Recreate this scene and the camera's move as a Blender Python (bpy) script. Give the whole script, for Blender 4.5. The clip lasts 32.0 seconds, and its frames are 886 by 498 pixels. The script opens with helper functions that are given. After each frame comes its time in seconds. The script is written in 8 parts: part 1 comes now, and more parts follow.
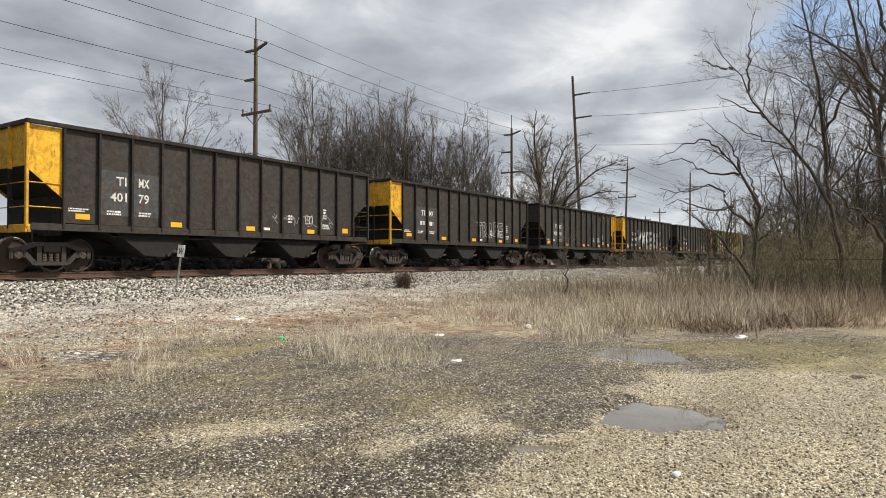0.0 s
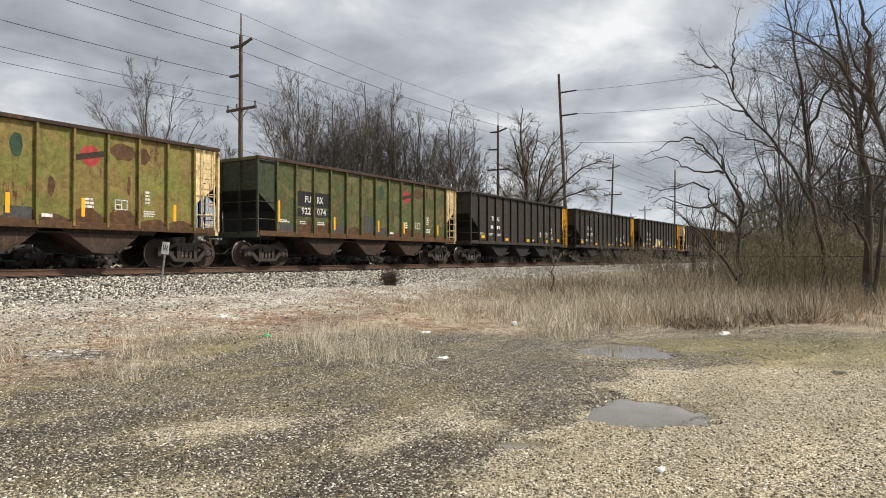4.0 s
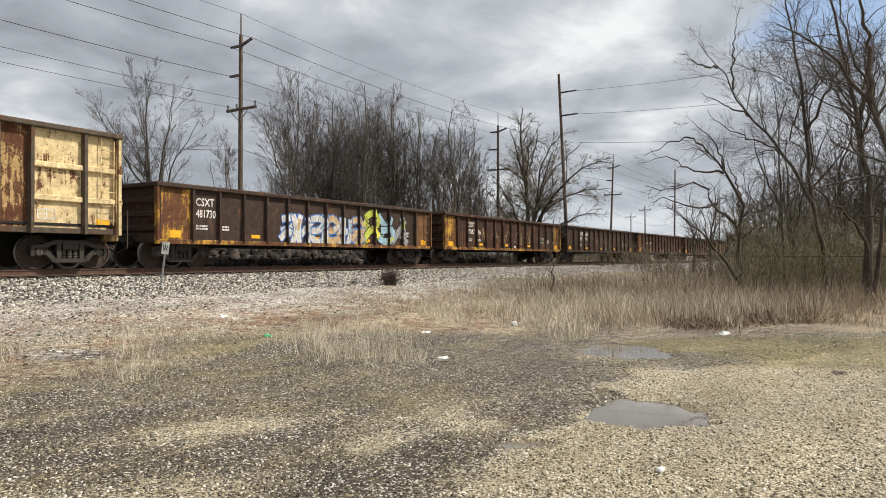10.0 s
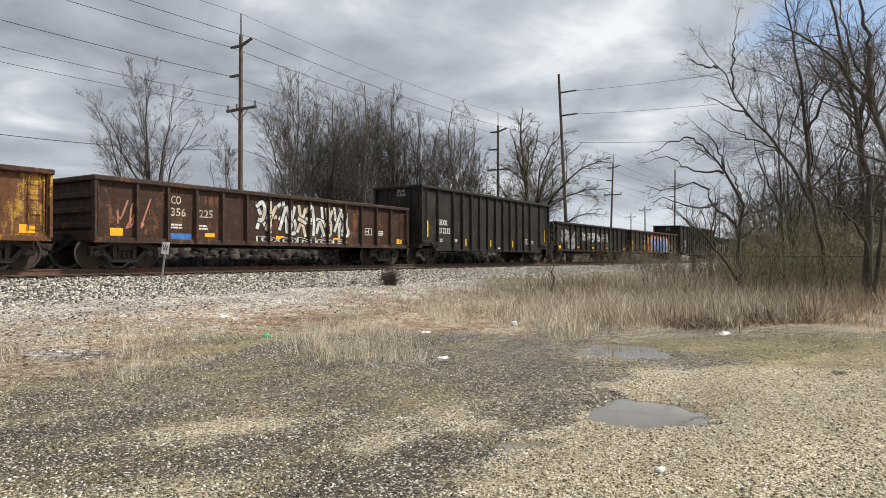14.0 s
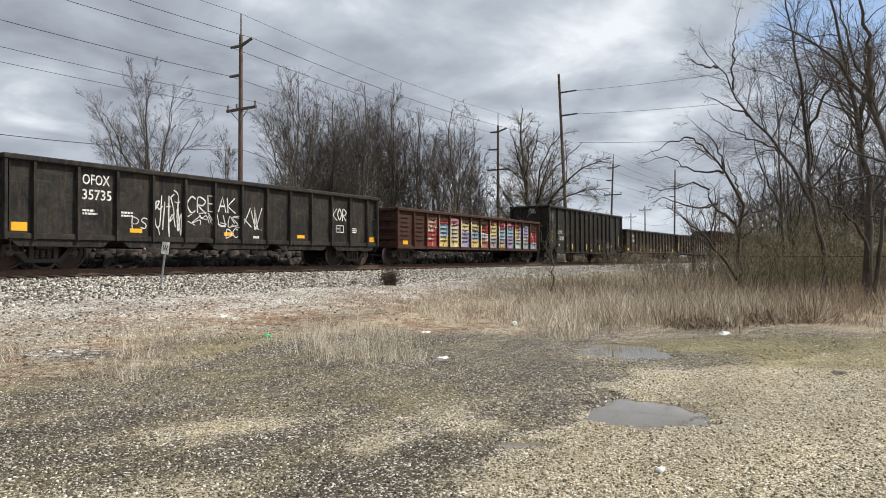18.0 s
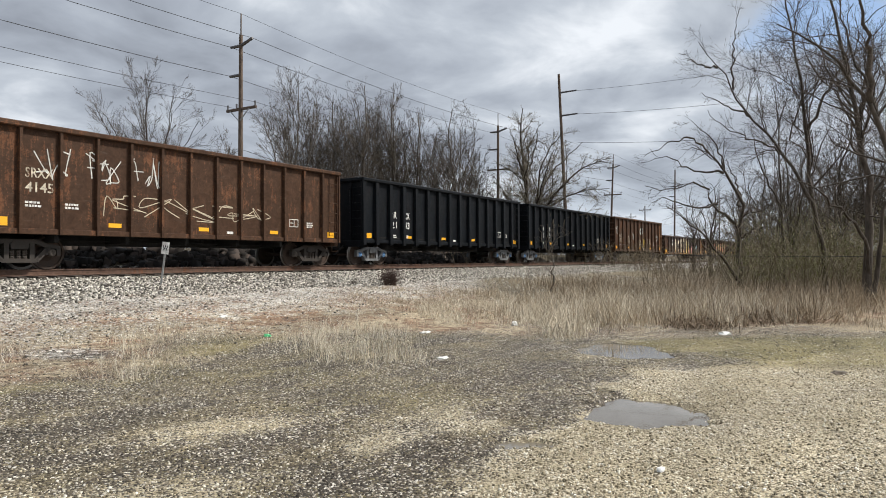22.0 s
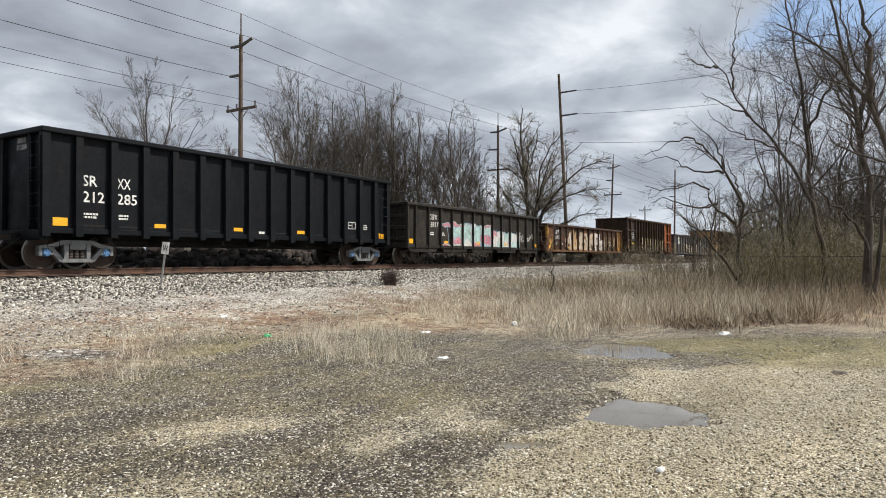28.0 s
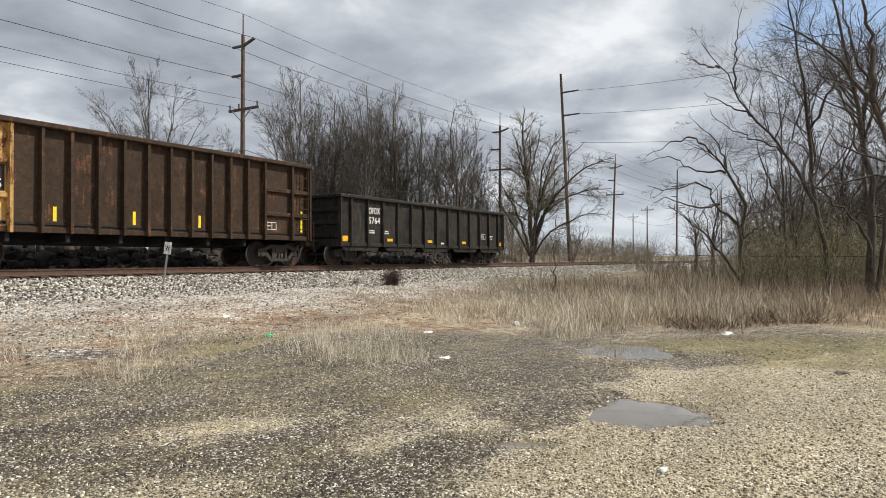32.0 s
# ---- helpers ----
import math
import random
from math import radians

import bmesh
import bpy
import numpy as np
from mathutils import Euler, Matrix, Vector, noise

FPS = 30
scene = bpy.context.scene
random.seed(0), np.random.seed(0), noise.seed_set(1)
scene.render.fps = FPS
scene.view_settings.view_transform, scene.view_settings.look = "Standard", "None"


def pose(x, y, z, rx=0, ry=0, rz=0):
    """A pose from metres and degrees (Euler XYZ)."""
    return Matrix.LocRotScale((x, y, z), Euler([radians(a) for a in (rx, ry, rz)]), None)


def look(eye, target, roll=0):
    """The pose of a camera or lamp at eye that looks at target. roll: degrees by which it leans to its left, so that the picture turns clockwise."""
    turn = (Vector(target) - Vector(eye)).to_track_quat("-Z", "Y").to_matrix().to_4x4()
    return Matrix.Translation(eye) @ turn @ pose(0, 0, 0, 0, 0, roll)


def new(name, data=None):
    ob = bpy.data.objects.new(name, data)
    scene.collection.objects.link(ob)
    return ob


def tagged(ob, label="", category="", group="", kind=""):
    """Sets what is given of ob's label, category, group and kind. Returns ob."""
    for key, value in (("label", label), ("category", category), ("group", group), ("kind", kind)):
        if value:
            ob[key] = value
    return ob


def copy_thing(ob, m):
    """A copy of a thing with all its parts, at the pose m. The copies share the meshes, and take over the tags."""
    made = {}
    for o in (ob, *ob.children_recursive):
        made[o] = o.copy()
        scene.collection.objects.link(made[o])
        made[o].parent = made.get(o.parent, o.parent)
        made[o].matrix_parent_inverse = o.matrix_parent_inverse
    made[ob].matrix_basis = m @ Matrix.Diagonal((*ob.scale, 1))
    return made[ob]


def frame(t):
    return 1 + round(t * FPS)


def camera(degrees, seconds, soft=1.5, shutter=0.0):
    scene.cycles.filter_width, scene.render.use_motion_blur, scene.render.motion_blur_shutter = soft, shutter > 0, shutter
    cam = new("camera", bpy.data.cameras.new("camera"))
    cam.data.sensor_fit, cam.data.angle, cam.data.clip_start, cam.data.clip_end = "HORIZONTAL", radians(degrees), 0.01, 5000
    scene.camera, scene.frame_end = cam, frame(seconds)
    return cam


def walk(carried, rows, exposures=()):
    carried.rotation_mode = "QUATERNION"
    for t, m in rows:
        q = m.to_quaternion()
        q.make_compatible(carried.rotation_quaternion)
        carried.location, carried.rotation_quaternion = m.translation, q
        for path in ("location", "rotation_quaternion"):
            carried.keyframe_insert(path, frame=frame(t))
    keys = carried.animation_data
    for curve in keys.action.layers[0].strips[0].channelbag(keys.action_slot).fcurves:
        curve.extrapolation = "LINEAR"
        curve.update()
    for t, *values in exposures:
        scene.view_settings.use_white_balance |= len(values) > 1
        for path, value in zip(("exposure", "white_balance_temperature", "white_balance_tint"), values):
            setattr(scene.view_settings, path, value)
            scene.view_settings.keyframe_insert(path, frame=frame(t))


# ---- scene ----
# Plan: x runs along the track, y across it, the viewpoint stands over the origin.
HEAD = 32.463            # heading of the view from the track's direction, degrees
EYE = (0.0, 0.0, 1.6)
cam = camera(67.0, 32.0, soft=0.95)


def aim(turn, rise):
    a, b = radians(HEAD + turn), radians(0.776 + rise)
    return look(EYE, (100 * math.cos(a) * math.cos(b), 100 * math.sin(a) * math.cos(b), EYE[2] + 100 * math.sin(b)))


walk(cam, [(0.0, aim(1.16, 0.24)), (0.25, aim(0.93, 0.31)), (0.5, aim(0.65, 0.32)), (1.0, aim(0.31, 0.24)),
           (1.5, aim(0.1, 0.15)), (2.0, aim(0.02, 0.08)), (2.5, aim(0, 0)), (3.0, aim(0, 0)), (31.5, aim(0, 0)),
           (31.75, aim(0.05, 0)), (32.0, aim(0.17, 0))],
     [(0.0, 0.0, 6620, 10), (12.0, 0.0, 6640, 10), (14.5, 0.0, 6380, 10), (17.0, 0.0, 6300, 10), (29.0, 0.0, 6300, 10), (32.0, 0.0, 6480, 10)])

# ---------------------------------------------------------------- light
SUN_AZ, SUN_EL = radians(-56.0), radians(47.0)      # measured from +x towards +y
world = bpy.data.worlds.new("world")
scene.world = world
world.use_nodes = True
wn, wl = world.node_tree.nodes, world.node_tree.links
wn.clear()


def nd(nodes, kind, **kw):
    """A node with its inputs set."""
    n = nodes.new(kind)
    for k, v in kw.items():
        n.inputs[k].default_value = v
    return n


def ramp(nodes, links, src, stops, interp="LINEAR"):
    r = nodes.new("ShaderNodeValToRGB")
    r.color_ramp.interpolation = interp
    e = r.color_ramp.elements
    e[0].position, e[0].color = stops[0][0], (*stops[0][1], 1)
    e[1].position, e[1].color = stops[-1][0], (*stops[-1][1], 1)
    for p, c in stops[1:-1]:
        x = e.new(p)
        x.color = (*c, 1)
    links.new(src, r.inputs[0])
    return r.outputs[0]


def g3(v):
    return (v, v, v)


def math_node(nodes, links, op, a, b=None, clamp=False):
    n = nodes.new("ShaderNodeMath")
    n.operation, n.use_clamp = op, clamp
    for i, v in enumerate((a, b)):
        if v is None:
            continue
        if isinstance(v, (int, float)):
            n.inputs[i].default_value = v
        else:
            links.new(v, n.inputs[i])
    return n.outputs[0]


def mixc(nodes, links, fac, a, b, blend="MIX"):
    n = nodes.new("ShaderNodeMix")
    n.data_type, n.blend_type = "RGBA", blend
    for i, v in ((0, fac), (6, a), (7, b)):
        if isinstance(v, (int, float)):
            n.inputs[i].default_value = v
        elif isinstance(v, tuple):
            n.inputs[i].default_value = (*v, 1)
        else:
            links.new(v, n.inputs[i])
    return n.outputs[2]


def spot_dir(slope):
    a = radians(HEAD)
    return math.cos(a) + slope * math.sin(a), math.sin(a) - slope * math.cos(a)


def sky_world():
    sky = wn.new("ShaderNodeTexSky")
    sky.sky_type, sky.sun_disc = "NISHITA", False
    sky.sun_elevation, sky.sun_rotation = SUN_EL, math.pi / 2 - SUN_AZ
    co = wn.new("ShaderNodeTexCoord")
    sep = wn.new("ShaderNodeSeparateXYZ")
    wl.new(co.outputs["Generated"], sep.inputs[0])
    # cloud layer: the direction meets a flat sheet overhead
    h = math_node(wn, wl, "ADD", math_node(wn, wl, "MAXIMUM", sep.outputs[2], 0.0), 0.20)
    comb = wn.new("ShaderNodeCombineXYZ")
    wl.new(math_node(wn, wl, "DIVIDE", sep.outputs[0], h), comb.inputs[0])
    wl.new(math_node(wn, wl, "DIVIDE", sep.outputs[1], h), comb.inputs[1])
    big = nd(wn, "ShaderNodeTexNoise", Scale=0.8, Detail=3.0, Roughness=0.45)
    fine = nd(wn, "ShaderNodeTexNoise", Scale=2.6, Detail=7.0, Roughness=0.52, Distortion=0.35)
    mp = wn.new("ShaderNodeMapping")
    mp.inputs["Location"].default_value = (CLOUD[0], CLOUD[1], CLOUD[2])
    wl.new(comb.outputs[0], mp.inputs[0])
    wl.new(mp.outputs[0], big.inputs["Vector"])
    wl.new(mp.outputs[0], fine.inputs["Vector"])
    v = math_node(wn, wl, "ADD", math_node(wn, wl, "MULTIPLY", big.outputs[0], 0.5), math_node(wn, wl, "MULTIPLY", fine.outputs[0], 0.5))
    # brighter and more broken towards the sun
    dot = wn.new("ShaderNodeVectorMath")
    dot.operation = "DOT_PRODUCT"
    dot.inputs[1].default_value = (math.cos(SUN_AZ), math.sin(SUN_AZ), 0.25)
    wl.new(co.outputs["Generated"], dot.inputs[0])
    side = math_node(wn, wl, "MULTIPLY", dot.outputs["Value"], 0.10)
    v = math_node(wn, wl, "ADD", v, side)
    tone = ramp(wn, wl, v, [(0.36, (0.31, 0.335, 0.38)), (0.45, (0.43, 0.465, 0.52)), (0.52, (0.57, 0.61, 0.66)), (0.61, (0.90, 0.925, 0.95))])
    # the clouds tear open over the wood behind the yard
    tear = wn.new("ShaderNodeVectorMath")
    tear.operation = "DOT_PRODUCT"
    tear.inputs[1].default_value = Vector((*spot_dir(0.60), 0.40)).normalized()
    wl.new(co.outputs["Generated"], tear.inputs[0])
    rift = math_node(wn, wl, "ADD", tear.outputs["Value"], math_node(wn, wl, "MULTIPLY", math_node(wn, wl, "SUBTRACT", fine.outputs[0], 0.5), 0.06))
    gap = ramp(wn, wl, rift, [(0.990, g3(0)), (1.004, g3(1))])
    low = mixc(wn, wl, ramp(wn, wl, sep.outputs[2], [(0.0, g3(0.75)), (0.16, g3(0.0))]), tone, (0.58, 0.64, 0.70))
    bg_sky, bg_cloud, out, ms = wn.new("ShaderNodeBackground"), wn.new("ShaderNodeBackground"), wn.new("ShaderNodeOutputWorld"), wn.new("ShaderNodeMixShader")
    wl.new(sky.outputs[0], bg_sky.inputs[0])
    bg_sky.inputs[1].default_value = 0.14
    wl.new(low, bg_cloud.inputs[0])
    bg_cloud.inputs[1].default_value = 1.0
    gap = math_node(wn, wl, "MULTIPLY", gap, ramp(wn, wl, sep.outputs[2], [(0.14, g3(0)), (0.28, g3(0.9))]))
    cover = math_node(wn, wl, "SUBTRACT", 1.0, gap)
    wl.new(cover, ms.inputs[0])
    wl.new(bg_sky.outputs[0], ms.inputs[1])
    wl.new(bg_cloud.outputs[0], ms.inputs[2])
    wl.new(ms.outputs[0], out.inputs[0])


CLOUD = (3.1, 1.7, 0.4)
sky_world()
sun = new("sun", bpy.data.lights.new("sun", "SUN"))
sun.data.energy, sun.data.angle, sun.data.color = 4.6, radians(2.0), (1.0, 0.93, 0.82)
sun.matrix_world = look((40 * math.cos(SUN_AZ) * math.cos(SUN_EL), 40 * math.sin(SUN_AZ) * math.cos(SUN_EL), 40 * math.sin(SUN_EL)), (0, 0, 0))
scene.view_settings.exposure = 0.0

# ---------------------------------------------------------------- materials
MATS = {}


def base_mat(name):
    m = bpy.data.materials.new(name)
    m.use_nodes = True
    n, l = m.node_tree.nodes, m.node_tree.links
    b = n["Principled BSDF"]
    MATS[name] = m
    return m, n, l, b


def coords(n, l, scale=(1, 1, 1), shift=True):
    """Object coordinates, shifted by a random step for each object."""
    co, mp = n.new("ShaderNodeTexCoord"), n.new("ShaderNodeMapping")
    mp.inputs["Scale"].default_value = scale
    l.new(co.outputs["Object"], mp.inputs[0])
    if shift:
        info = n.new("ShaderNodeObjectInfo")
        r = n.new("ShaderNodeVectorMath")
        r.operation = "SCALE"
        r.inputs[0].default_value = (37.0, 53.0, 71.0)
        l.new(info.outputs["Random"], r.inputs["Scale"])
        l.new(r.outputs[0], mp.inputs["Location"])
    return mp.outputs[0]


def noise_tex(n, l, vec, scale, detail=4.0, rough=0.55, distort=0.0):
    t = nd(n, "ShaderNodeTexNoise", Scale=scale, Detail=detail, Roughness=rough, Distortion=distort)
    l.new(vec, t.inputs["Vector"])
    return t.outputs[0]


def bump(n, l, b, height, strength=0.3, dist=0.01):
    bm_ = nd(n, "ShaderNodeBump", Strength=strength, Distance=dist)
    l.new(height, bm_.inputs["Height"])
    l.new(bm_.outputs[0], b.inputs["Normal"])


def plain(name, col, rough=0.6, metal=0.0, vary=0.25, scale=6.0, rel=0.2):
    """A surface of one colour with grain, two scales of blotches and fine relief."""
    if name in MATS:
        return MATS[name]
    m, n, l, b = base_mat(name)
    v = coords(n, l)
    f1, f2 = noise_tex(n, l, v, scale), noise_tex(n, l, v, scale * 7, 5)
    k = math_node(n, l, "ADD", math_node(n, l, "MULTIPLY", f1, 0.6), math_node(n, l, "MULTIPLY", f2, 0.4))
    dark = tuple(c * (1 - vary) for c in col)
    lite = tuple(min(1, c * (1 + vary)) for c in col)
    l.new(ramp(n, l, k, [(0.35, dark), (0.65, lite)]), b.inputs["Base Color"])
    l.new(ramp(n, l, f1, [(0.3, g3(max(0.05, rough - 0.12))), (0.7, g3(min(1, rough + 0.12)))]), b.inputs["Roughness"])
    b.inputs["Metallic"].default_value = metal
    bump(n, l, b, f2, rel, 0.004)
    return m


def paint(name, col, rust=0.2, dirt=(0.06, 0.052, 0.045), grime=0.35, rustcol=(0.075, 0.034, 0.018), rough=0.55, patch=None, patch_amt=0.0, shade=0.12):
    """Weathered vehicle paint: panel-to-panel shade, grime, rust blots and runs, faded patches."""
    if name in MATS:
        return MATS[name]
    m, n, l, b = base_mat(name)
    v = coords(n, l)
    vs = coords(n, l, (2.2, 2.2, 0.28))
    info = n.new("ShaderNodeObjectInfo")
    c0 = ramp(n, l, info.outputs["Random"], [(0.0, tuple(c * (1 - shade) for c in col)), (1.0, tuple(min(1, c * (1 + shade)) for c in col))])
    blot = noise_tex(n, l, v, 1.3, 5, 0.6)
    fine = noise_tex(n, l, v, 26, 4, 0.6)
    run = noise_tex(n, l, vs, 4.0, 4, 0.6, 0.4)
    c = c0
    if patch:
        pn = noise_tex(n, l, v, 0.9, 3, 0.5, 0.6)
        pf = ramp(n, l, pn, [(0.60 - 0.25 * patch_amt, g3(0)), (0.64 - 0.25 * patch_amt, g3(1))])
        c = mixc(n, l, pf, c, patch)
    gf = math_node(n, l, "MULTIPLY", ramp(n, l, blot, [(0.30, g3(0)), (0.72, g3(1))]), grime)
    c = mixc(n, l, gf, c, dirt)
    sf = math_node(n, l, "MULTIPLY", ramp(n, l, run, [(0.50, g3(0)), (0.70, g3(1))]), grime * 1.5, True)
    c = mixc(n, l, sf, c, tuple(0.75 * p + 0.25 * q for p, q in zip(dirt, rustcol)))
    mixv = math_node(n, l, "ADD", math_node(n, l, "MULTIPLY", run, 0.34), math_node(n, l, "ADD", math_node(n, l, "MULTIPLY", blot, 0.42), math_node(n, l, "MULTIPLY", fine, 0.24)))
    mixv = math_node(n, l, "ADD", math_node(n, l, "MULTIPLY", mixv, 1.8), -0.4)
    rf = ramp(n, l, mixv, [(0.66 - 0.22 * rust, g3(0)), (0.71 - 0.2 * rust, g3(1))])
    if rust > 0.0:
        c = mixc(n, l, rf, c, mixc(n, l, fine, rustcol, tuple(x * 2.2 for x in rustcol)))
    mott = noise_tex(n, l, v, 5.5, 6, 0.68, 0.8)
    c = mixc(n, l, 1.0, c, ramp(n, l, mott, [(0.30, g3(0.62)), (0.50, g3(1.0)), (0.72, g3(1.45))]), "MULTIPLY")
    # pale dust caught in scrapes
    c = mixc(n, l, math_node(n, l, "MULTIPLY", ramp(n, l, noise_tex(n, l, coords(n, l, (0.5, 0.5, 2.5)), 3.2, 6, 0.7, 0.6), [(0.58, g3(0)), (0.78, g3(1))]), 0.13 if max(col) > 0.01 else 0.02), c, (0.30, 0.27, 0.23))
    l.new(c, b.inputs["Base Color"])
    l.new(ramp(n, l, blot, [(0.3, g3(rough - 0.1)), (0.7, g3(min(0.95, rough + 0.2)))]), b.inputs["Roughness"])
    b.inputs["Specular IOR Level"].default_value = 0.14
    bump(n, l, b, math_node(n, l, "ADD", math_node(n, l, "MULTIPLY", blot, 0.8), math_node(n, l, "MULTIPLY", fine, 0.2)), 0.25, 0.012)
    return m


def piece_mat(name, stops, rough=0.9, scale=30.0):
    """Loose pieces: each takes a shade of its own."""
    m, n, l, b = base_mat(name)
    g = n.new("ShaderNodeNewGeometry")
    c = ramp(n, l, g.outputs["Random Per Island"], stops)
    f = noise_tex(n, l, coords(n, l, shift=False), scale, 3)
    l.new(mixc(n, l, 0.5, c, ramp(n, l, f, [(0.3, g3(0.55)), (0.7, g3(1.0))]), "MULTIPLY"), b.inputs["Base Color"])
    b.inputs["Roughness"].default_value = rough
    return m


def ground_mat():
    """Gravel, soil, moss and ballast, mixed stone by stone after the zones stored on the ground."""
    m, n, l, b = base_mat("gravel_and_soil")
    co = n.new("ShaderNodeTexCoord")
    v = co.outputs["Object"]
    along = n.new("ShaderNodeMapping")
    along.inputs["Rotation"].default_value = (0, 0, radians(20))
    along.inputs["Scale"].default_value = (0.28, 1, 1)
    l.new(v, along.inputs[0])
    n2 = noise_tex(n, l, v, 1.1, 6, 0.65)
    n3 = noise_tex(n, l, v, 7, 5, 0.65)
    n4 = noise_tex(n, l, v, 60, 3, 0.6)
    tracks = noise_tex(n, l, along.outputs[0], 1.7, 5, 0.6, 0.5)

    def cells(scale):
        t, s = nd(n, "ShaderNodeTexVoronoi", Scale=scale), n.new("ShaderNodeSeparateColor")
        l.new(v, t.inputs["Vector"])
        l.new(t.outputs["Color"], s.inputs[0])
        return t.outputs["Distance"], s.outputs
    fd, fine = cells(62.0)
    md, peb = cells(27.0)
    bd, cob = cells(13.0)
    za, zb = n.new("ShaderNodeVertexColor"), n.new("ShaderNodeVertexColor")
    za.layer_name, zb.layer_name = "zones", "cover"
    zs, zc = n.new("ShaderNodeSeparateColor"), n.new("ShaderNodeSeparateColor")
    l.new(za.outputs[0], zs.inputs[0])
    l.new(zb.outputs[0], zc.inputs[0])
    low = math_node(n, l, "SUBTRACT", n2, 0.5)
    mid_n = math_node(n, l, "SUBTRACT", n3, 0.5)
    grain = math_node(n, l, "SUBTRACT", fine[2], 0.5)

    def edge(src, w=0.6, dither=0.5):
        """Where a zone shows: its share shifted by blotches and by the lot of each stone."""
        k = math_node(n, l, "ADD", src, math_node(n, l, "MULTIPLY", low, 1.5 * w))
        k = math_node(n, l, "ADD", k, math_node(n, l, "MULTIPLY", mid_n, 1.1 * w))
        k = math_node(n, l, "ADD", k, math_node(n, l, "MULTIPLY", grain, dither))
        return ramp(n, l, k, [(0.40, g3(0)), (0.60, g3(1))])

    def pebbles(c, share, col):
        """Round pebbles of a colour lying in the ground."""
        f = math_node(n, l, "MULTIPLY", ramp(n, l, peb[0], [(1 - share, g3(0)), (1.001 - share, g3(1))]), ramp(n, l, md, [(0.30, g3(1)), (0.42, g3(0))]))
        return mixc(n, l, f, c, col)
    dark = ramp(n, l, fine[1], [(0.0, (0.014, 0.011, 0.008)), (0.5, (0.062, 0.050, 0.037)), (0.82, (0.135, 0.112, 0.085)), (0.90, (0.36, 0.32, 0.255)), (1.0, (0.84, 0.80, 0.71))])
    mid = ramp(n, l, fine[0], [(0.0, (0.030, 0.023, 0.013)), (0.5, (0.115, 0.092, 0.054)), (0.82, (0.24, 0.197, 0.122)), (1.0, (0.76, 0.69, 0.54))])
    pale = ramp(n, l, fine[2], [(0.0, (0.06, 0.046, 0.026)), (0.4, (0.30, 0.25, 0.165)), (0.8, (0.57, 0.50, 0.36)), (1.0, (0.90, 0.85, 0.72))])
    tk = math_node(n, l, "ADD", tracks, math_node(n, l, "MULTIPLY", grain, 0.16))
    c = mixc(n, l, ramp(n, l, tk, [(0.47, g3(0)), (0.60, g3(1))]), dark, mid)
    c = pebbles(c, 0.10, mixc(n, l, peb[1], (0.34, 0.31, 0.26), (0.80, 0.77, 0.70)))
    c = mixc(n, l, edge(zs.outputs[0], 0.7), c, pale)
    moss = mixc(n, l, n3, (0.085, 0.076, 0.026), (0.27, 0.225, 0.085))
    c = mixc(n, l, math_node(n, l, "MULTIPLY", edge(zs.outputs[1], 1.1, 1.2), 0.75), c, moss)
    soil = mixc(n, l, ramp(n, l, n3, [(0.35, g3(0)), (0.65, g3(1))]), (0.125, 0.070, 0.041), (0.40, 0.24, 0.145))
    straw = mixc(n, l, ramp(n, l, n3, [(0.35, g3(0)), (0.65, g3(1))]), (0.15, 0.118, 0.075), (0.49, 0.41, 0.285))
    verge = mixc(n, l, ramp(n, l, math_node(n, l, "ADD", n2, math_node(n, l, "MULTIPLY", mid_n, 0.5)), [(0.42, g3(0)), (0.54, g3(1))]), soil, straw)
    verge = mixc(n, l, math_node(n, l, "MULTIPLY", ramp(n, l, fine[0], [(0.84, g3(0)), (0.88, g3(1))]), 0.7), verge, (0.05, 0.038, 0.028))
    spill = ramp(n, l, peb[1], [(0.0, (0.10, 0.095, 0.088)), (0.4, (0.36, 0.34, 0.31)), (1.0, (0.80, 0.77, 0.72))])
    sk = math_node(n, l, "ADD", math_node(n, l, "ADD", zs.outputs[2], math_node(n, l, "MULTIPLY", low, 1.6)), math_node(n, l, "SUBTRACT", peb[0], 1.0))
    verge = mixc(n, l, ramp(n, l, sk, [(0.22, g3(0)), (0.25, g3(0.95))]), verge, spill)
    c = mixc(n, l, edge(zc.outputs[0], 0.9, 0.8), c, verge)
    bal = ramp(n, l, cob[1], [(0.0, (0.018, 0.016, 0.014)), (0.35, (0.10, 0.093, 0.083)), (0.75, (0.36, 0.34, 0.31)), (1.0, (0.80, 0.77, 0.72))])
    c = mixc(n, l, edge(zc.outputs[1], 0.5, 0.3), c, bal)
    grass = mixc(n, l, n3, (0.075, 0.062, 0.038), (0.24, 0.195, 0.125))
    c = mixc(n, l, edge(zc.outputs[2], 0.6, 0.7), c, grass)
    broad = noise_tex(n, l, along.outputs[0], 0.75, 4, 0.6)
    c = mixc(n, l, 1.0, c, ramp(n, l, math_node(n, l, "ADD", math_node(n, l, "MULTIPLY", broad, 0.6), math_node(n, l, "MULTIPLY", n2, 0.4)), [(0.36, g3(0.62)), (0.50, g3(0.92)), (0.64, g3(1.32))]), "MULTIPLY")
    l.new(c, b.inputs["Base Color"])
    b.inputs["Roughness"].default_value = 0.92
    hgt = math_node(n, l, "ADD", math_node(n, l, "MULTIPLY", fd, -0.6), math_node(n, l, "ADD", math_node(n, l, "MULTIPLY", n4, 0.5), math_node(n, l, "MULTIPLY", md, -0.22)))
    bump(n, l, b, hgt, 1.0, 0.012)
    return m


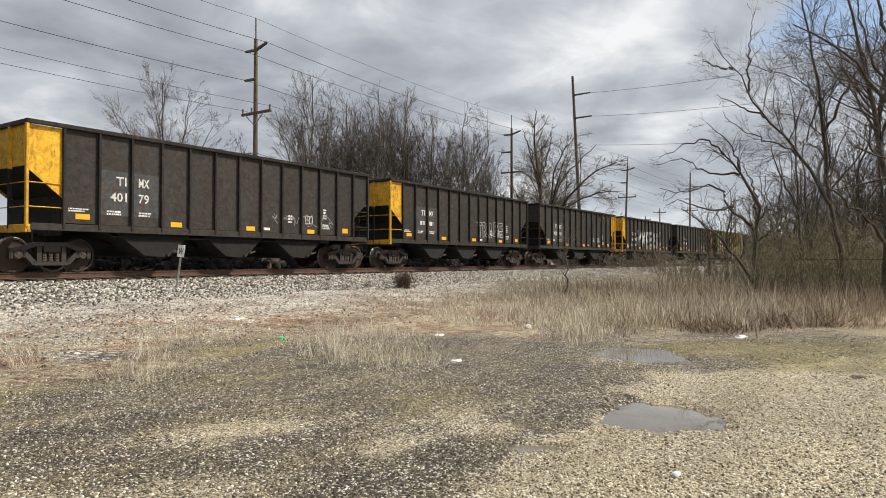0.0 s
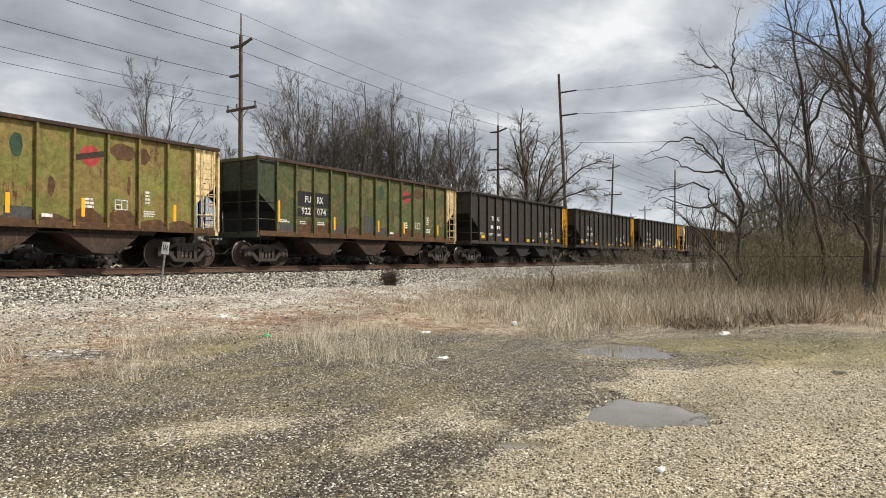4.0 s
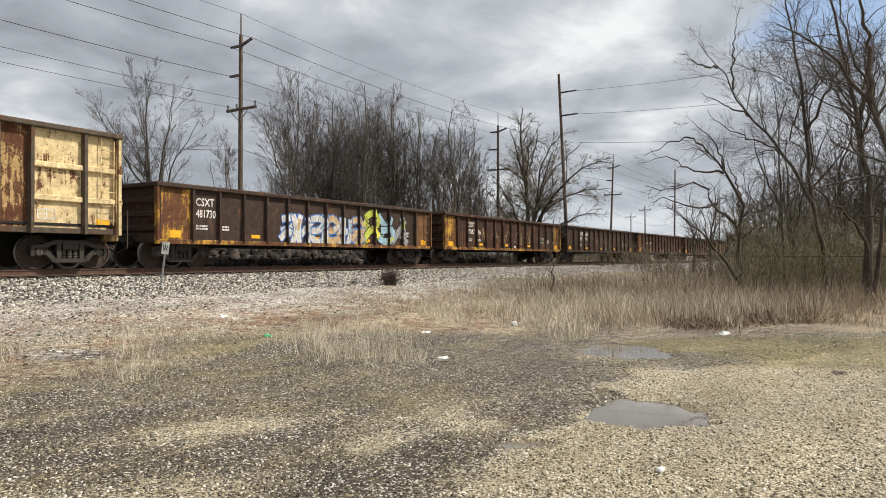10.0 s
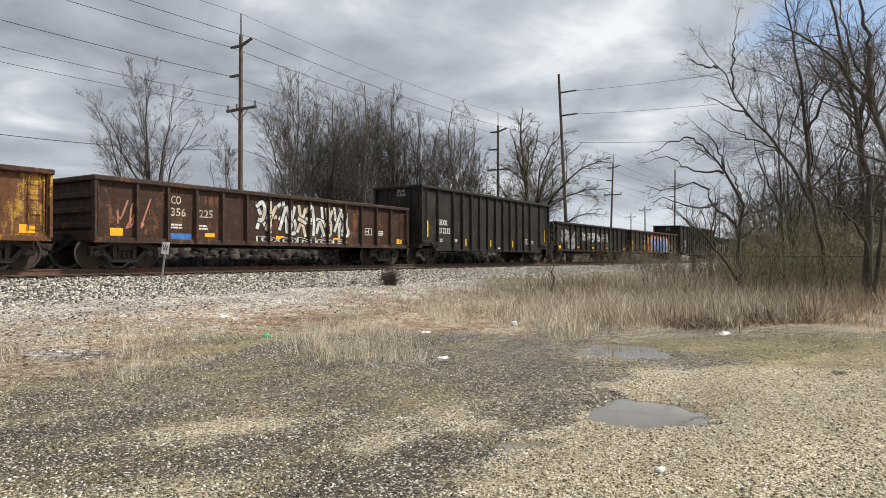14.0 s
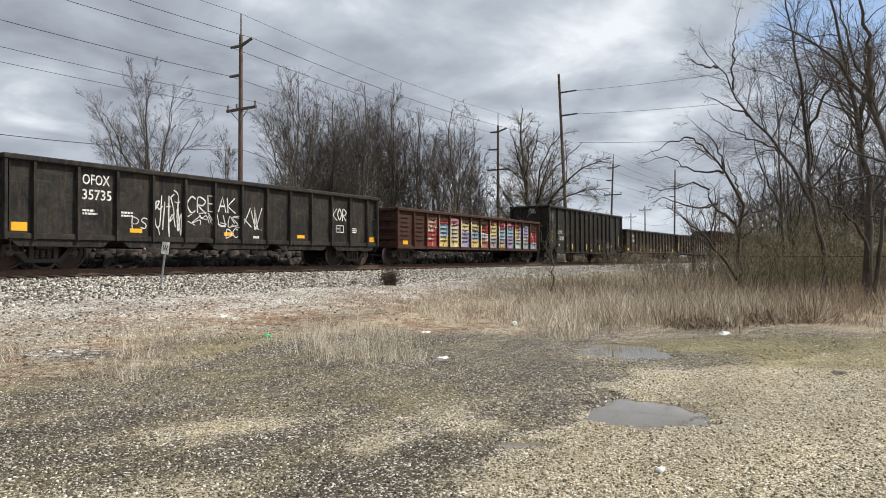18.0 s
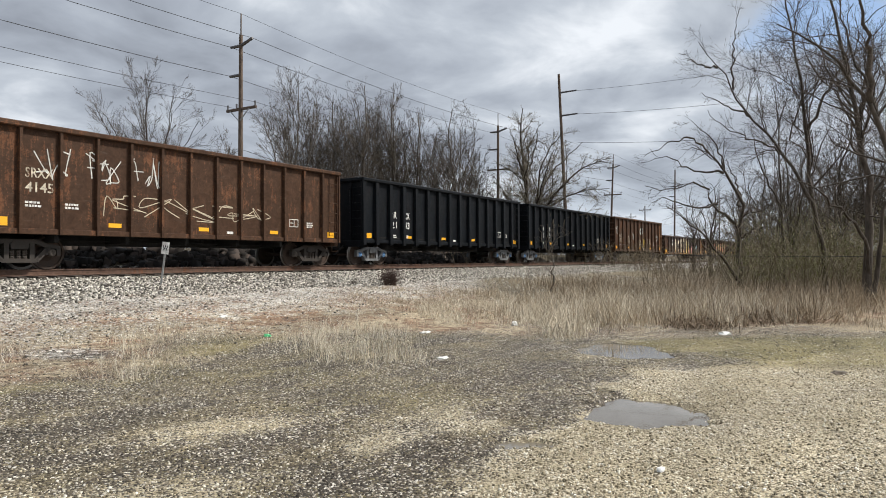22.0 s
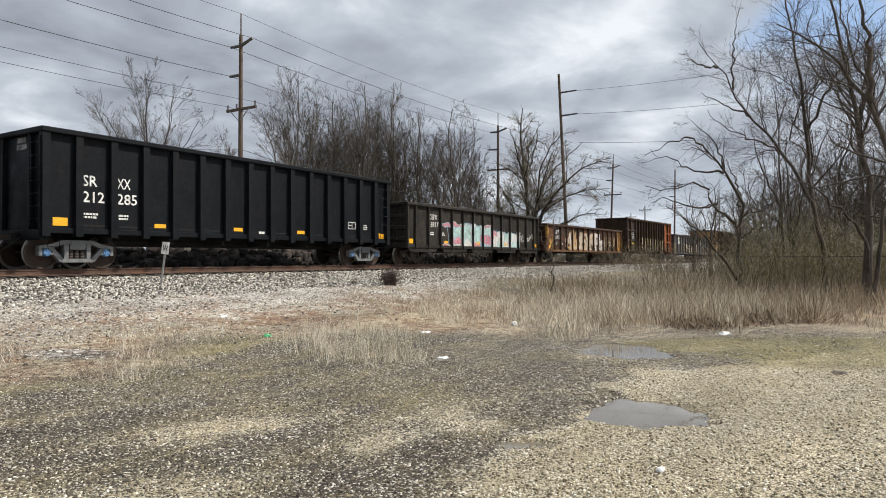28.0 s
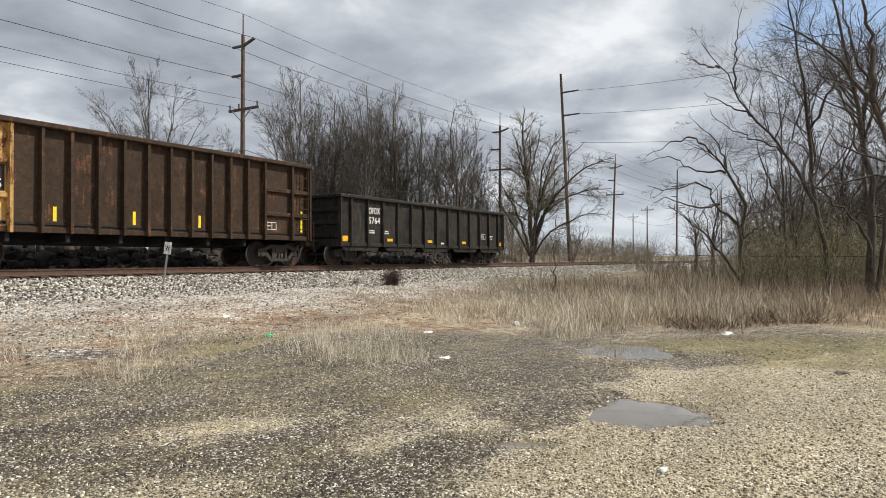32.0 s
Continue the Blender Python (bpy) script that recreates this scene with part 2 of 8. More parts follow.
def bark_mat(name, a, c, scale=9.0):
    m, n, l, b = base_mat(name)
    v = coords(n, l, (1, 1, 0.22))
    f = noise_tex(n, l, v, scale, 5, 0.65)
    l.new(ramp(n, l, f, [(0.3, a), (0.7, c)]), b.inputs["Base Color"])
    b.inputs["Roughness"].default_value = 0.95
    bump(n, l, b, f, 0.6, 0.02)
    return m


def water_mat():
    m, n, l, b = base_mat("puddle_water")
    v = coords(n, l, shift=False)
    b.inputs["Base Color"].default_value = (0.155, 0.135, 0.105, 1)
    b.inputs["Roughness"].default_value = 0.03
    b.inputs["IOR"].default_value = 1.6
    bump(n, l, b, noise_tex(n, l, v, 9.0, 2), 0.05, 0.004)
    return m


GROUND = ground_mat()
WATER = water_mat()
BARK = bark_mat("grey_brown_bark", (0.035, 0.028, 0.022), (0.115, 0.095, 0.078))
# paler copy of BARK: sunlight on the far limbs is put into the colour
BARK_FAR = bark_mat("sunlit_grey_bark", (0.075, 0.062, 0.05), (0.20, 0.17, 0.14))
BARK_LIGHT = bark_mat("weathered_grey_bark", (0.07, 0.058, 0.045), (0.19, 0.165, 0.135))
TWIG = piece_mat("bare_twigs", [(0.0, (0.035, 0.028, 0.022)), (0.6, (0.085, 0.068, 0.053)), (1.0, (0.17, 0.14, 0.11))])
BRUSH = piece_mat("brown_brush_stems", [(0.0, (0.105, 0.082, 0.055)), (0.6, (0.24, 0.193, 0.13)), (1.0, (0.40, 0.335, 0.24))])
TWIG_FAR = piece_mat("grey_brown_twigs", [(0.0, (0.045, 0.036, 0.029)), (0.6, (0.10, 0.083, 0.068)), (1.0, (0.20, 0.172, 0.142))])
BROWN_GRASS = piece_mat("brown_grass_blades", [(0.0, (0.17, 0.125, 0.08)), (0.5, (0.36, 0.28, 0.185)), (1.0, (0.60, 0.50, 0.37))])
TWIG_BUD = piece_mat("budding_twigs", [(0.0, (0.12, 0.10, 0.072)), (0.6, (0.23, 0.195, 0.142)), (1.0, (0.37, 0.325, 0.24))])
TWIG_PALE = piece_mat("pale_budding_twigs", [(0.0, (0.13, 0.105, 0.078)), (0.6, (0.24, 0.20, 0.15)), (1.0, (0.36, 0.31, 0.23))])
MATTED = piece_mat("matted_dead_stalks", [(0.0, (0.06, 0.042, 0.027)), (0.5, (0.20, 0.145, 0.095)), (1.0, (0.50, 0.39, 0.27))])
DRY = piece_mat("dry_grass_blades", [(0.0, (0.22, 0.165, 0.108)), (0.5, (0.50, 0.41, 0.295)), (1.0, (0.82, 0.73, 0.58))])
DRY_PALE = piece_mat("bleached_grass_blades", [(0.0, (0.42, 0.35, 0.25)), (0.5, (0.68, 0.60, 0.46)), (1.0, (0.85, 0.79, 0.66))])
LEAF = piece_mat("young_green_leaves", [(0.0, (0.10, 0.105, 0.032)), (0.6, (0.20, 0.205, 0.070)), (1.0, (0.30, 0.30, 0.115))])
STONE_DARK = piece_mat("dark_yard_stones", [(0.0, (0.02, 0.016, 0.012)), (0.42, (0.075, 0.061, 0.044)), (0.70, (0.19, 0.16, 0.118)), (0.82, (0.52, 0.47, 0.385)), (1.0, (0.90, 0.87, 0.80))])
STONE = piece_mat("loose_yard_stones", [(0.0, (0.08, 0.063, 0.038)), (0.35, (0.31, 0.262, 0.175)), (0.75, (0.58, 0.51, 0.375)), (1.0, (0.90, 0.86, 0.75))])
BALLAST = piece_mat("crushed_limestone_ballast", [(0.0, (0.022, 0.019, 0.016)), (0.30, (0.10, 0.089, 0.072)), (0.62, (0.40, 0.37, 0.315)), (1.0, (0.88, 0.84, 0.755))])
# rubble colour is cut down to hold the shadow of the passing cars
RUBBLE = piece_mat("dark_rubble", [(0.0, (0.006, 0.005, 0.004)), (0.6, (0.022, 0.0165, 0.0135)), (1.0, (0.085, 0.064, 0.053))])
RAIL = paint("rusty_rail_steel", (0.125, 0.076, 0.056), 0.35, rustcol=(0.075, 0.036, 0.022), rough=0.7)
RAILHEAD = plain("polished_rail_head", (0.45, 0.43, 0.41), 0.3, 0.9, 0.1)
TIE = plain("creosoted_timber", (0.05, 0.04, 0.032), 0.9, 0, 0.35, 9)
POLE = bark_mat("weathered_pole_timber", (0.06, 0.043, 0.033), (0.17, 0.125, 0.095), 14)
WIRE = plain("dark_cable", (0.04, 0.04, 0.042), 0.6)
INSUL = plain("grey_insulator", (0.10, 0.095, 0.10), 0.35)
GALV = plain("galvanised_steel", (0.36, 0.36, 0.35), 0.5, 0.6)

# ---------------------------------------------------------------- mesh helpers
MESHES = {}


def mesh_of(name, verts, faces, mat=None, smooth=False):
    me = bpy.data.meshes.new(name)
    me.from_pydata([tuple(v) for v in verts], [], [tuple(f) for f in faces])
    if mat:
        me.materials.append(mat)
    if smooth:
        me.shade_smooth()
    return me


def big_mesh(name, V, F, mat):
    """A large mesh out of arrays: all faces with the same number of corners."""
    me = bpy.data.meshes.new(name)
    V, F = np.asarray(V, np.float32), np.asarray(F, np.int32)
    me.vertices.add(len(V))
    me.vertices.foreach_set("co", V.ravel())
    k = F.shape[1]
    me.loops.add(F.size)
    me.loops.foreach_set("vertex_index", F.ravel())
    me.polygons.add(len(F))
    me.polygons.foreach_set("loop_start", np.arange(0, F.size, k, dtype=np.int32))
    me.update(calc_edges=True)
    me.materials.append(mat)
    return me


BOX_F = [(0, 3, 2, 1), (4, 5, 6, 7), (0, 1, 5, 4), (1, 2, 6, 5), (2, 3, 7, 6), (3, 0, 4, 7)]


def bevel_box(dx, dy, dz, r):
    """Box about its centre with chamfered edges."""
    bm = bmesh.new()
    bmesh.ops.create_cube(bm, size=1.0)
    bmesh.ops.scale(bm, vec=(dx, dy, dz), verts=bm.verts)
    bmesh.ops.bevel(bm, geom=bm.edges[:], offset=r, segments=1, affect="EDGES")
    return bm


def keep(key, make, mat):
    """One mesh for all alike pieces."""
    k = (key, mat.name)
    if k not in MESHES:
        bm = make()
        me = bpy.data.meshes.new(str(key[0]))
        bm.to_mesh(me)
        bm.free()
        me.materials.append(mat)
        MESHES[k] = me
    return MESHES[k]


def place(name, me, parent=None, loc=(0, 0, 0), rot=None, label=""):
    ob = new(name, me)
    ob.location = loc
    if rot:
        ob.rotation_euler = [radians(a) for a in rot]
    if parent:
        ob.parent = parent
    if label:
        ob["label"] = label
    return ob


def part(name, bm, mat, parent, label=""):
    me = bpy.data.meshes.new(name)
    bm.to_mesh(me)
    bm.free()
    me.materials.append(mat)
    return place(name, me, parent, label=label)


def slab(name, size, loc, mat, parent, r=0.0, label="", rot=None):
    """A bar, plate or block with softened edges; alike ones share a mesh."""
    s = tuple(round(v, 3) for v in size)
    r = r or min(s) * 0.12
    me = keep((name, s, round(r, 4)), lambda: bevel_box(*s, r), mat)
    return place(name, me, parent, loc, rot, label)


def prism(pts, y0, y1):
    """A profile in x and z, drawn out from y0 to y1."""
    bm = bmesh.new()
    a = [bm.verts.new((x, y0, z)) for x, z in pts]
    c = [bm.verts.new((x, y1, z)) for x, z in pts]
    n = len(pts)
    bm.faces.new(a)
    bm.faces.new(c[::-1])
    for i in range(n):
        bm.faces.new((a[i], c[i], c[(i + 1) % n], a[(i + 1) % n]))
    bmesh.ops.recalc_face_normals(bm, faces=bm.faces)
    return bm


def add_bar(bm, p, q, w, d=None):
    """A square bar from p to q, into bm."""
    d = d or w
    p, q = Vector(p), Vector(q)
    ax = (q - p).normalized()
    u = ax.cross(Vector((0, 1, 0)) if abs(ax.y) < 0.9 else Vector((1, 0, 0))).normalized()
    t = ax.cross(u)
    vs = [bm.verts.new(o + u * a * w / 2 + t * c * d / 2) for o in (p, q) for a, c in ((-1, -1), (1, -1), (1, 1), (-1, 1))]
    for f in BOX_F:
        bm.faces.new([vs[i] for i in f])


def add_tube(bm, pts, rad, sides=6):
    """A round bar along points, into bm."""
    rings = []
    pts = [Vector(p) for p in pts]
    for i, p in enumerate(pts):
        ax = (pts[min(i + 1, len(pts) - 1)] - pts[max(i - 1, 0)]).normalized()
        u = ax.cross(Vector((0, 0, 1)) if abs(ax.z) < 0.9 else Vector((1, 0, 0))).normalized()
        t = ax.cross(u)
        r = rad[i] if isinstance(rad, (list, tuple)) else rad
        rings.append([bm.verts.new(p + (u * math.cos(a) + t * math.sin(a)) * r) for a in (2 * math.pi * k / sides for k in range(sides))])
    for a, c in zip(rings, rings[1:]):
        for k in range(sides):
            bm.faces.new((a[k], a[(k + 1) % sides], c[(k + 1) % sides], c[k]))
    bm.faces.new(rings[0][::-1])
    bm.faces.new(rings[-1])


def lathe(bm, prof, sides=24, y=True, at=(0, 0, 0)):
    """A profile of (radius, along) turned round the y axis, into bm."""
    rings = []
    for r, h in prof:
        rings.append([bm.verts.new((at[0] + r * math.cos(a), at[1] + h, at[2] + r * math.sin(a))) for a in (2 * math.pi * k / sides for k in range(sides))])
    for a, c in zip(rings, rings[1:]):
        for k in range(sides):
            bm.faces.new((a[k], a[(k + 1) % sides], c[(k + 1) % sides], c[k]))
    bm.faces.new(rings[0])
    bm.faces.new(rings[-1][::-1])


# ---------------------------------------------------------------- the line of the track
TRACK_Y, RAIL_Z, LIFT = 21.07, 1.27, 0.08        # LIFT: bodies sit this much higher on their trucks
BEND0, BEND1, BEND_K = 30.0, 170.0, 0.000755


def track(s):
    """The place and the turn (radians) of the track's middle, s metres along it."""
    if s <= BEND0:
        return s, TRACK_Y, 0.0
    u = min(s, BEND1) - BEND0
    a = BEND_K * u
    x, y = BEND0 + math.sin(a) / BEND_K, TRACK_Y - (1 - math.cos(a)) / BEND_K
    if s > BEND1:
        x, y = x + (s - BEND1) * math.cos(a), y - (s - BEND1) * math.sin(a)
    return x, y, -a


def sway(x):
    """How far the track has bent towards the yard at x."""
    x = np.asarray(x, float)
    u = np.clip(x - BEND0, 0, BEND1 - BEND0)
    d = u * u * BEND_K / 2
    return d + np.maximum(x - BEND1, 0) * math.tan(BEND_K * (BEND1 - BEND0))


def spot(ahead, right):
    """A place so far ahead of the viewpoint and to the right of its heading."""
    a = radians(HEAD)
    return ahead * math.cos(a) + right * math.sin(a), ahead * math.sin(a) - right * math.cos(a)


PUDDLES = [(7.08, 2.12, 0.53, 0.62), (11.75, 3.2, 0.70, 0.80), (5.86, 0.66, 0.24, 0.11)]   # ahead, right, half width, half depth
PROFILE_Y = [-60, 5.0, 9.0, 12.5, 15.5, 17.6, 18.6, 19.75, 20.1, 22.1, 22.5, 23.6, 24.4, 25.6, 29, 40, 90]
PROFILE_Z = [0.0, 0.0, 0.10, 0.27, 0.50, 0.70, 0.85, 1.00, 1.03, 1.03, 1.02, 0.92, 1.15, 1.80, 1.95, 1.0, 0.6]


def ground_z(x, y):
    """Height of the ground."""
    x, y = np.asarray(x, float), np.asarray(y, float)
    yy = y + sway(x)
    z = np.interp(yy, PROFILE_Y, PROFILE_Z)
    a = radians(HEAD)
    ah, rt = x * math.cos(a) + y * math.sin(a), x * math.sin(a) - y * math.cos(a)
    flat = np.clip((np.hypot(ah - 8.5, rt - 2.0) - 2.5) / 3.0, 0, 1)
    wob = 0.025 * np.sin(x * 0.9 + 1.3 * np.sin(y * 0.7)) + 0.02 * np.sin(y * 1.3 + x * 0.4) + 0.012 * np.sin(x * 2.7 - y * 1.9)
    z = z + np.where(np.hypot(x, y) < 20, 0.006 * np.sin(11 * x + 3 * np.sin(7 * y)) * np.sin(9 * y + 2 * np.sin(5 * x)), 0)
    far = np.clip((np.hypot(x, y) - 60) / 60, 0, 1)
    z = z + wob * (0.25 + 0.75 * flat) * (1 - far) * np.clip((19.0 - yy) / 3, 0, 1)
    for pa, pr, hw, hd in PUDDLES:
        ang = np.arctan2(ah - pa, rt - pr)
        rim = 1 + 0.06 * np.sin(2 * ang + pa) + 0.10 * np.sin(3 * ang + 1 + pr) + 0.06 * np.sin(7 * ang + 2) + 0.04 * np.sin(13 * ang)
        e = np.hypot((rt - pr) / hw, (ah - pa) / hd) / rim
        z = z - 0.11 * np.clip(1.35 - e, 0, 0.6) / 0.6
    return z


def smooth(a, b, v):
    t = np.clip((v - a) / (b - a), 0, 1)
    return t * t * (3 - 2 * t)


def zones(x, y):
    """How pale, mossy, weedy, ballasted and grown over the ground is, 0 to 1 each."""
    x, y = np.asarray(x, float), np.asarray(y, float)
    yy = y + sway(x)
    a = radians(HEAD)
    ah, rt = x * math.cos(a) + y * math.sin(a), x * math.sin(a) - y * math.cos(a)
    wob = 0.5 * np.sin(ah * 1.3 + 0.7 * rt) + 0.4 * np.sin(rt * 2.1 - ah * 1.6 + 1.2 * np.sin(rt * 0.8)) + 0.25 * np.sin(4.1 * rt + 2.9 * ah) + 0.2 * np.sin(6.3 * ah - 3.7 * rt)
    pale = smooth(-0.7, 0.9, rt + wob - np.interp(ah, [3, 4.4, 6, 8.1, 10.3, 12], [-0.6, -0.1, 0.45, 1.5, 4.2, 9.0]))
    pale = np.maximum(pale, 0.28 * smooth(1.6, 0.3, np.hypot((rt + 2.0 + 0.3 * wob) / 1.1, (ah - 6.05) / 0.55)))
    pale = np.maximum(pale, 0.12 * smooth(5.6, 4.4, ah + 0.3 * wob) * smooth(-0.9, -1.8, rt))
    u, w = 0.82 * ah - 0.57 * rt, 0.57 * ah + 0.82 * rt          # across and along the wheel tracks
    streak = np.sin(2.1 * u + 1.5 * np.sin(0.55 * w) + 0.4 * wob) * np.sin(0.75 * w + 1.7 * np.sin(0.9 * u)) + 0.5 * np.sin(4.3 * u - 0.8 * w + 1.2 * np.sin(1.1 * w))
    pale = np.clip(pale + 0.30 * streak * (1 - 0.4 * pale), 0, 1)
    moss = smooth(3.2, 4.4, rt + wob) * smooth(9.6, 10.4, ah) * smooth(13.8, 12.8, ah)
    moss = np.maximum(moss, 0.35 * smooth(1.6, 0.3, np.hypot((rt + 3.2) / 2.2, (ah - 8.9 + 0.5 * wob) / 0.6)))
    moss = np.maximum(moss, 0.35 * smooth(1.6, 0.3, np.hypot((rt + 0.6) / 1.2, (ah - 7.6 + 0.5 * wob) / 0.5)))
    line = (rt + 5.2) * 0.93 - (ah - 7.8) * 0.364          # a mossy edge between yard and verge
    moss = np.maximum(moss, 0.75 * smooth(1.0, 0.2, np.abs(line + 0.35 * wob)) * smooth(14.5, 13.0, ah))
    weedy = np.maximum(smooth(7.9, 9.9, yy + 0.5 * wob), smooth(12.6, 14.6, ah + 0.5 * wob) * (1 - 0.62 * smooth(0.0, 2.5, rt) * smooth(17.5, 15.5, ah)))
    weedy = weedy * (1 - 0.8 * smooth(1.4, 0.5, np.hypot((rt + 3.7 + 0.3 * wob) / 1.5, (ah - 11.6) / 1.3)))
    spill = smooth(8.5, 16.0, yy)
    ballast = smooth(15.5, 17.0, yy + 0.4 * wob) * smooth(24.6, 24.0, yy)
    ballast = np.maximum(ballast, 0.62 * smooth(1.3, 0.5, np.hypot((rt + 5.7 + 0.3 * wob) / 1.0, (ah - 10.1) / 0.6)))
    grown = np.maximum(smooth(24.2, 25.2, yy), smooth(17.5, 22.0, ah - 0.25 * rt) * smooth(17.0, 15.5, yy) * smooth(0.0, 3.0, rt))
    grown = np.maximum(grown, smooth(70, 90, np.hypot(x, y)) * smooth(16.5, 15.5, yy))
    return pale, moss, weedy, ballast, grown, spill

# ---------------------------------------------------------------- ground
def graded(lo, a, b, hi, step, grow=1.25):
    """Even steps between a and b, growing steps out to lo and hi."""
    v = list(np.arange(a, b + 1e-6, step))
    for end, sgn in ((hi, 1), (lo, -1)):
        p, d, add = (b if sgn > 0 else a), step, []
        while (end - p) * sgn > 0:
            d *= grow
            p += sgn * d
            add.append(p)
        v = v + add if sgn > 0 else add[::-1] + v
    return np.array(v)


def build_ground():
    mid = np.concatenate([np.arange(-8, 2, 0.25), np.arange(2, 14, 0.065), np.arange(14, 34.1, 0.25)])
    wid = np.concatenate([np.arange(-6, -2, 0.25), np.arange(-2, 6, 0.065), np.arange(6, 30.1, 0.22)])
    xs = np.concatenate([graded(-2500, -8, -8, -8, 0.25)[:-1], mid, graded(34, 34.2, 34.2, 3500, 0.25)])
    ys = np.concatenate([graded(-2500, -6, -6, -6, 0.25)[:-1], wid, graded(30, 30.2, 30.2, 3500, 0.25)])
    X, Y = np.meshgrid(xs, ys, indexing="ij")
    Z = ground_z(X, Y)
    nx, ny = X.shape
    i = np.arange(nx * ny).reshape(nx, ny)
    F = np.stack([i[:-1, :-1], i[1:, :-1], i[1:, 1:], i[:-1, 1:]], -1).reshape(-1, 4)
    me = big_mesh("ground", np.stack([X, Y, Z], -1).reshape(-1, 3), F, GROUND)
    me.shade_smooth()
    pale, moss, weedy, ballast, grown, spill = (v.ravel() for v in zones(X, Y))
    one = np.ones_like(pale)
    for name, cols in (("zones", (pale, moss, spill, one)), ("cover", (weedy, ballast, grown, one))):
        at = me.color_attributes.new(name, "FLOAT_COLOR", "POINT")
        at.data.foreach_set("color", np.stack(cols, -1).astype(np.float32).ravel())
    tagged(new("ground", me), "worn gravel yard rising over weedy soil to the railway", "ground", kind="structure")
    for pa, pr, hw, hd in PUDDLES:
        x, y = spot(pa, pr)
        me = mesh_of("puddle", [(1.75 * hw * math.cos(t), 1.75 * hd * math.sin(t), 0) for t in np.linspace(0, 2 * math.pi, 49)[:-1]], [tuple(range(48))], WATER)
        ob = place("puddle", me, None, (x, y, -0.042), (0, 0, HEAD - 90))
        tagged(ob, "shallow muddy rain puddle lying in the gravel", "puddle", "puddles in the yard", "structure")


def rocks(n, place_fn, lo, hi, rng, flat=0.65):
    """Angular stones: corners of an uneven box each. place_fn gives x, y arrays."""
    x, y = place_fn(n)
    z = ground_z(x, y)
    base = np.array([(-1, -1, -1), (1, -1, -1), (1, 1, -1), (-1, 1, -1), (-1, -1, 1), (1, -1, 1), (1, 1, 1), (-1, 1, 1)], float)
    n = len(x)
    size = lo + (hi - lo) * rng.random(n) ** 2.2
    V = base[None] * (0.45 + 0.55 * rng.random((n, 8, 3)))
    V = V * (size[:, None] * np.array([1, 0.8, flat]))[:, None, :] * 0.5
    a, t = rng.random(n) * 2 * np.pi, (rng.random(n) - 0.5) * 0.9
    ca, sa, ct, st = np.cos(a), np.sin(a), np.cos(t), np.sin(t)
    vx, vz = V[..., 0] * ct[:, None] - V[..., 2] * st[:, None], V[..., 0] * st[:, None] + V[..., 2] * ct[:, None]
    vy = V[..., 1]
    W = np.stack([vx * ca[:, None] - vy * sa[:, None] + x[:, None], vx * sa[:, None] + vy * ca[:, None] + y[:, None], vz + z[:, None] + size[:, None] * flat * 0.22], -1)
    F = np.array(BOX_F[1:])[None] + (np.arange(n) * 8)[:, None, None]
    return W.reshape(-1, 3), F.reshape(-1, 4)


def wet(x, y):
    """True where a puddle lies."""
    a = radians(HEAD)
    ah, rt = x * math.cos(a) + y * math.sin(a), x * math.sin(a) - y * math.cos(a)
    out = np.zeros(len(x), bool)
    for pa, pr, hw, hd in PUDDLES:
        out |= np.hypot((rt - pr) / hw, (ah - pa) / hd) < 1.12
    return out


def build_stones():
    rng = np.random.default_rng(5)

    def yard(n, light):
        d = 3.6 + 11.0 * rng.random(n) ** 1.4
        r = (rng.random(n) * 2 - 1) * d * 0.72
        a = radians(HEAD)
        x, y = d * math.cos(a) + r * math.sin(a), d * math.sin(a) - r * math.cos(a)
        p = zones(x, y)[0]
        k = ~wet(x, y) & ((rng.random(n) < p) if light else (rng.random(n) > p * 2.2))
        return x[k], y[k]

    def shoulder(n):
        x, y = -6 + 75 * rng.random(n) ** 1.4, 15.9 + 3.95 * rng.random(n) ** 0.7
        return x, y - sway(x)

    def spill(n):
        x, y = -5 + 50 * rng.random(n), 9.0 + 7.6 * rng.random(n) ** 0.5
        return x, y

    V, F = rocks(90000, lambda n: yard(n, True), 0.007, 0.028, rng)
    tagged(new("pale_yard_gravel", big_mesh("pale_yard_gravel", V, F, STONE)), "loose tan gravel spread over the yard", "gravel", kind="stuff")
    V, F = rocks(80000, lambda n: yard(n, False), 0.006, 0.024, rng)
    tagged(new("dark_yard_gravel", big_mesh("dark_yard_gravel", V, F, STONE_DARK)), "loose dark gravel with pale specks on the yard", "gravel", kind="stuff")
    V, F = rocks(60000, shoulder, 0.026, 0.085, rng, 0.8)
    tagged(new("track_ballast", big_mesh("track_ballast", V, F, BALLAST)), "pale crushed stone ballast along the track", "ballast", kind="stuff")
    V, F = rocks(22000, spill, 0.014, 0.062, rng, 0.6)
    tagged(new("spilt_ballast", big_mesh("spilt_ballast", V, F, BALLAST)), "pale stones spilt over the weedy verge", "gravel", kind="stuff")

    def bank(n):
        x, y = -16 + 62 * rng.random(n), 24.3 + 1.7 * rng.random(n)
        return x, y - sway(x)
    V, F = rocks(3400, bank, 0.16, 0.62, rng, 0.75)
    n = len(V) // 8
    V[:, 2] += np.repeat(rng.random(n) * 0.2, 8)
    tagged(new("rubble_bank", big_mesh("rubble_bank", V, F, RUBBLE)), "long low bank of broken rubble beyond the track, darkened for the train's shade", "rubble", kind="stuff")


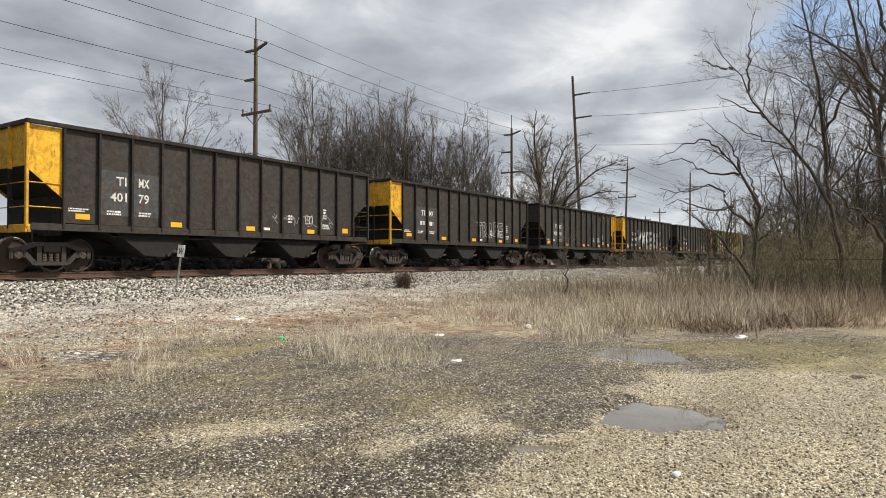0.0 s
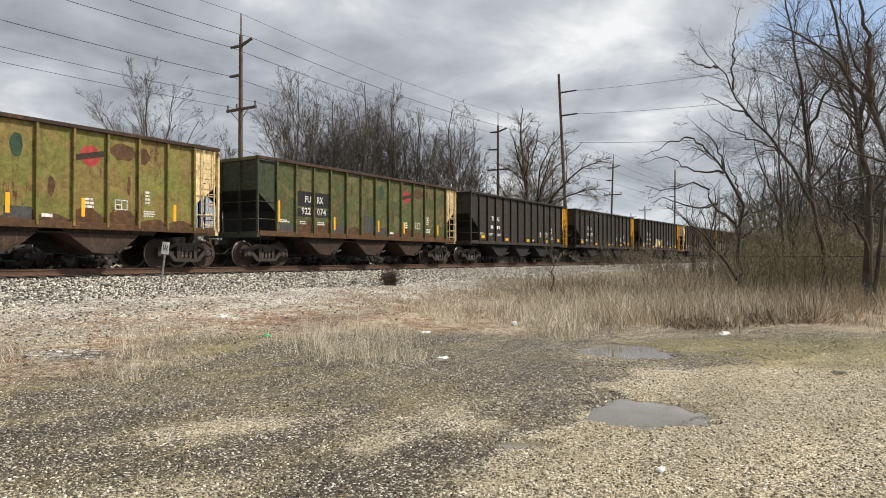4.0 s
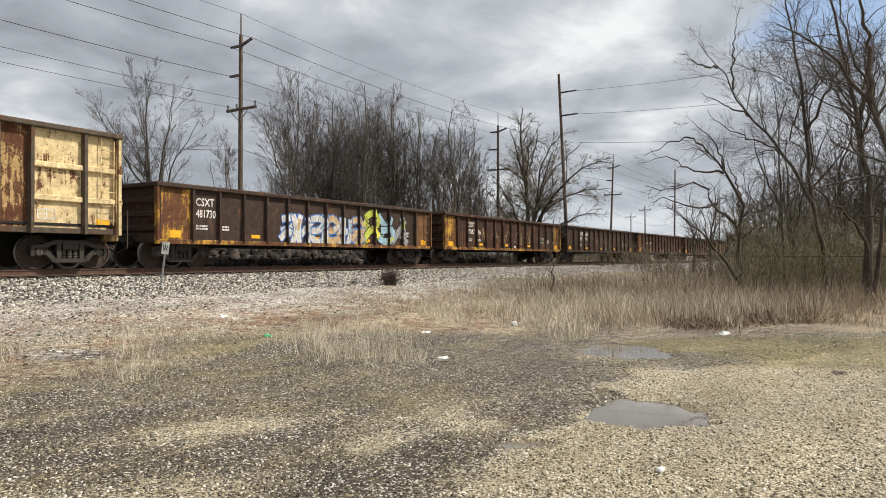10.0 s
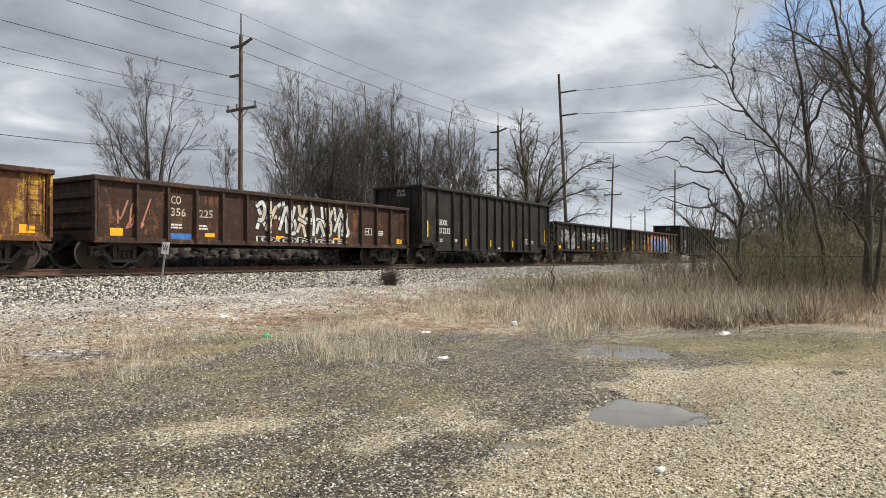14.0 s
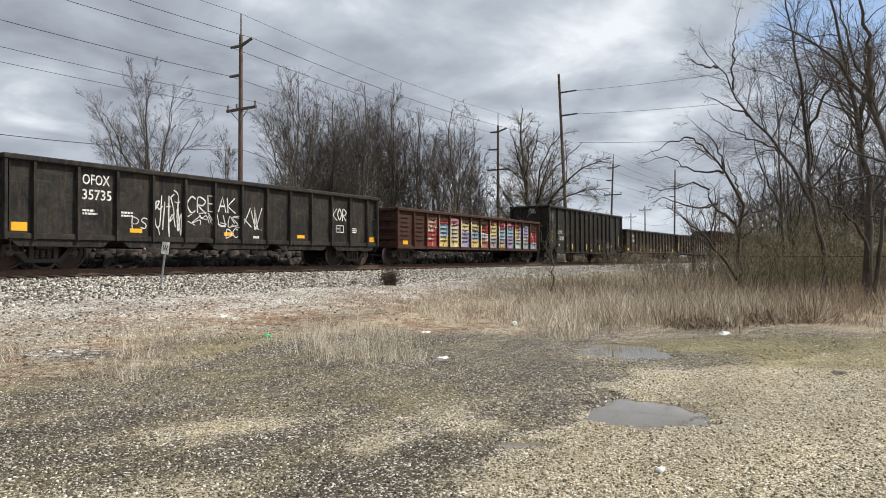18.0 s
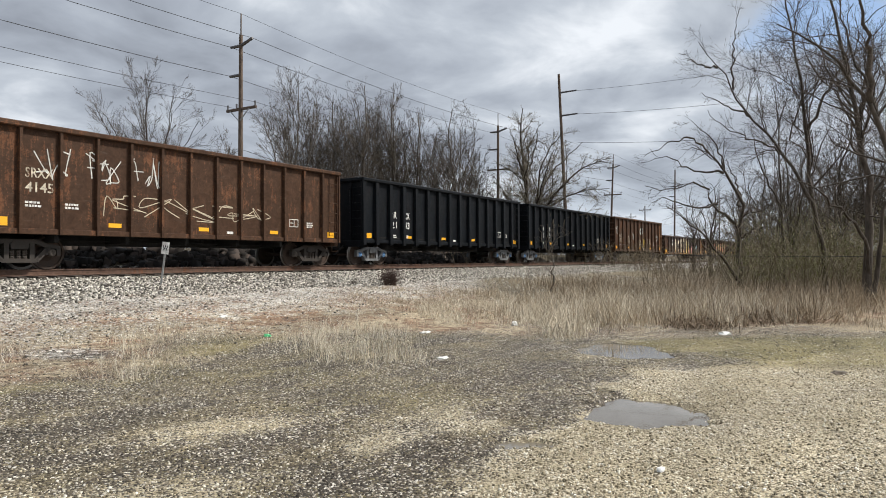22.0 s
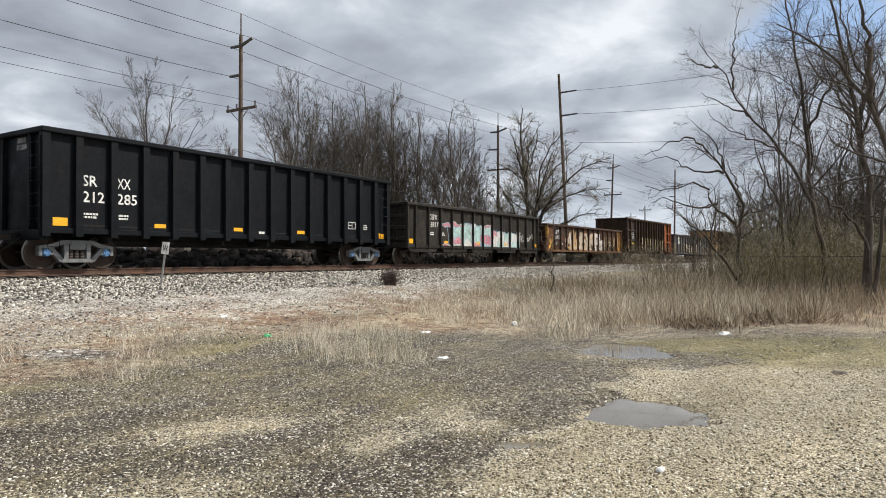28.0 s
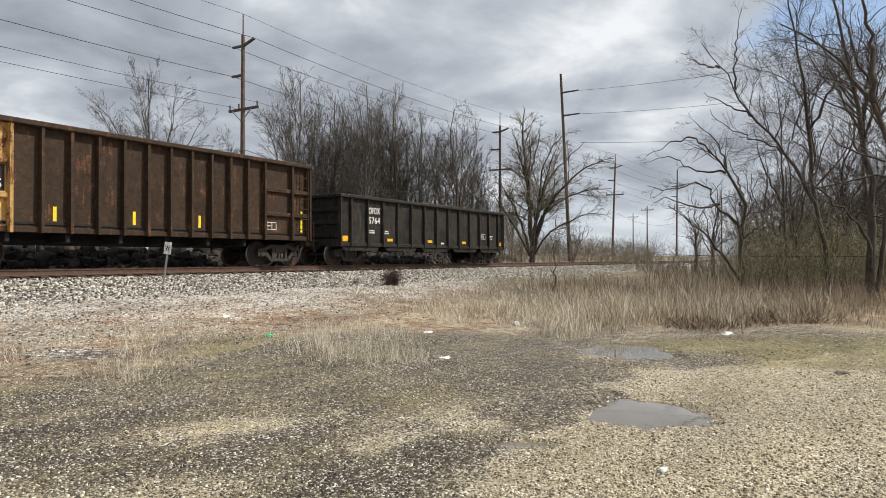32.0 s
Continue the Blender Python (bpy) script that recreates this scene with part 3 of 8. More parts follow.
# ---------------------------------------------------------------- track
RAIL_PROF = [(-0.07, -0.18), (0.07, -0.18), (0.07, -0.165), (0.012, -0.14), (0.012, -0.045), (0.036, -0.035), (0.036, -0.004), (0.03, 0.0), (-0.03, 0.0), (-0.036, -0.004), (-0.036, -0.035), (-0.012, -0.045), (-0.012, -0.14), (-0.07, -0.165)]


def build_track():
    root = tagged(new("railway_track"), "single railway track on pale stone ballast with rusty rails", "railway track", kind="structure")
    stations = list(np.arange(-90, 30, 10.0)) + list(np.arange(30, 700, 8.0))
    for side in (-0.7525, 0.7525):
        V, F, n = [], [], len(RAIL_PROF)
        for k, s in enumerate(stations):
            x, y, a = track(s)
            for py, pz in RAIL_PROF:
                V.append((x - math.sin(a) * (py + side), y + math.cos(a) * (py + side), RAIL_Z + pz))
            if k:
                for j in range(n):
                    F.append(((k - 1) * n + j, (k - 1) * n + (j + 1) % n, k * n + (j + 1) % n, k * n + j))
        me = mesh_of("rail", V, F, RAIL)
        me.materials.append(RAILHEAD)
        for p in me.polygons:
            if abs(p.normal.z) > 0.9 and p.center.z > RAIL_Z - 0.002:
                p.material_index = 1
        place("rail", me, root)
    for i in range(200):
        s = -14 + i * 0.52
        x, y, a = track(s)
        slab("sleeper", (0.23, 2.6, 0.18), (x, y, RAIL_Z - 0.275), TIE, root, 0.012, rot=(0, 0, math.degrees(a)))
        if i % 1 == 0:
            slab("tie_plate", (0.19, 0.36, 0.02), (x, y - 0.7525, RAIL_Z - 0.19), RAIL, root, 0.003, rot=(0, 0, math.degrees(a)))


build_ground()
build_track()

# ---------------------------------------------------------------- freight cars
STEEL = plain("dark_truck_steel", (0.036, 0.029, 0.024), 0.7, 0.1, 0.4, 5)
TRUCK_GREY = plain("grey_truck_steel", (0.17, 0.175, 0.18), 0.6, 0.2, 0.35, 5)
WHEEL = plain("rusty_wheel_steel", (0.042, 0.026, 0.018), 0.8, 0.0, 0.35, 4)
TREAD = plain("bright_wheel_tread", (0.22, 0.20, 0.18), 0.45, 0.8, 0.1)
# near-black grime, with the shade below the cars put into the colour
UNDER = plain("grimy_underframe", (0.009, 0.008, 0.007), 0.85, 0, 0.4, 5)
CAP = plain("bearing_cap", (0.075, 0.062, 0.052), 0.6, 0.3, 0.3)
CAP_BLUE = plain("blue_bearing_cap", (0.10, 0.22, 0.42), 0.5, 0, 0.3)
WHITE = paint("white_stencil_paint", (0.78, 0.77, 0.74), 0.05, grime=0.25, shade=0.03)
CREAMY = paint("aged_white_paint", (0.66, 0.60, 0.48), 0.15, grime=0.35, shade=0.05)
AMBER = plain("amber_reflector_tape", (0.85, 0.42, 0.015), 0.4, 0, 0.1)
BRIGHT = plain("yellow_reflector_tape", (0.86, 0.62, 0.02), 0.4, 0, 0.1)
BLACKP = paint("black_patch_paint", (0.022, 0.022, 0.024), 0.0, grime=0.2, shade=0.05)

P = {
    "grey": paint("grey_hopper_paint", (0.046, 0.0435, 0.041), 0.0, grime=0.45, dirt=(0.046, 0.036, 0.027)),
    "greydk": paint("dark_grey_post_paint", (0.022, 0.020, 0.019), 0.05, grime=0.3),
    "greybrown": paint("browned_grey_paint", (0.085, 0.067, 0.047), 0.12, grime=0.4, dirt=(0.05, 0.04, 0.03)),
    "yellow": paint("yellow_end_paint", (0.72, 0.40, 0.035), 0.1, grime=0.3, dirt=(0.25, 0.14, 0.04)),
    "cream": paint("cream_end_paint", (0.70, 0.56, 0.32), 0.35, grime=0.3, dirt=(0.30, 0.20, 0.09)),
    "green": paint("faded_olive_green_paint", (0.185, 0.178, 0.052), 0.2, grime=0.3, dirt=(0.12, 0.10, 0.036), patch=(0.21, 0.16, 0.058), patch_amt=0.5, rustcol=(0.060, 0.024, 0.014)),
    "green2": paint("leaf_green_paint", (0.088, 0.105, 0.045), 0.25, grime=0.3, dirt=(0.06, 0.06, 0.03), patch=(0.135, 0.125, 0.058), patch_amt=0.4),
    "hill": paint("creeping_sill_rust", (0.085, 0.044, 0.026), 0.3, grime=0.4, dirt=(0.11, 0.075, 0.035)),
    "greendk": paint("dark_green_end_paint", (0.045, 0.062, 0.035), 0.1, grime=0.4),
    "rustan": paint("rust_eaten_tan_paint", (0.42, 0.29, 0.13), 1.0, grime=0.4, dirt=(0.15, 0.075, 0.033), rustcol=(0.062, 0.027, 0.014)),
    "ribbrown": paint("grey_brown_rib_paint", (0.105, 0.085, 0.062), 0.45, grime=0.4),
    "sage": paint("grey_sage_end_paint", (0.22, 0.195, 0.13), 0.5, grime=0.35, dirt=(0.12, 0.09, 0.05)),
    "brown": paint("oxide_brown_paint", (0.050, 0.027, 0.019), 0.4, grime=0.45, dirt=(0.045, 0.034, 0.028), rustcol=(0.10, 0.042, 0.02)),
    "brownred": paint("red_brown_paint", (0.060, 0.029, 0.021), 0.25, grime=0.4, dirt=(0.05, 0.035, 0.028)),
    "browndk": paint("dark_oxide_paint", (0.048, 0.030, 0.023), 0.3, grime=0.4),
    "rust": paint("rusted_brown_side", (0.056, 0.029, 0.017), 0.42, grime=0.35, dirt=(0.06, 0.04, 0.028)),
    "rust2": paint("rusted_orange_side", (0.20, 0.105, 0.05), 0.5, grime=0.4, dirt=(0.07, 0.045, 0.03)),
    "yelrust": paint("rust_eaten_yellow_paint", (0.50, 0.29, 0.05), 1.15, grime=0.55, dirt=(0.16, 0.08, 0.03)),
    "dark": paint("smoked_black_paint", (0.0135, 0.0140, 0.0150), 0.0, grime=0.62, dirt=(0.055, 0.048, 0.038)),
    "black": paint("fresh_black_paint", (0.0042, 0.0058, 0.0080), 0.0, grime=0.15, dirt=(0.011, 0.013, 0.016), rough=0.5),
    "drab": paint("drab_grey_brown_paint", (0.031, 0.027, 0.022), 0.1, grime=0.5, dirt=(0.055, 0.044, 0.033)),
    "slate": paint("slate_grey_paint", (0.072, 0.074, 0.077), 0.05, grime=0.3),
    "orange": paint("orange_oxide_end", (0.34, 0.10, 0.025), 0.25, grime=0.3),
    "tanend": paint("tan_weathered_end", (0.50, 0.30, 0.11), 0.55, grime=0.3, dirt=(0.25, 0.14, 0.05)),
    "cocoa": paint("cocoa_brown_paint", (0.038, 0.0245, 0.0165), 0.25, grime=0.5, dirt=(0.056, 0.037, 0.024), shade=0.25),
}
FLAT = {k: paint("graffiti_" + k, c, 0.12, grime=0.3, dirt=tuple(0.5 * v + 0.02 for v in c), rough=0.6, shade=0.08) for k, c in {
    "white": (0.62, 0.62, 0.59), "black": (0.02, 0.02, 0.022), "blue": (0.06, 0.17, 0.46), "sky": (0.28, 0.43, 0.52), "mint": (0.42, 0.57, 0.54),
    "red": (0.38, 0.05, 0.05), "pink": (0.55, 0.24, 0.28), "purple": (0.20, 0.08, 0.36), "yellow": (0.80, 0.62, 0.10), "lemon": (0.62, 0.54, 0.26),
    "orange": (0.72, 0.24, 0.06), "cream": (0.56, 0.49, 0.37), "lime": (0.45, 0.50, 0.08), "grey": (0.30, 0.30, 0.31), "salmon": (0.45, 0.20, 0.13), "tan": (0.5, 0.36, 0.2), "teal": (0.035, 0.07, 0.045), "lilac": (0.34, 0.30, 0.46)}.items()}

GLYPHS = {}


def glyphs(text, bold=0.0):
    """Flat mesh of a word, one unit high capitals, as arrays of corners and faces."""
    if (text, bold) not in GLYPHS:
        cu = bpy.data.curves.new("word", "FONT")
        cu.body, cu.size, cu.offset, cu.resolution_u = text, 1.0, bold, 2
        cu.fill_mode = "FRONT"
        ob = bpy.data.objects.new("word", cu)
        me = bpy.data.meshes.new_from_object(ob)
        vs = [(v.co.x, v.co.y) for v in me.vertices]
        fs = [tuple(p.vertices) for p in me.polygons]
        bpy.data.objects.remove(ob)
        bpy.data.meshes.remove(me)
        GLYPHS[(text, bold)] = (vs, fs)
    return GLYPHS[(text, bold)]


def word(car, text, x, z, height, mat, y, name="lettering", bold=0.012, width=None):
    """A word painted on the near side, its lower left corner at x, z."""
    vs, fs = glyphs(text, bold)
    if not vs:
        return
    lo = min(v[0] for v in vs)
    span = max(v[0] for v in vs) - lo
    k = height / 0.70
    kx = width / span if width else k
    key = ("word", text, round(k, 3), round(kx, 3), bold, mat.name)
    if key not in MESHES:
        MESHES[key] = mesh_of("word", [((a - lo) * kx, 0, c * k) for a, c in vs], fs, mat)
    return place(name, MESHES[key], car, (x, y, z))


def bars(car, x, z, w, h, rows, mat, y, seed=0):
    """Fine print too small to read: rows of short bars."""
    rng = random.Random(seed)
    V, F = [], []
    for r in range(rows):
        zz, p = z - r * h * 1.6, 0.0
        end = w * rng.uniform(0.7, 1.0)
        while p < end:
            q = min(end, p + h * rng.uniform(0.6, 2.2))
            k = len(V)
            V += [(p, 0, zz), (q, 0, zz), (q, 0, zz + h), (p, 0, zz + h)]
            F.append((k, k + 1, k + 2, k + 3))
            p = q + h * 0.35
    place("fine_print", mesh_of("fine_print", V, F, mat), car, (x, y, 0))


def blob(rng, cx, cz, w, h, n=14, rough=0.25):
    return [(cx + w / 2 * math.cos(t) * (1 + rng.uniform(-rough, rough)), cz + h / 2 * math.sin(t) * (1 + rng.uniform(-rough, rough))) for t in (2 * math.pi * i / n for i in range(n))]


def flat_faces(polys, y, zlo, zhi, steps=()):
    """Flat shapes (x, z) at depth y, cut off at zlo and zhi; where posts stand proud, the paint lies on them too."""
    bm = bmesh.new()
    for p in polys:
        try:
            bm.faces.new([bm.verts.new((a, -0.0003 * (len(bm.faces) % 8), c)) for a, c in p])
        except ValueError:
            pass
    for z, n in ((zlo, (0, 0, -1)), (zhi, (0, 0, 1))):
        bmesh.ops.bisect_plane(bm, geom=bm.verts[:] + bm.edges[:] + bm.faces[:], plane_co=(0, 0, z), plane_no=n, clear_outer=True)
    V, F = [], []

    def take(src, dy):
        src.verts.index_update()
        k = len(V)
        V.extend((v.co.x, dy + v.co.y, v.co.z) for v in src.verts)
        F.extend(tuple(k + v.index for v in f.verts) for f in src.faces)
    take(bm, y)
    xs = [v.co.x for v in bm.verts] or [0]
    for x0, x1, yp in steps:
        if x1 < min(xs) or x0 > max(xs):
            continue
        c = bm.copy()
        for x, n in ((x0, (-1, 0, 0)), (x1, (1, 0, 0))):
            bmesh.ops.bisect_plane(c, geom=c.verts[:] + c.edges[:] + c.faces[:], plane_co=(x, 0, 0), plane_no=n, clear_outer=True)
        take(c, yp)
        c.free()
    bm.free()
    return V, F


def sheet(polys, y, zlo, zhi, steps=()):
    V, F = flat_faces(polys, y, zlo, zhi, steps)
    bm = bmesh.new()
    vs = [bm.verts.new(v) for v in V]
    for f in F:
        bm.faces.new([vs[k] for k in f])
    return bm


STROKES = [[(0.2, 0.0), (0.14, 0.5), (0.25, 1.0)], [(0.8, 0.0), (0.86, 0.5), (0.74, 1.0)], [(0.12, 1.0), (0.5, 0.55), (0.9, 0.95)], [(0.1, 0.1), (0.5, 0.42), (0.92, 0.04)],
           [(0.15, 0.9), (0.6, 1.0), (0.9, 0.72), (0.55, 0.46), (0.2, 0.48)], [(0.2, 0.45), (0.8, 0.5), (0.9, 0.16), (0.5, 0.0), (0.1, 0.1)], [(0.1, 0.16), (0.9, 0.88)], [(0.08, 0.55), (0.92, 0.5)]]


def graffiti(car, info, x0, x1, z0, z1, fills, line="white", word_text="", seed=0, bubbles=0, fat=1.0, over=0.0, rim=0.10):
    """Spray paint: letters (or letter-like shapes) with an outline and blots of colour, each letter a part."""
    rng = random.Random(seed)
    y, steps, zlo, zhi = info["y"] - 0.004, info["steps"], info["zlo"], info["zhi"]
    steps = [(a, c, yp - over) for a, c, yp in steps]
    y -= over
    w, h = x1 - x0, z1 - z0
    text = word_text or "x" * max(2, int(w / (h * 0.66)))
    step = w / len(text)
    for i, ch in enumerate(text):
        if ch == " ":
            continue
        V, F, M, mats = [], [], [], []

        def lay(col, dep, polys):
            dep += 0.0009 * (i % 3)
            v, f = flat_faces(polys, y - dep, zlo, zhi, [(a, c, yp - 0.004 - dep) for a, c, yp in steps])
            if col not in mats:
                mats.append(col)
            k = len(V)
            V.extend(v)
            F.extend(tuple(k + j for j in q) for q in f)
            M.extend([mats.index(col)] * len(f))
        for bold, col, dep in () if not word_text else ((0.075 * fat, line, 0.0), (0.015 + 0.03 * (fat - 1), fills[i % len(fills)], 0.003)):
            vs, fs = glyphs(ch, bold)
            if not vs:
                continue
            lo, hi = min(v[0] for v in vs), max(v[0] for v in vs)
            b0, b1 = min(v[1] for v in vs), max(v[1] for v in vs)
            if bold > 0.05:
                jz, jh, lean = rng.uniform(-0.06, 0.06) * h, h * rng.uniform(0.9, 1.1), rng.uniform(-0.18, 0.18)
            grow_ = 0.99 if bold > 0.05 else 0.86
            kx, kz = step * grow_ * 1.04 / (hi - lo), jh * grow_ / (b1 - b0)
            cx = x0 + step * (i + 0.5)
            pts = [(cx + (a - (lo + hi) / 2) * kx + lean * (c - (b0 + b1) / 2) * kz, z0 + h / 2 + jz + (c - (b0 + b1) / 2) * kz) for a, c in vs]
            lay(col, dep, [[pts[k] for k in f] for f in fs])
        if not word_text:
            # thick crossing strokes that spell nothing
            cx, cz, ww = x0 + step * (i + 0.5), z0 + h / 2 + rng.uniform(-0.05, 0.05) * h, step * 1.15
            lean, runs = rng.uniform(-0.25, 0.25), []
            for k in rng.sample(range(len(STROKES)), 3):
                runs.append(bent([(cx + (a - 0.5 + rng.uniform(-0.08, 0.08)) * ww + lean * (c - 0.5) * h * 0.4, cz + (c - 0.5 + rng.uniform(-0.06, 0.06)) * h * 0.84) for a, c in STROKES[k]], 3))
            th = min(step * 0.31, h * 0.22) * (0.85 + 0.15 * fat)
            a, c = rng.choice(fills), rng.choice(fills)
            for k, r in enumerate(runs):
                lay(line, 0.007 * k, strokes_to_polys([r], th + rim))
                lay(a, 0.007 * k + 0.003, strokes_to_polys([r], th))
            lay(c, 0.022, strokes_to_polys([r[len(r) // 2:][:3] for r in runs[2:]], th * 0.6))
            lay(c, 0.010, strokes_to_polys([r[len(r) // 2:][:3] for r in runs[1:2]], th * 0.6))
        for _ in range(bubbles):
            d = rng.uniform(0.12, 0.35)
            lay(rng.choice(fills), 0.0, [blob(rng, x0 + step * (i + rng.random()), rng.uniform(z0, z1 + 0.25), d, d, 12, 0.05)])
        if not F:
            continue
        me = mesh_of("graffiti_letter", V, F)
        for c in mats:
            me.materials.append(FLAT[c])
        me.polygons.foreach_set("material_index", M)
        place("graffiti_letter", me, car, label="sprayed " + fills[i % len(fills)] + " graffiti edged in " + line)


def strokes_to_polys(lines, thick):
    polys = []
    for pts in lines:
        for (a, b), (c, d) in zip(pts, pts[1:]):
            ln = math.hypot(c - a, d - b)
            if ln < 1e-4:
                continue
            ux, uz = -(d - b) / ln * thick / 2, (c - a) / ln * thick / 2
            ex, ez = (c - a) / ln * thick * 0.3, (d - b) / ln * thick * 0.3
            polys.append([(a + ux - ex, b + uz - ez), (a - ux - ex, b - uz - ez), (c - ux + ex, d - uz + ez), (c + ux + ex, d + uz + ez)])
    return polys


def bent(pts, n=4):
    """A smooth line through points."""
    out = []
    for i in range(len(pts) - 1):
        p0, p1, p2, p3 = pts[max(i - 1, 0)], pts[i], pts[i + 1], pts[min(i + 2, len(pts) - 1)]
        for k in range(n):
            t = k / n
            out.append(tuple(0.5 * (2 * b + (c - a) * t + (2 * a - 5 * b + 4 * c - d) * t * t + (3 * b - a - 3 * c + d) * t ** 3) for a, b, c, d in zip(p0, p1, p2, p3)))
    return out + [pts[-1]]


def ribbon(pts, thick, y, zlo, zhi):
    """One flat strip along a line of points."""
    bm, pairs = bmesh.new(), []
    pts = [p for k, p in enumerate(pts) if k == 0 or math.hypot(p[0] - pts[k - 1][0], p[1] - pts[k - 1][1]) > 1e-3]
    for k, (a, c) in enumerate(pts):
        p, q = pts[max(k - 1, 0)], pts[min(k + 1, len(pts) - 1)]
        ln = max(math.hypot(q[0] - p[0], q[1] - p[1]), 1e-4)
        ux, uz = -(q[1] - p[1]) / ln * thick / 2, (q[0] - p[0]) / ln * thick / 2
        pairs.append([bm.verts.new((a + s_ * ux, y - 0.0002 * k, min(max(c + s_ * uz, zlo), zhi))) for s_ in (1, -1)])
    for p, q in zip(pairs, pairs[1:]):
        bm.faces.new((p[0], p[1], q[1], q[0]))
    return bm


def strokes_on(car, info, lines, col, thick, label="sprayed stroke"):
    """Sprayed strokes on the near side, each a part."""
    for k, ln in enumerate(lines):
        part("graffiti_stroke", ribbon(ln, thick, info["y"] - 0.007 - 0.001 * (k % 6), info["zlo"], info["zhi"]), FLAT[col], car, "thin " + col + " " + label)


PEN = {"A": [[(0, 0), (0.5, 1), (1, 0)], [(0.2, 0.4), (0.8, 0.4)]], "C": [[(1, 0.85), (0.5, 1), (0, 0.5), (0.5, 0), (1, 0.15)]], "D": [[(0, 0), (0, 1), (0.8, 0.8), (0.9, 0.3), (0, 0)]],
       "E": [[(1, 1), (0, 1), (0, 0), (1, 0)], [(0, 0.5), (0.8, 0.5)]], "I": [[(0.5, 0), (0.5, 1)]], "K": [[(0, 0), (0, 1)], [(1, 1), (0, 0.45), (1, 0)]], "O": [[(0.5, 1), (0, 0.5), (0.5, 0), (1, 0.5), (0.5, 1)]],
       "P": [[(0, 0), (0, 1), (0.9, 0.8), (0.7, 0.45), (0, 0.45)]], "R": [[(0, 0), (0, 1), (0.9, 0.8), (0.6, 0.5), (0, 0.5), (1, 0)]], "S": [[(1, 0.9), (0.4, 1), (0.1, 0.72), (0.8, 0.4), (0.7, 0.05), (0, 0.1)]],
       "T": [[(0, 1), (1, 1)], [(0.5, 1), (0.5, 0)]], "N": [[(0, 0), (0, 1), (1, 0), (1, 1)]]}


def handwritten(car, info, text, x0, x1, z0, z1, col="white", seed=0, thick=0.04):
    """Capitals sprayed by hand in single strokes."""
    rng = random.Random(seed)
    step, lines = (x1 - x0) / len(text), []
    for k, ch in enumerate(text):
        dz, lean = rng.uniform(-0.08, 0.08) * (z1 - z0), rng.uniform(-0.1, 0.15)
        for run_ in PEN[ch]:
            pts = [(x0 + step * (k + 0.12 + 0.78 * (a + lean * c)), z0 + dz + (z1 - z0) * c) for a, c in run_]
            lines.append(bent(pts) if ch in "CDOPRS" else pts)
    strokes_on(car, info, lines, col, thick)


def scrawl(car, info, x0, x1, z0, z1, col="white", seed=0, strokes=7, thick=0.03):
    """Loose hand-drawn tags: thin bent strokes that cannot be read."""
    rng = random.Random(seed)
    lines, n = [], strokes
    w, h = (x1 - x0) / n, z1 - z0
    for i in range(n):
        cx = x0 + w * (i + 0.5)
        top, foot = z1 - h * rng.uniform(0, 0.3), z0 + h * rng.uniform(0, 0.3)
        pts = [(cx + rng.uniform(-0.7, 0.7) * w, top)]
        for k in range(rng.randint(2, 4)):
            pts.append((cx + rng.uniform(-0.8, 0.8) * w, z0 + h * rng.random()))
        pts.append((cx + rng.uniform(-0.5, 0.9) * w, foot))
        lines.append(bent(pts))
        if rng.random() < 0.4:
            zz = z0 + h * rng.uniform(0.3, 0.9)
            lines.append([(cx - w * 0.5, zz), (cx + w * 0.5, zz + rng.uniform(-0.1, 0.1) * h)])
    strokes_on(car, info, lines, col, thick * 0.8)


def fields(car, info, z0, spans, line="black", seed=0, thick=0.045):
    """Broad blocks of spray paint: for each span of bays, bands of colour from the foot up with wavy, outlined edges."""
    rng = random.Random(seed)
    for k, (u0, u1, bands) in enumerate(spans):
        a, b = bay_at(info["E"], u0), bay_at(info["E"], u1)
        low, ln = [(a, z0), (b, z0)], []
        for z, col in bands:
            top = bent([(a + (b - a) * f + (0 if f in (0, 1) else rng.uniform(-0.08, 0.08)), z + rng.uniform(-0.16, 0.16)) for f in (0, 0.3, 0.65, 1)], 4)
            d = 0.005 + 0.0011 * (k % 3)
            part("graffiti_field", sheet([low + top[::-1]], info["y"] - d, info["zlo"], info["zhi"], [(p, q, yp - d) for p, q, yp in info["steps"]]), FLAT[col], car, "block of " + col + " spray paint")
            ln.append(top)
            low = top
        ln.append([(a, z0), (a + rng.uniform(-0.1, 0.1), bands[-1][0])])
        mid = (a + b) / 2
        ln.append(bent([(mid + rng.uniform(-0.3, 0.3), z0 + 0.05), (mid + rng.uniform(-0.4, 0.4), (z0 + bands[-1][0]) / 2), (mid + rng.uniform(-0.3, 0.3), bands[-1][0] - 0.1)]))
        for q, run_ in enumerate(ln):
            strokes_on(car, dict(info, y=info["y"] - 0.004), [run_], line if q % 3 else "white", thick, "outline of the painted blocks")


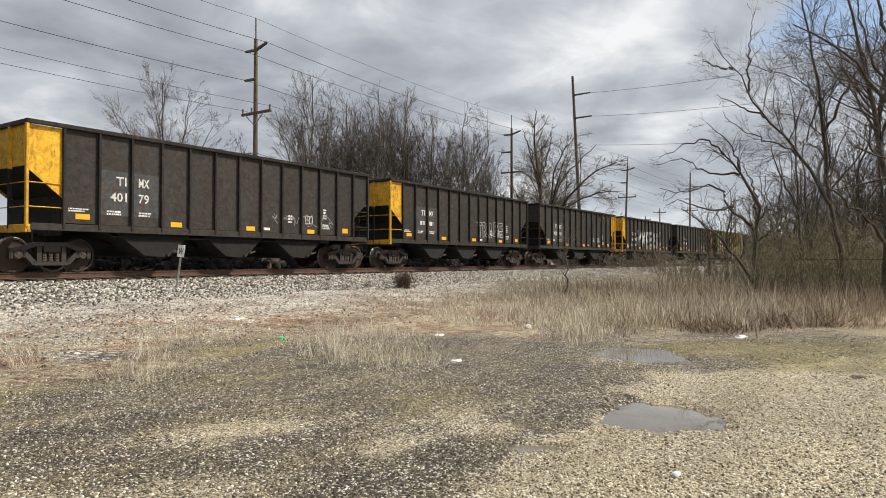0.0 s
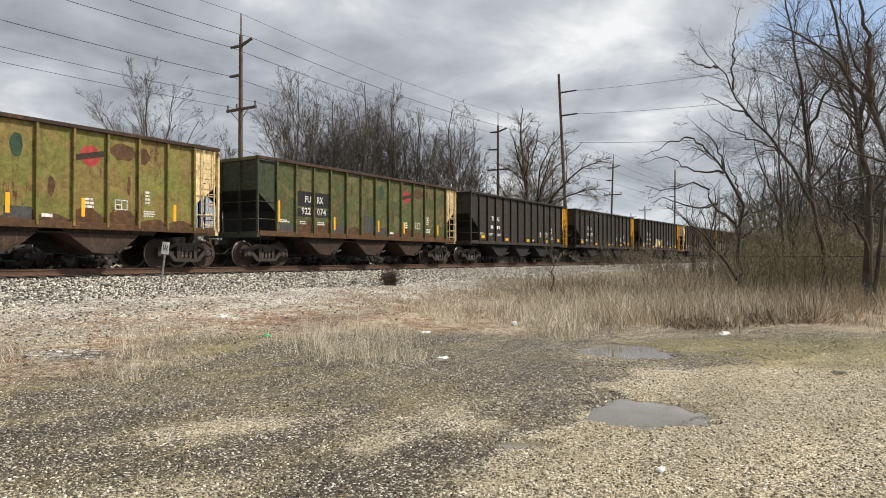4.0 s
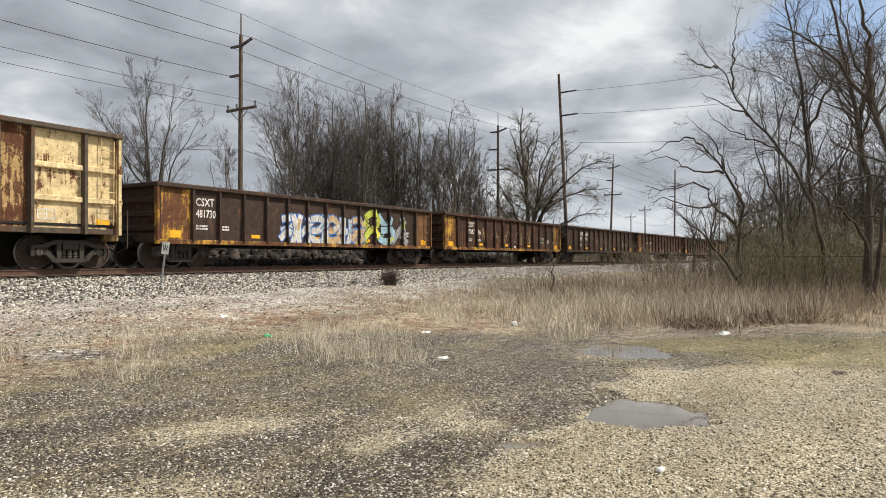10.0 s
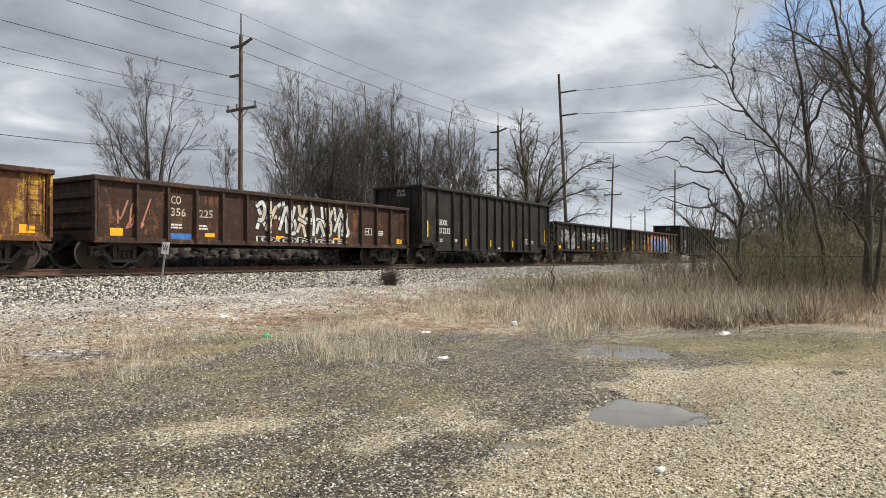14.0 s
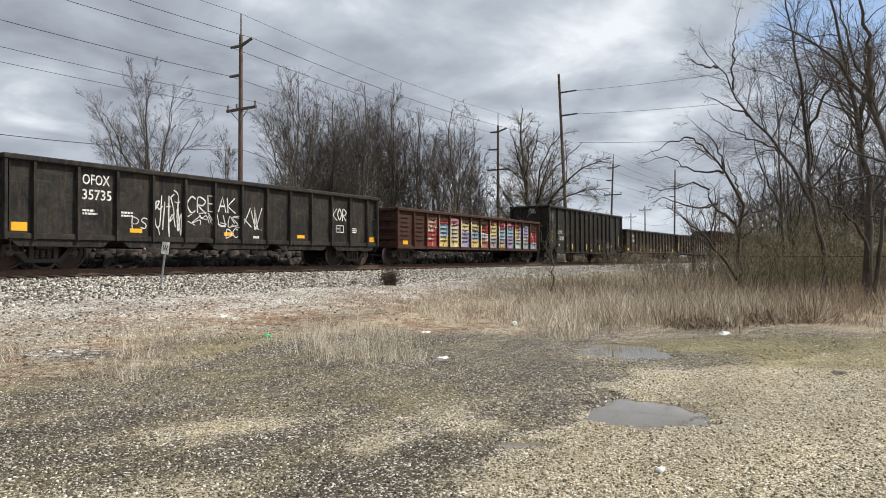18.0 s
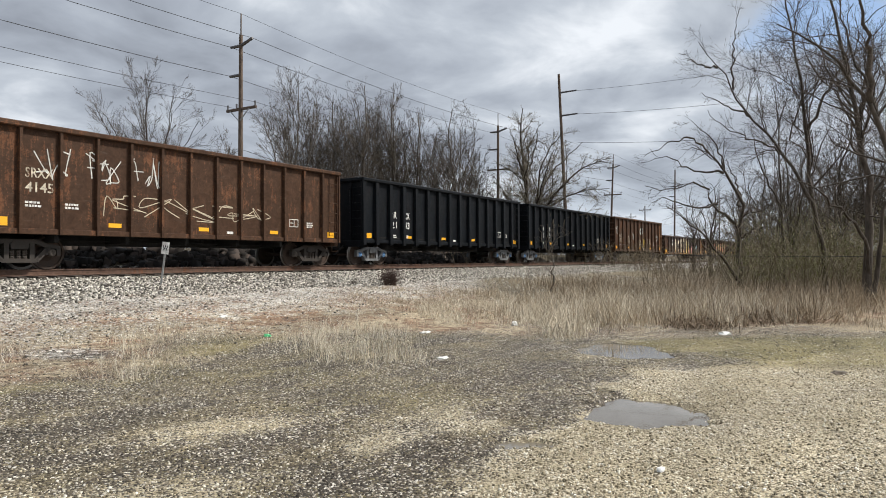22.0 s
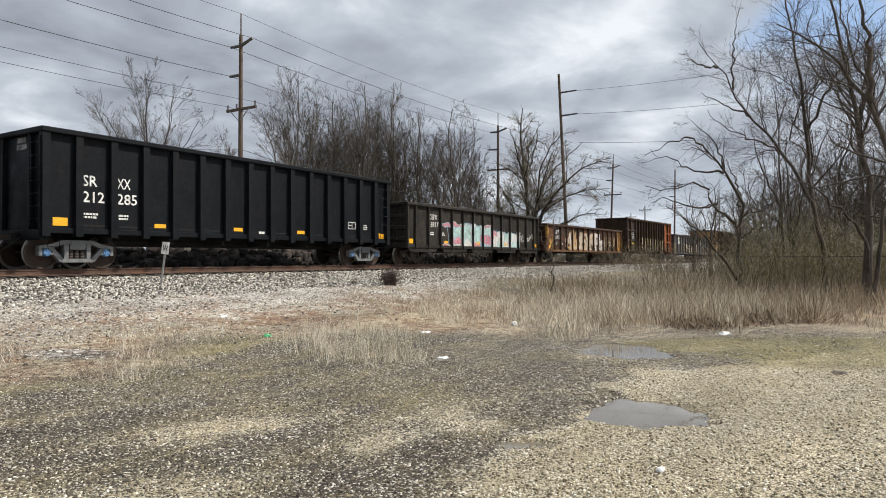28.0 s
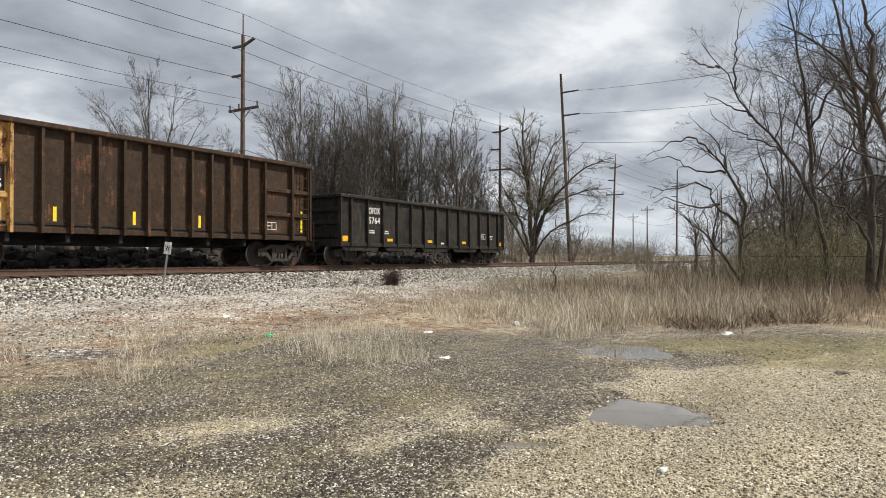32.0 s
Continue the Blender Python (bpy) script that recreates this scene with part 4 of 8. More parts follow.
def outlined(car, info, text, x0, x1, z0, z1, col="white", seed=0, thick=0.03):
    """Hollow hand-drawn capitals, each a part."""
    rng = random.Random(seed)
    step = (x1 - x0) / len(text)
    for i, ch in enumerate(text):
        vs, fs = glyphs(ch, 0.03)
        count = {}
        for f in fs:
            for a, b in zip(f, f[1:] + f[:1]):
                count[frozenset((a, b))] = count.get(frozenset((a, b)), 0) + 1
        lo, hi = min(v[0] for v in vs), max(v[0] for v in vs)
        b0, b1 = min(v[1] for v in vs), max(v[1] for v in vs)
        dz, lean = rng.uniform(-0.06, 0.06), rng.uniform(-0.1, 0.1)
        wide = min(1.0, (hi - lo) / 0.45)
        pos = [(x0 + step * (i + 0.06 + 0.88 * (0.5 + wide * ((a - lo) / (hi - lo) - 0.5))) + lean * (c - b0), z0 + (z1 - z0) * ((c - b0) / (b1 - b0) + dz)) for a, c in vs]
        lines = [[pos[k] for k in tuple(e)] for e, m in count.items() if m == 1]
        bm = sheet(strokes_to_polys(lines, thick), info["y"] - 0.006, info["zlo"], info["zhi"], [(a, c, yp - 0.006) for a, c, yp in info["steps"]])
        part("graffiti_letter", bm, FLAT[col], car, "hollow " + col + " sprayed letter")


WHEEL_R = 0.49


def wheelset_mesh():
    if "wheelset" not in MESHES:
        bm = bmesh.new()
        for s in (-1, 1):
            prof = [(0.10, 0.66), (0.20, 0.70), (WHEEL_R - 0.09, 0.715), (WHEEL_R - 0.05, 0.685), (WHEEL_R + 0.028, 0.685), (WHEEL_R + 0.028, 0.71), (WHEEL_R, 0.73), (WHEEL_R - 0.006, 0.82), (WHEEL_R - 0.06, 0.82), (WHEEL_R - 0.075, 0.775), (0.24, 0.765), (0.14, 0.80), (0.10, 0.80)]
            lathe(bm, [(r, h * s) for r, h in prof], 20)
        lathe(bm, [(0.085, -0.95), (0.085, 0.95)], 12)
        for s in (-1, 1):
            lathe(bm, [(0.12, s * 0.93), (0.12, s * 1.07), (0.09, s * 1.10), (0.02, s * 1.10)], 12)
            for k in range(3):
                t = 2 * math.pi * k / 3
                lathe(bm, [(0.022, s * 1.095), (0.022, s * 1.125)], 6, at=(0.06 * math.cos(t), 0, 0.06 * math.sin(t)))
        bmesh.ops.recalc_face_normals(bm, faces=bm.faces)
        me = bpy.data.meshes.new("wheelset")
        bm.to_mesh(me)
        bm.free()
        MESHES["wheelset"] = me
    return MESHES["wheelset"]


def wheelset_for(cap):
    k = ("wheelset", cap.name)
    if k not in MESHES:
        me = wheelset_mesh().copy()
        for m in (WHEEL, TREAD, cap):
            me.materials.append(m)
        for p in me.polygons:
            r = math.hypot(p.center.x, p.center.z)
            if abs(p.center.y) > 0.925:
                p.material_index = 2
            elif r > WHEEL_R - 0.02 and abs(p.center.y) < 0.83:
                p.material_index = 1
        MESHES[k] = me
    return MESHES[k]


def side_frame():
    """Cast truck side frame: bowed chords, columns, slanting legs and journal jaws."""
    bm = bmesh.new()
    d = 0.085
    for pts in ([(-1.12, 0.68), (-1.12, 0.60), (-0.72, 0.62), (-0.42, 0.74), (0.42, 0.74), (0.72, 0.62), (1.12, 0.60), (1.12, 0.68), (0.78, 0.74), (0.44, 0.86), (-0.44, 0.86), (-0.78, 0.74)],
                [(-0.46, 0.20), (0.46, 0.20), (0.50, 0.31), (-0.50, 0.31)],
                [(-0.40, 0.30), (-0.27, 0.30), (-0.27, 0.76), (-0.40, 0.76)], [(0.27, 0.30), (0.40, 0.30), (0.40, 0.76), (0.27, 0.76)],
                [(-0.50, 0.20), (-0.42, 0.32), (-0.70, 0.62), (-0.86, 0.64), (-0.76, 0.50)], [(0.50, 0.20), (0.76, 0.50), (0.86, 0.64), (0.70, 0.62), (0.42, 0.32)],
                [(-1.12, 0.40), (-1.02, 0.40), (-1.02, 0.62), (-1.12, 0.62)], [(1.02, 0.40), (1.12, 0.40), (1.12, 0.62), (1.02, 0.62)],
                [(-0.78, 0.42), (-0.72, 0.42), (-0.70, 0.64), (-0.78, 0.64)], [(0.72, 0.42), (0.78, 0.42), (0.78, 0.64), (0.70, 0.64)]):
        b2 = prism(pts, -d, d)
        tmp = bpy.data.meshes.new("t")
        b2.to_mesh(tmp)
        b2.free()
        bm.from_mesh(tmp)
        bpy.data.meshes.remove(tmp)
    return bm


def springs():
    """Three coil springs in their nest, as stacked rings."""
    bm = bmesh.new()
    for x in (-0.17, 0.0, 0.17):
        rings = []
        for k in range(11):
            r, z = (0.078, 0.060)[k % 2], 0.32 + 0.0235 * k
            rings.append([bm.verts.new((x + r * math.cos(t), r * math.sin(t), z)) for t in (2 * math.pi * q / 8 for q in range(8))])
        for a, c in zip(rings, rings[1:]):
            for q in range(8):
                bm.faces.new((a[q], a[(q + 1) % 8], c[(q + 1) % 8], c[q]))
    return bm


def bolster():
    return prism([(-0.22, 0.58), (0.22, 0.58), (0.24, 0.70), (0.16, 0.84), (-0.16, 0.84), (-0.24, 0.70)], -1.10, 1.10)


def truck(car, x, steel, cap):
    root = place("truck", keep(("bolster",), bolster, steel), car, (x, 0, -LIFT))
    for s in (-1, 1):
        place("side_frame", keep(("side_frame",), side_frame, steel), root, (0, s * 1.0, 0))
        place("spring_group", keep(("springs",), springs, CAP), root, (0, s * 1.0, 0))
        place("wheelset", wheelset_for(cap), root, (s * 0.89, 0, WHEEL_R))
        slab("brake_beam", (0.09, 1.5, 0.12), (s * 0.36, 0, 0.42), steel, root)


def coupler(car, x, sgn, reach):
    bm = bmesh.new()
    add_bar(bm, (-0.5 * sgn, 0, 0), ((reach - 0.16) * sgn, 0, 0), 0.16, 0.2)
    add_bar(bm, ((reach - 0.2) * sgn, -0.12, 0), ((reach + 0.04) * sgn, -0.12, 0), 0.2, 0.1)
    add_bar(bm, ((reach - 0.2) * sgn, 0.13, 0), ((reach + 0.02) * sgn, 0.13, 0), 0.26, 0.09)
    add_bar(bm, (-0.25 * sgn, 0, 0.0), (-0.05 * sgn, 0, 0.0), 0.42, 0.55)
    ob = part("coupler", bm, STEEL, car)
    ob.location = (x, 0, 0.86)
    bm = bmesh.new()
    add_tube(bm, [(0, 0, 0.84), (0.25 * sgn, 0, 0.62), (0.55 * sgn, 0.02, 0.42), (reach * sgn, 0.02, 0.40)], 0.028, 6)
    ob = part("air_hose", bm, UNDER, car)
    ob.location = (x, -0.38, 0)


def ladder(car, x, y, z0, z1, w, along, mat, gap=0.36, rail=True):
    """Rails with rungs, on the side ('x') or the end ('y')."""
    ux, uy = (w, 0) if along == "x" else (0, w)
    out = -0.07 if along == "x" or x < 0 else 0.07
    ox, oy = (0, out) if along == "x" else (out, 0)

    def rails():
        bm = bmesh.new()
        t = 0.035 if rail else 0.02
        for k in (0, 1):
            add_bar(bm, (ux * k, uy * k, z0 - 0.15), (ux * k, uy * k, z1 + 0.1), t)
        return bm

    def rung():
        bm = bmesh.new()
        add_tube(bm, [(0, 0, 0), (ox, oy, 0), (ux + ox, uy + oy, 0), (ux, uy, 0)], 0.014, 5)
        return bm
    ob = place("ladder", keep(("ladder", along, w, round(z0, 2), round(z1, 2), rail), rails, mat), car, (x, y, 0))
    z = z0
    while z <= z1 + 1e-3:
        place("rung", keep(("rung", along, w, out), rung, mat), ob, (0, 0, z))
        z += gap


def stirrup(car, x, y, z, mat):
    bm = bmesh.new()
    add_tube(bm, [(-0.17, 0, 0), (-0.17, 0, -0.42), (0.17, 0, -0.42), (0.17, 0, 0)], 0.012, 5)
    ob = part("sill_step", bm, mat, car)
    ob.location = (x, y, z)


def brake_gear(car, B):
    bm = bmesh.new()
    lathe(bm, [(0.02, -0.6), (0.2, -0.55), (0.2, 0.5), (0.02, 0.55)], 12)
    ob = part("air_reservoir", bm, UNDER, car)
    ob.location = (B * 0.06, 0.35, 0.85)
    bm = bmesh.new()
    add_tube(bm, [(-B / 2 + 2.2, -0.35, 0.8), (-B / 2 + 4, -0.4, 0.78), (B / 2 - 4, -0.3, 0.76), (B / 2 - 2.2, -0.35, 0.8)], 0.025, 6)
    part("brake_pipe", bm, UNDER, car)


def start_car(kind, label, category):
    ob = new(kind)
    return tagged(ob, label, category, "cars of the passing freight train")


def hopper(L, scheme, front, rear, marks, label, seed=0, splits=None):
    """Open hopper car: fourteen bays a side, slope sheets at the ends, three discharge bays below."""
    B, W, Z0, Z1, N = 14.43, 3.2, 1.12, 4.12, 14
    car = start_car("hopper_car", label, "hopper car")
    body, fr, rr = P[scheme], P[front], P[rear]
    post_m = P["greydk"] if scheme.startswith("grey") else body
    bay = B / N
    yo, yi = W / 2, W / 2 - 0.10           # post faces, sheet faces
    x0 = -B / 2
    panel = lambda: bevel_box(bay - 0.004, 0.02, Z1 - Z0 - 0.3, 0.002)
    for i in range(1, N - 1):
        for s in (-1, 1):
            place("side_panel", keep(("side_panel", scheme), panel, body), car, (x0 + bay * (i + 0.5), s * (yi - 0.01), (Z0 + Z1) / 2 + 0.06))
    for i in range(N + 1):
        m = fr if i == 0 else rr if i == N else post_m
        for s in (-1, 1):
            x = x0 + bay * i + (0.04 if i == 0 else -0.04 if i == N else 0)
            slab("side_post", (0.075, 0.1, Z1 - Z0 - 0.12), (x, s * (yo - 0.05), (Z0 + Z1) / 2), m, car, 0.008)
    # end bays: side sheet cut along the slope
    for sg, m in ((-1, fr), (1, rr)):
        xe = sg * B / 2
        pts = [(xe, Z1 - 0.1), (xe, 2.86), (xe - sg * bay, 2.02), (xe - sg * bay, Z1 - 0.1)]
        for s in (-1, 1):
            part("slope_side_sheet", prism(pts, s * yi, s * (yi - 0.02)), m, car)
        slab("end_sheet", (0.03, W - 0.24, Z1 - 2.86 - 0.05), (xe - sg * 0.10, 0, (Z1 + 2.86) / 2), m, car, 0.004)
        # the slope sheet takes the near-black colour that holds its shade
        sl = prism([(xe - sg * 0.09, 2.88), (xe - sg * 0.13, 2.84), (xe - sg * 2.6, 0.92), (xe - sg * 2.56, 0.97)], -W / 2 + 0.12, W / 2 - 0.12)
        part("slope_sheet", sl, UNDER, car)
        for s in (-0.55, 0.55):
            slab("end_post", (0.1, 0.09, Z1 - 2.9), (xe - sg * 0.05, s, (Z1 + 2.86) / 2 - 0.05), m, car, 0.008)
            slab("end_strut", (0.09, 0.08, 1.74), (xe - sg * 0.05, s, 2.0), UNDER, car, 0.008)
        slab("end_sill", (0.16, W - 0.1, 0.22), (xe - sg * 0.09, 0, Z0 + 0.03), m, car, 0.012)
        slab("top_end_chord", (0.16, W, 0.13), (xe - sg * 0.08, 0, Z1 - 0.04), post_m, car, 0.012)
        bm = bmesh.new()
        for z in (1.75, 2.42):
            add_tube(bm, [(xe - sg * 0.05, -yi - 0.02, z), (xe - sg * bay, -yi - 0.02, z)], 0.016, 5)
            add_tube(bm, [(xe - sg * 0.03, -yi, z), (xe - sg * 0.03, yi, z)], 0.016, 5)
        part("handrail", bm, m, car)
        coupler(car, xe, sg, 0.87)
        stirrup(car, xe - sg * 0.35, -yo + 0.03, Z0, UNDER)
        slab("bolster_web", (0.05, W - 0.26, 1.15), (xe - sg * 1.0, 0, 1.55), UNDER, car, 0.004)
    if rear != scheme:
        ladder(car, B / 2 - bay + 0.35, -yo + 0.02, 1.4, 3.9, 0.45, "x", rr)
    ladder(car, B / 2, -yi + 0.05, 1.4, 3.9, 0.45, "y", rr, rail=False)
    for s in (-1, 1):
        rim = P["browndk"] if scheme.startswith("green") else post_m
        slab("top_chord", (B, 0.14, 0.12), (0, s * (yo - 0.05), Z1 - 0.03), rim, car, 0.012)
        slab("side_sill", (B - 0.3, 0.09, 0.2), (0, s * (yo - 0.07), Z0 + 0.08), P["hill"] if scheme.startswith("green") else body, car, 0.01)
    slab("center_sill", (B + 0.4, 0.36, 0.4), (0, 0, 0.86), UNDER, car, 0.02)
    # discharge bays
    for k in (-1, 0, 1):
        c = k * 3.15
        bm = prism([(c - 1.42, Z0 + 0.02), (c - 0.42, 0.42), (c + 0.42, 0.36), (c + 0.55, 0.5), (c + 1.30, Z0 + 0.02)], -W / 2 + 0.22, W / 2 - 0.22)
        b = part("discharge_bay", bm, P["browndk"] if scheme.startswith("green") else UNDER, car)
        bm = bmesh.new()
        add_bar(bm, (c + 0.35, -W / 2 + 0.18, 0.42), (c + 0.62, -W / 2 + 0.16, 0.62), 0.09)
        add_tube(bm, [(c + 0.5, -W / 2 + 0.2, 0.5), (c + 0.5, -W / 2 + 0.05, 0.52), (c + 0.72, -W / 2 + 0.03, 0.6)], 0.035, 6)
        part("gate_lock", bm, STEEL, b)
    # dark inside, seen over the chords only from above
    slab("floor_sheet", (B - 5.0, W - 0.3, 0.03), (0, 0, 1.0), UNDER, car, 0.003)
    for s in (-1, 1):
        truck(car, s * (B / 2 - 0.95), STEEL, CAP)
    brake_gear(car, B)
    info = {"y": -yi, "zlo": Z0 + 0.2, "zhi": Z1 - 0.1, "steps": [(x0 + bay * i - 0.037, x0 + bay * i + 0.037, -yo) for i in range(1, N)], "x0": x0, "bay": bay, "B": B}
    yt = -yi - 0.004
    # lettering in the second and third full panels
    (a, b_), (c, d) = marks
    patched = splits
    for j, (u, v) in enumerate(((a, c), (b_, d))):
        px = x0 + bay * (2 + j) + (0.42 if j == 0 else 0.10)
        if patched == "grey":
            slab("number_patch", (bay - 0.14, 0.006, 1.35), (x0 + bay * (2.5 + j), -yi - 0.001, 2.30), P["slate"], car, 0.001)
        if patched == "black":
            slab("number_patch", (bay - 0.14, 0.006, 0.62), (x0 + bay * (2.5 + j), -yi - 0.001, 2.68), BLACKP, car, 0.001)
            slab("number_patch", (bay - 0.14, 0.006, 0.34), (x0 + bay * (2.5 + j), -yi - 0.001, 2.12), BLACKP, car, 0.001)
        right = j == 0
        for txt, z in ((u, 2.55), (v, 2.06)):
            if not txt:
                bars(car, (x0 + bay * 3 - 0.55) if right else x0 + bay * 3 + 0.25, z, 0.42, 0.2, 1, WHITE, yt - 0.004, seed + 9 + j)
                continue
            wd = 0.19 * len(txt)
            word(car, txt, (x0 + bay * 3 - 0.10 - wd) if right else x0 + bay * 3 + 0.25, z, 0.27, WHITE, yt - 0.004, width=wd * (0.93 if "I" not in txt else 0.85))
        bars(car, x0 + bay * (2.25 + j), 1.72, 0.5, 0.05, 2, WHITE, yt - 0.004, seed + j)
    for i, w in () if scheme.startswith("green") else ((1, 0.42), (4, 0.42), (7, 0.4), (10, 0.4), (12, 0.34)):
        slab("reflector", (w, 0.006, 0.16 if i != 12 else 0.2), (x0 + bay * (i + 0.55), -yi - 0.003, Z0 + (0.42 if i in (1, 12) else 0.32)), AMBER, car, 0.001)
    bars(car, x0 + bay * 1.15, Z0 + 0.62, 0.6, 0.04, 2, WHITE, yt, seed + 5)
    bars(car, x0 + bay * 9.35, Z0 + 0.85, 0.3, 0.07, 3, WHITE, yt, seed + 6)
    bars(car, x0 + bay * 11.25, Z0 + 1.2, 0.2, 0.07, 4, WHITE, yt, seed + 7)
    bars(car, x0 + bay * 11.2, Z0 + 0.6, 0.45, 0.045, 3, WHITE, yt, seed + 8)
    box_frame(car, x0 + bay * 10.25, Z0 + 0.62, 0.42, 0.32, yt)
    slab("inspection_plate", (0.3, 0.006, 0.1), (x0 + bay * 8.3, -yi - 0.003, Z0 + 0.34), WHITE, car, 0.001)
    return car, info


def box_frame(car, x, z, w, h, y):
    """The ruled white box of service marks."""
    V, F = [], []
    t = 0.03
    for a, b, c, d in ((0, 0, w, t), (0, h - t, w, h), (0, 0, t, h), (w - t, 0, w, h), (w * 0.5, 0, w * 0.5 + t, h), (0.05, h * 0.45, w * 0.45, h * 0.55)):
        k = len(V)
        V += [(a, 0, b), (c, 0, b), (c, 0, d), (a, 0, d)]
        F.append((k, k + 1, k + 2, k + 3))
    place("service_stencil", mesh_of("service_stencil", V, F, WHITE), car, (x, y, z))


def bay_at(E, u):
    """The place u bays along a side with bay edges E."""
    return float(np.interp(u, range(len(E)), E))


def gondola(L, R, kind, scheme, label, n=14, top=2.74, bot=0.76, posts=None, belly=0.0, ends=None, post_w=0.12, post_d=0.14, refl=AMBER, cap=CAP, steel=STEEL, tall=False, rim=None, end_ribs=True, side_ladder=False, lower=None, scallop=0.0, bars_v=False, bays=None, tiers=False, end_bays=1):
    """Gondola: flat sheets between outside posts, heavy top chord, ribbed ends."""
    B, W = R - L, 3.2
    car = start_car("gondola_car", label, "gondola car")
    body = P[scheme]
    pm = P[posts] if posts else body
    rm = P[rim] if rim else pm
    front, rear = (P[e] if e else body for e in (ends or (None, None)))
    face = (P[ends[0]] if ends and ends[0] == "tanend" else P[posts] if posts and tiers else body, P[ends[1]] if ends and ends[1] == "orange" else body)
    weights = bays or [1.0] * n
    n = len(weights)
    x0, yo = -B / 2, W / 2
    E = [x0]
    for w in weights:
        E.append(E[-1] + w * B / sum(weights))
    bay = E[n // 2 + 1] - E[n // 2]
    yi = yo - post_d
    drop = 1.5                                  # length over which a deep belly rises at each end
    for i in range(n):
        m = front if i < end_bays else rear if i >= n - end_bays else body
        c, bw = (E[i] + E[i + 1]) / 2, E[i + 1] - E[i]
        low = bot if abs(c) > B / 2 - drop - 0.4 else bot - belly
        for s in (-1, 1):
            place("side_panel", keep(("side_panel", scheme, round(bw, 3), round(top - low, 2)), lambda: bevel_box(bw - 0.004, 0.02, top - low - 0.12, 0.002), m), car, (c, s * (yi - 0.01), (top + low) / 2))
    for i in range(n + 1):
        x = E[i] + (post_w / 2 if i == 0 else -post_w / 2 if i == n else 0)
        low = bot if abs(x) > B / 2 - drop - 0.2 else bot - belly
        m = front if (i in (0, end_bays if end_bays > 1 else 0) and ends and ends[0]) else rear if (i == n and ends and ends[1]) else pm
        for s in (-1, 1):
            pts = [(-post_w / 2, 0), (-post_w / 2 + 0.02, -post_d), (post_w / 2 - 0.02, -post_d), (post_w / 2, 0)]
            def make(pts=pts, h=top - low - 0.14 + scallop):
                bm = bmesh.new()
                a = [bm.verts.new((p, q, -h / 2 - 0.0)) for p, q in pts]
                c2 = [bm.verts.new((p, q * 0.85, h / 2)) for p, q in pts]
                bm.faces.new(a[::-1])
                bm.faces.new(c2)
                for k in range(4):
                    bm.faces.new((a[k], a[(k + 1) % 4], c2[(k + 1) % 4], c2[k]))
                bmesh.ops.recalc_face_normals(bm, faces=bm.faces)
                return bm
            place("side_post", keep(("side_post", round(post_w, 3), round(top - low + scallop, 2), post_d), make, m), car, (x, s * (yi - 0.0), (top + low) / 2 - scallop / 2), (0, 0, 0 if s < 0 else 180))
    for s in (-1, 1):
        slab("top_chord", (B + 0.06, 0.2, 0.16), (0, s * (yo - 0.08), top - 0.06), rm, car, 0.03)
        if belly:
            lo = bot - belly
            pts = [(-B / 2, bot), (-B / 2 + drop - 0.5, bot), (-B / 2 + drop, lo), (B / 2 - drop, lo), (B / 2 - drop + 0.5, bot), (B / 2, bot), (B / 2, bot + 0.14), (B / 2 - drop + 0.5, bot + 0.14), (B / 2 - drop, lo + 0.14), (-B / 2 + drop, lo + 0.14), (-B / 2 + drop - 0.5, bot + 0.14), (-B / 2, bot + 0.14)]
            part("side_sill", prism(pts, s * (yi + 0.06), s * (yi - 0.04)), body, car)
        else:
            slab("side_sill", (B - 0.05, 0.12, 0.16), (0, s * (yi + 0.02), bot + 0.04), P[lower] if lower else pm, car, 0.012)
    for sg, m in ((-1, face[0]), (1, face[1])):
        xe = sg * B / 2
        slab("end_sheet", (0.03, W - 0.1, top - 1.0), (xe - sg * 0.16, 0, (top + 1.0) / 2 - 0.02), m, car, 0.004)
        slab("end_sill", (0.2, W - 0.3, 0.3), (xe - sg * 0.12, 0, 0.92), m, car, 0.02)
        slab("top_end_chord", (0.2, W - 0.06, 0.16), (xe - sg * 0.07, 0, top - 0.06), rm, car, 0.03)
        if tiers:
            # three stepped tiers parted by heavy channels that run round onto the sides
            for z in (1.96, 2.9):
                slab("end_channel", (0.17, W - 0.02, 0.17), (xe - sg * 0.06, 0, z), m, car, 0.025)
                for k in (0, 1):
                    a, c = (E[k], E[k + 1]) if sg < 0 else (E[n - k - 1], E[n - k])
                    slab("side_channel", (c - a - post_w * 0.7, 0.13, 0.17), ((a + c) / 2, -yi - 0.05, z), (front if sg < 0 else rear), car, 0.025)
            slab("end_tier", (0.05, W - 0.3, 0.86), (xe - sg * 0.10, 0, 3.42), m, car, 0.01)
            ladder(car, xe + sg * 0.42, 0.72, 2.3, top - 0.35, 0.5, "y", rm)
            slab("brake_platform", (0.5, 0.62, 0.05), (xe + sg * 0.22, 0.97, 2.2), rm, car, 0.01)
            slab("ladder_hanger", (0.5, 0.05, 0.05), (xe + sg * 0.22, 0.97, top - 0.25), rm, car, 0.01)
            bm = bmesh.new()
            add_tube(bm, [(xe + sg * 0.30, -yo + 0.2, 0.55), (xe + sg * 0.30, -yo + 0.2, 1.75), (xe + sg * 0.30, -yo + 0.75, 1.75), (xe + sg * 0.30, -yo + 0.75, 0.95), (xe - sg * 0.1, -yo + 0.75, 0.95)], 0.016, 5)
            part("end_grab_rail", bm, rm, car)
        elif end_ribs:
            k = 3 if top < 3.3 else 5
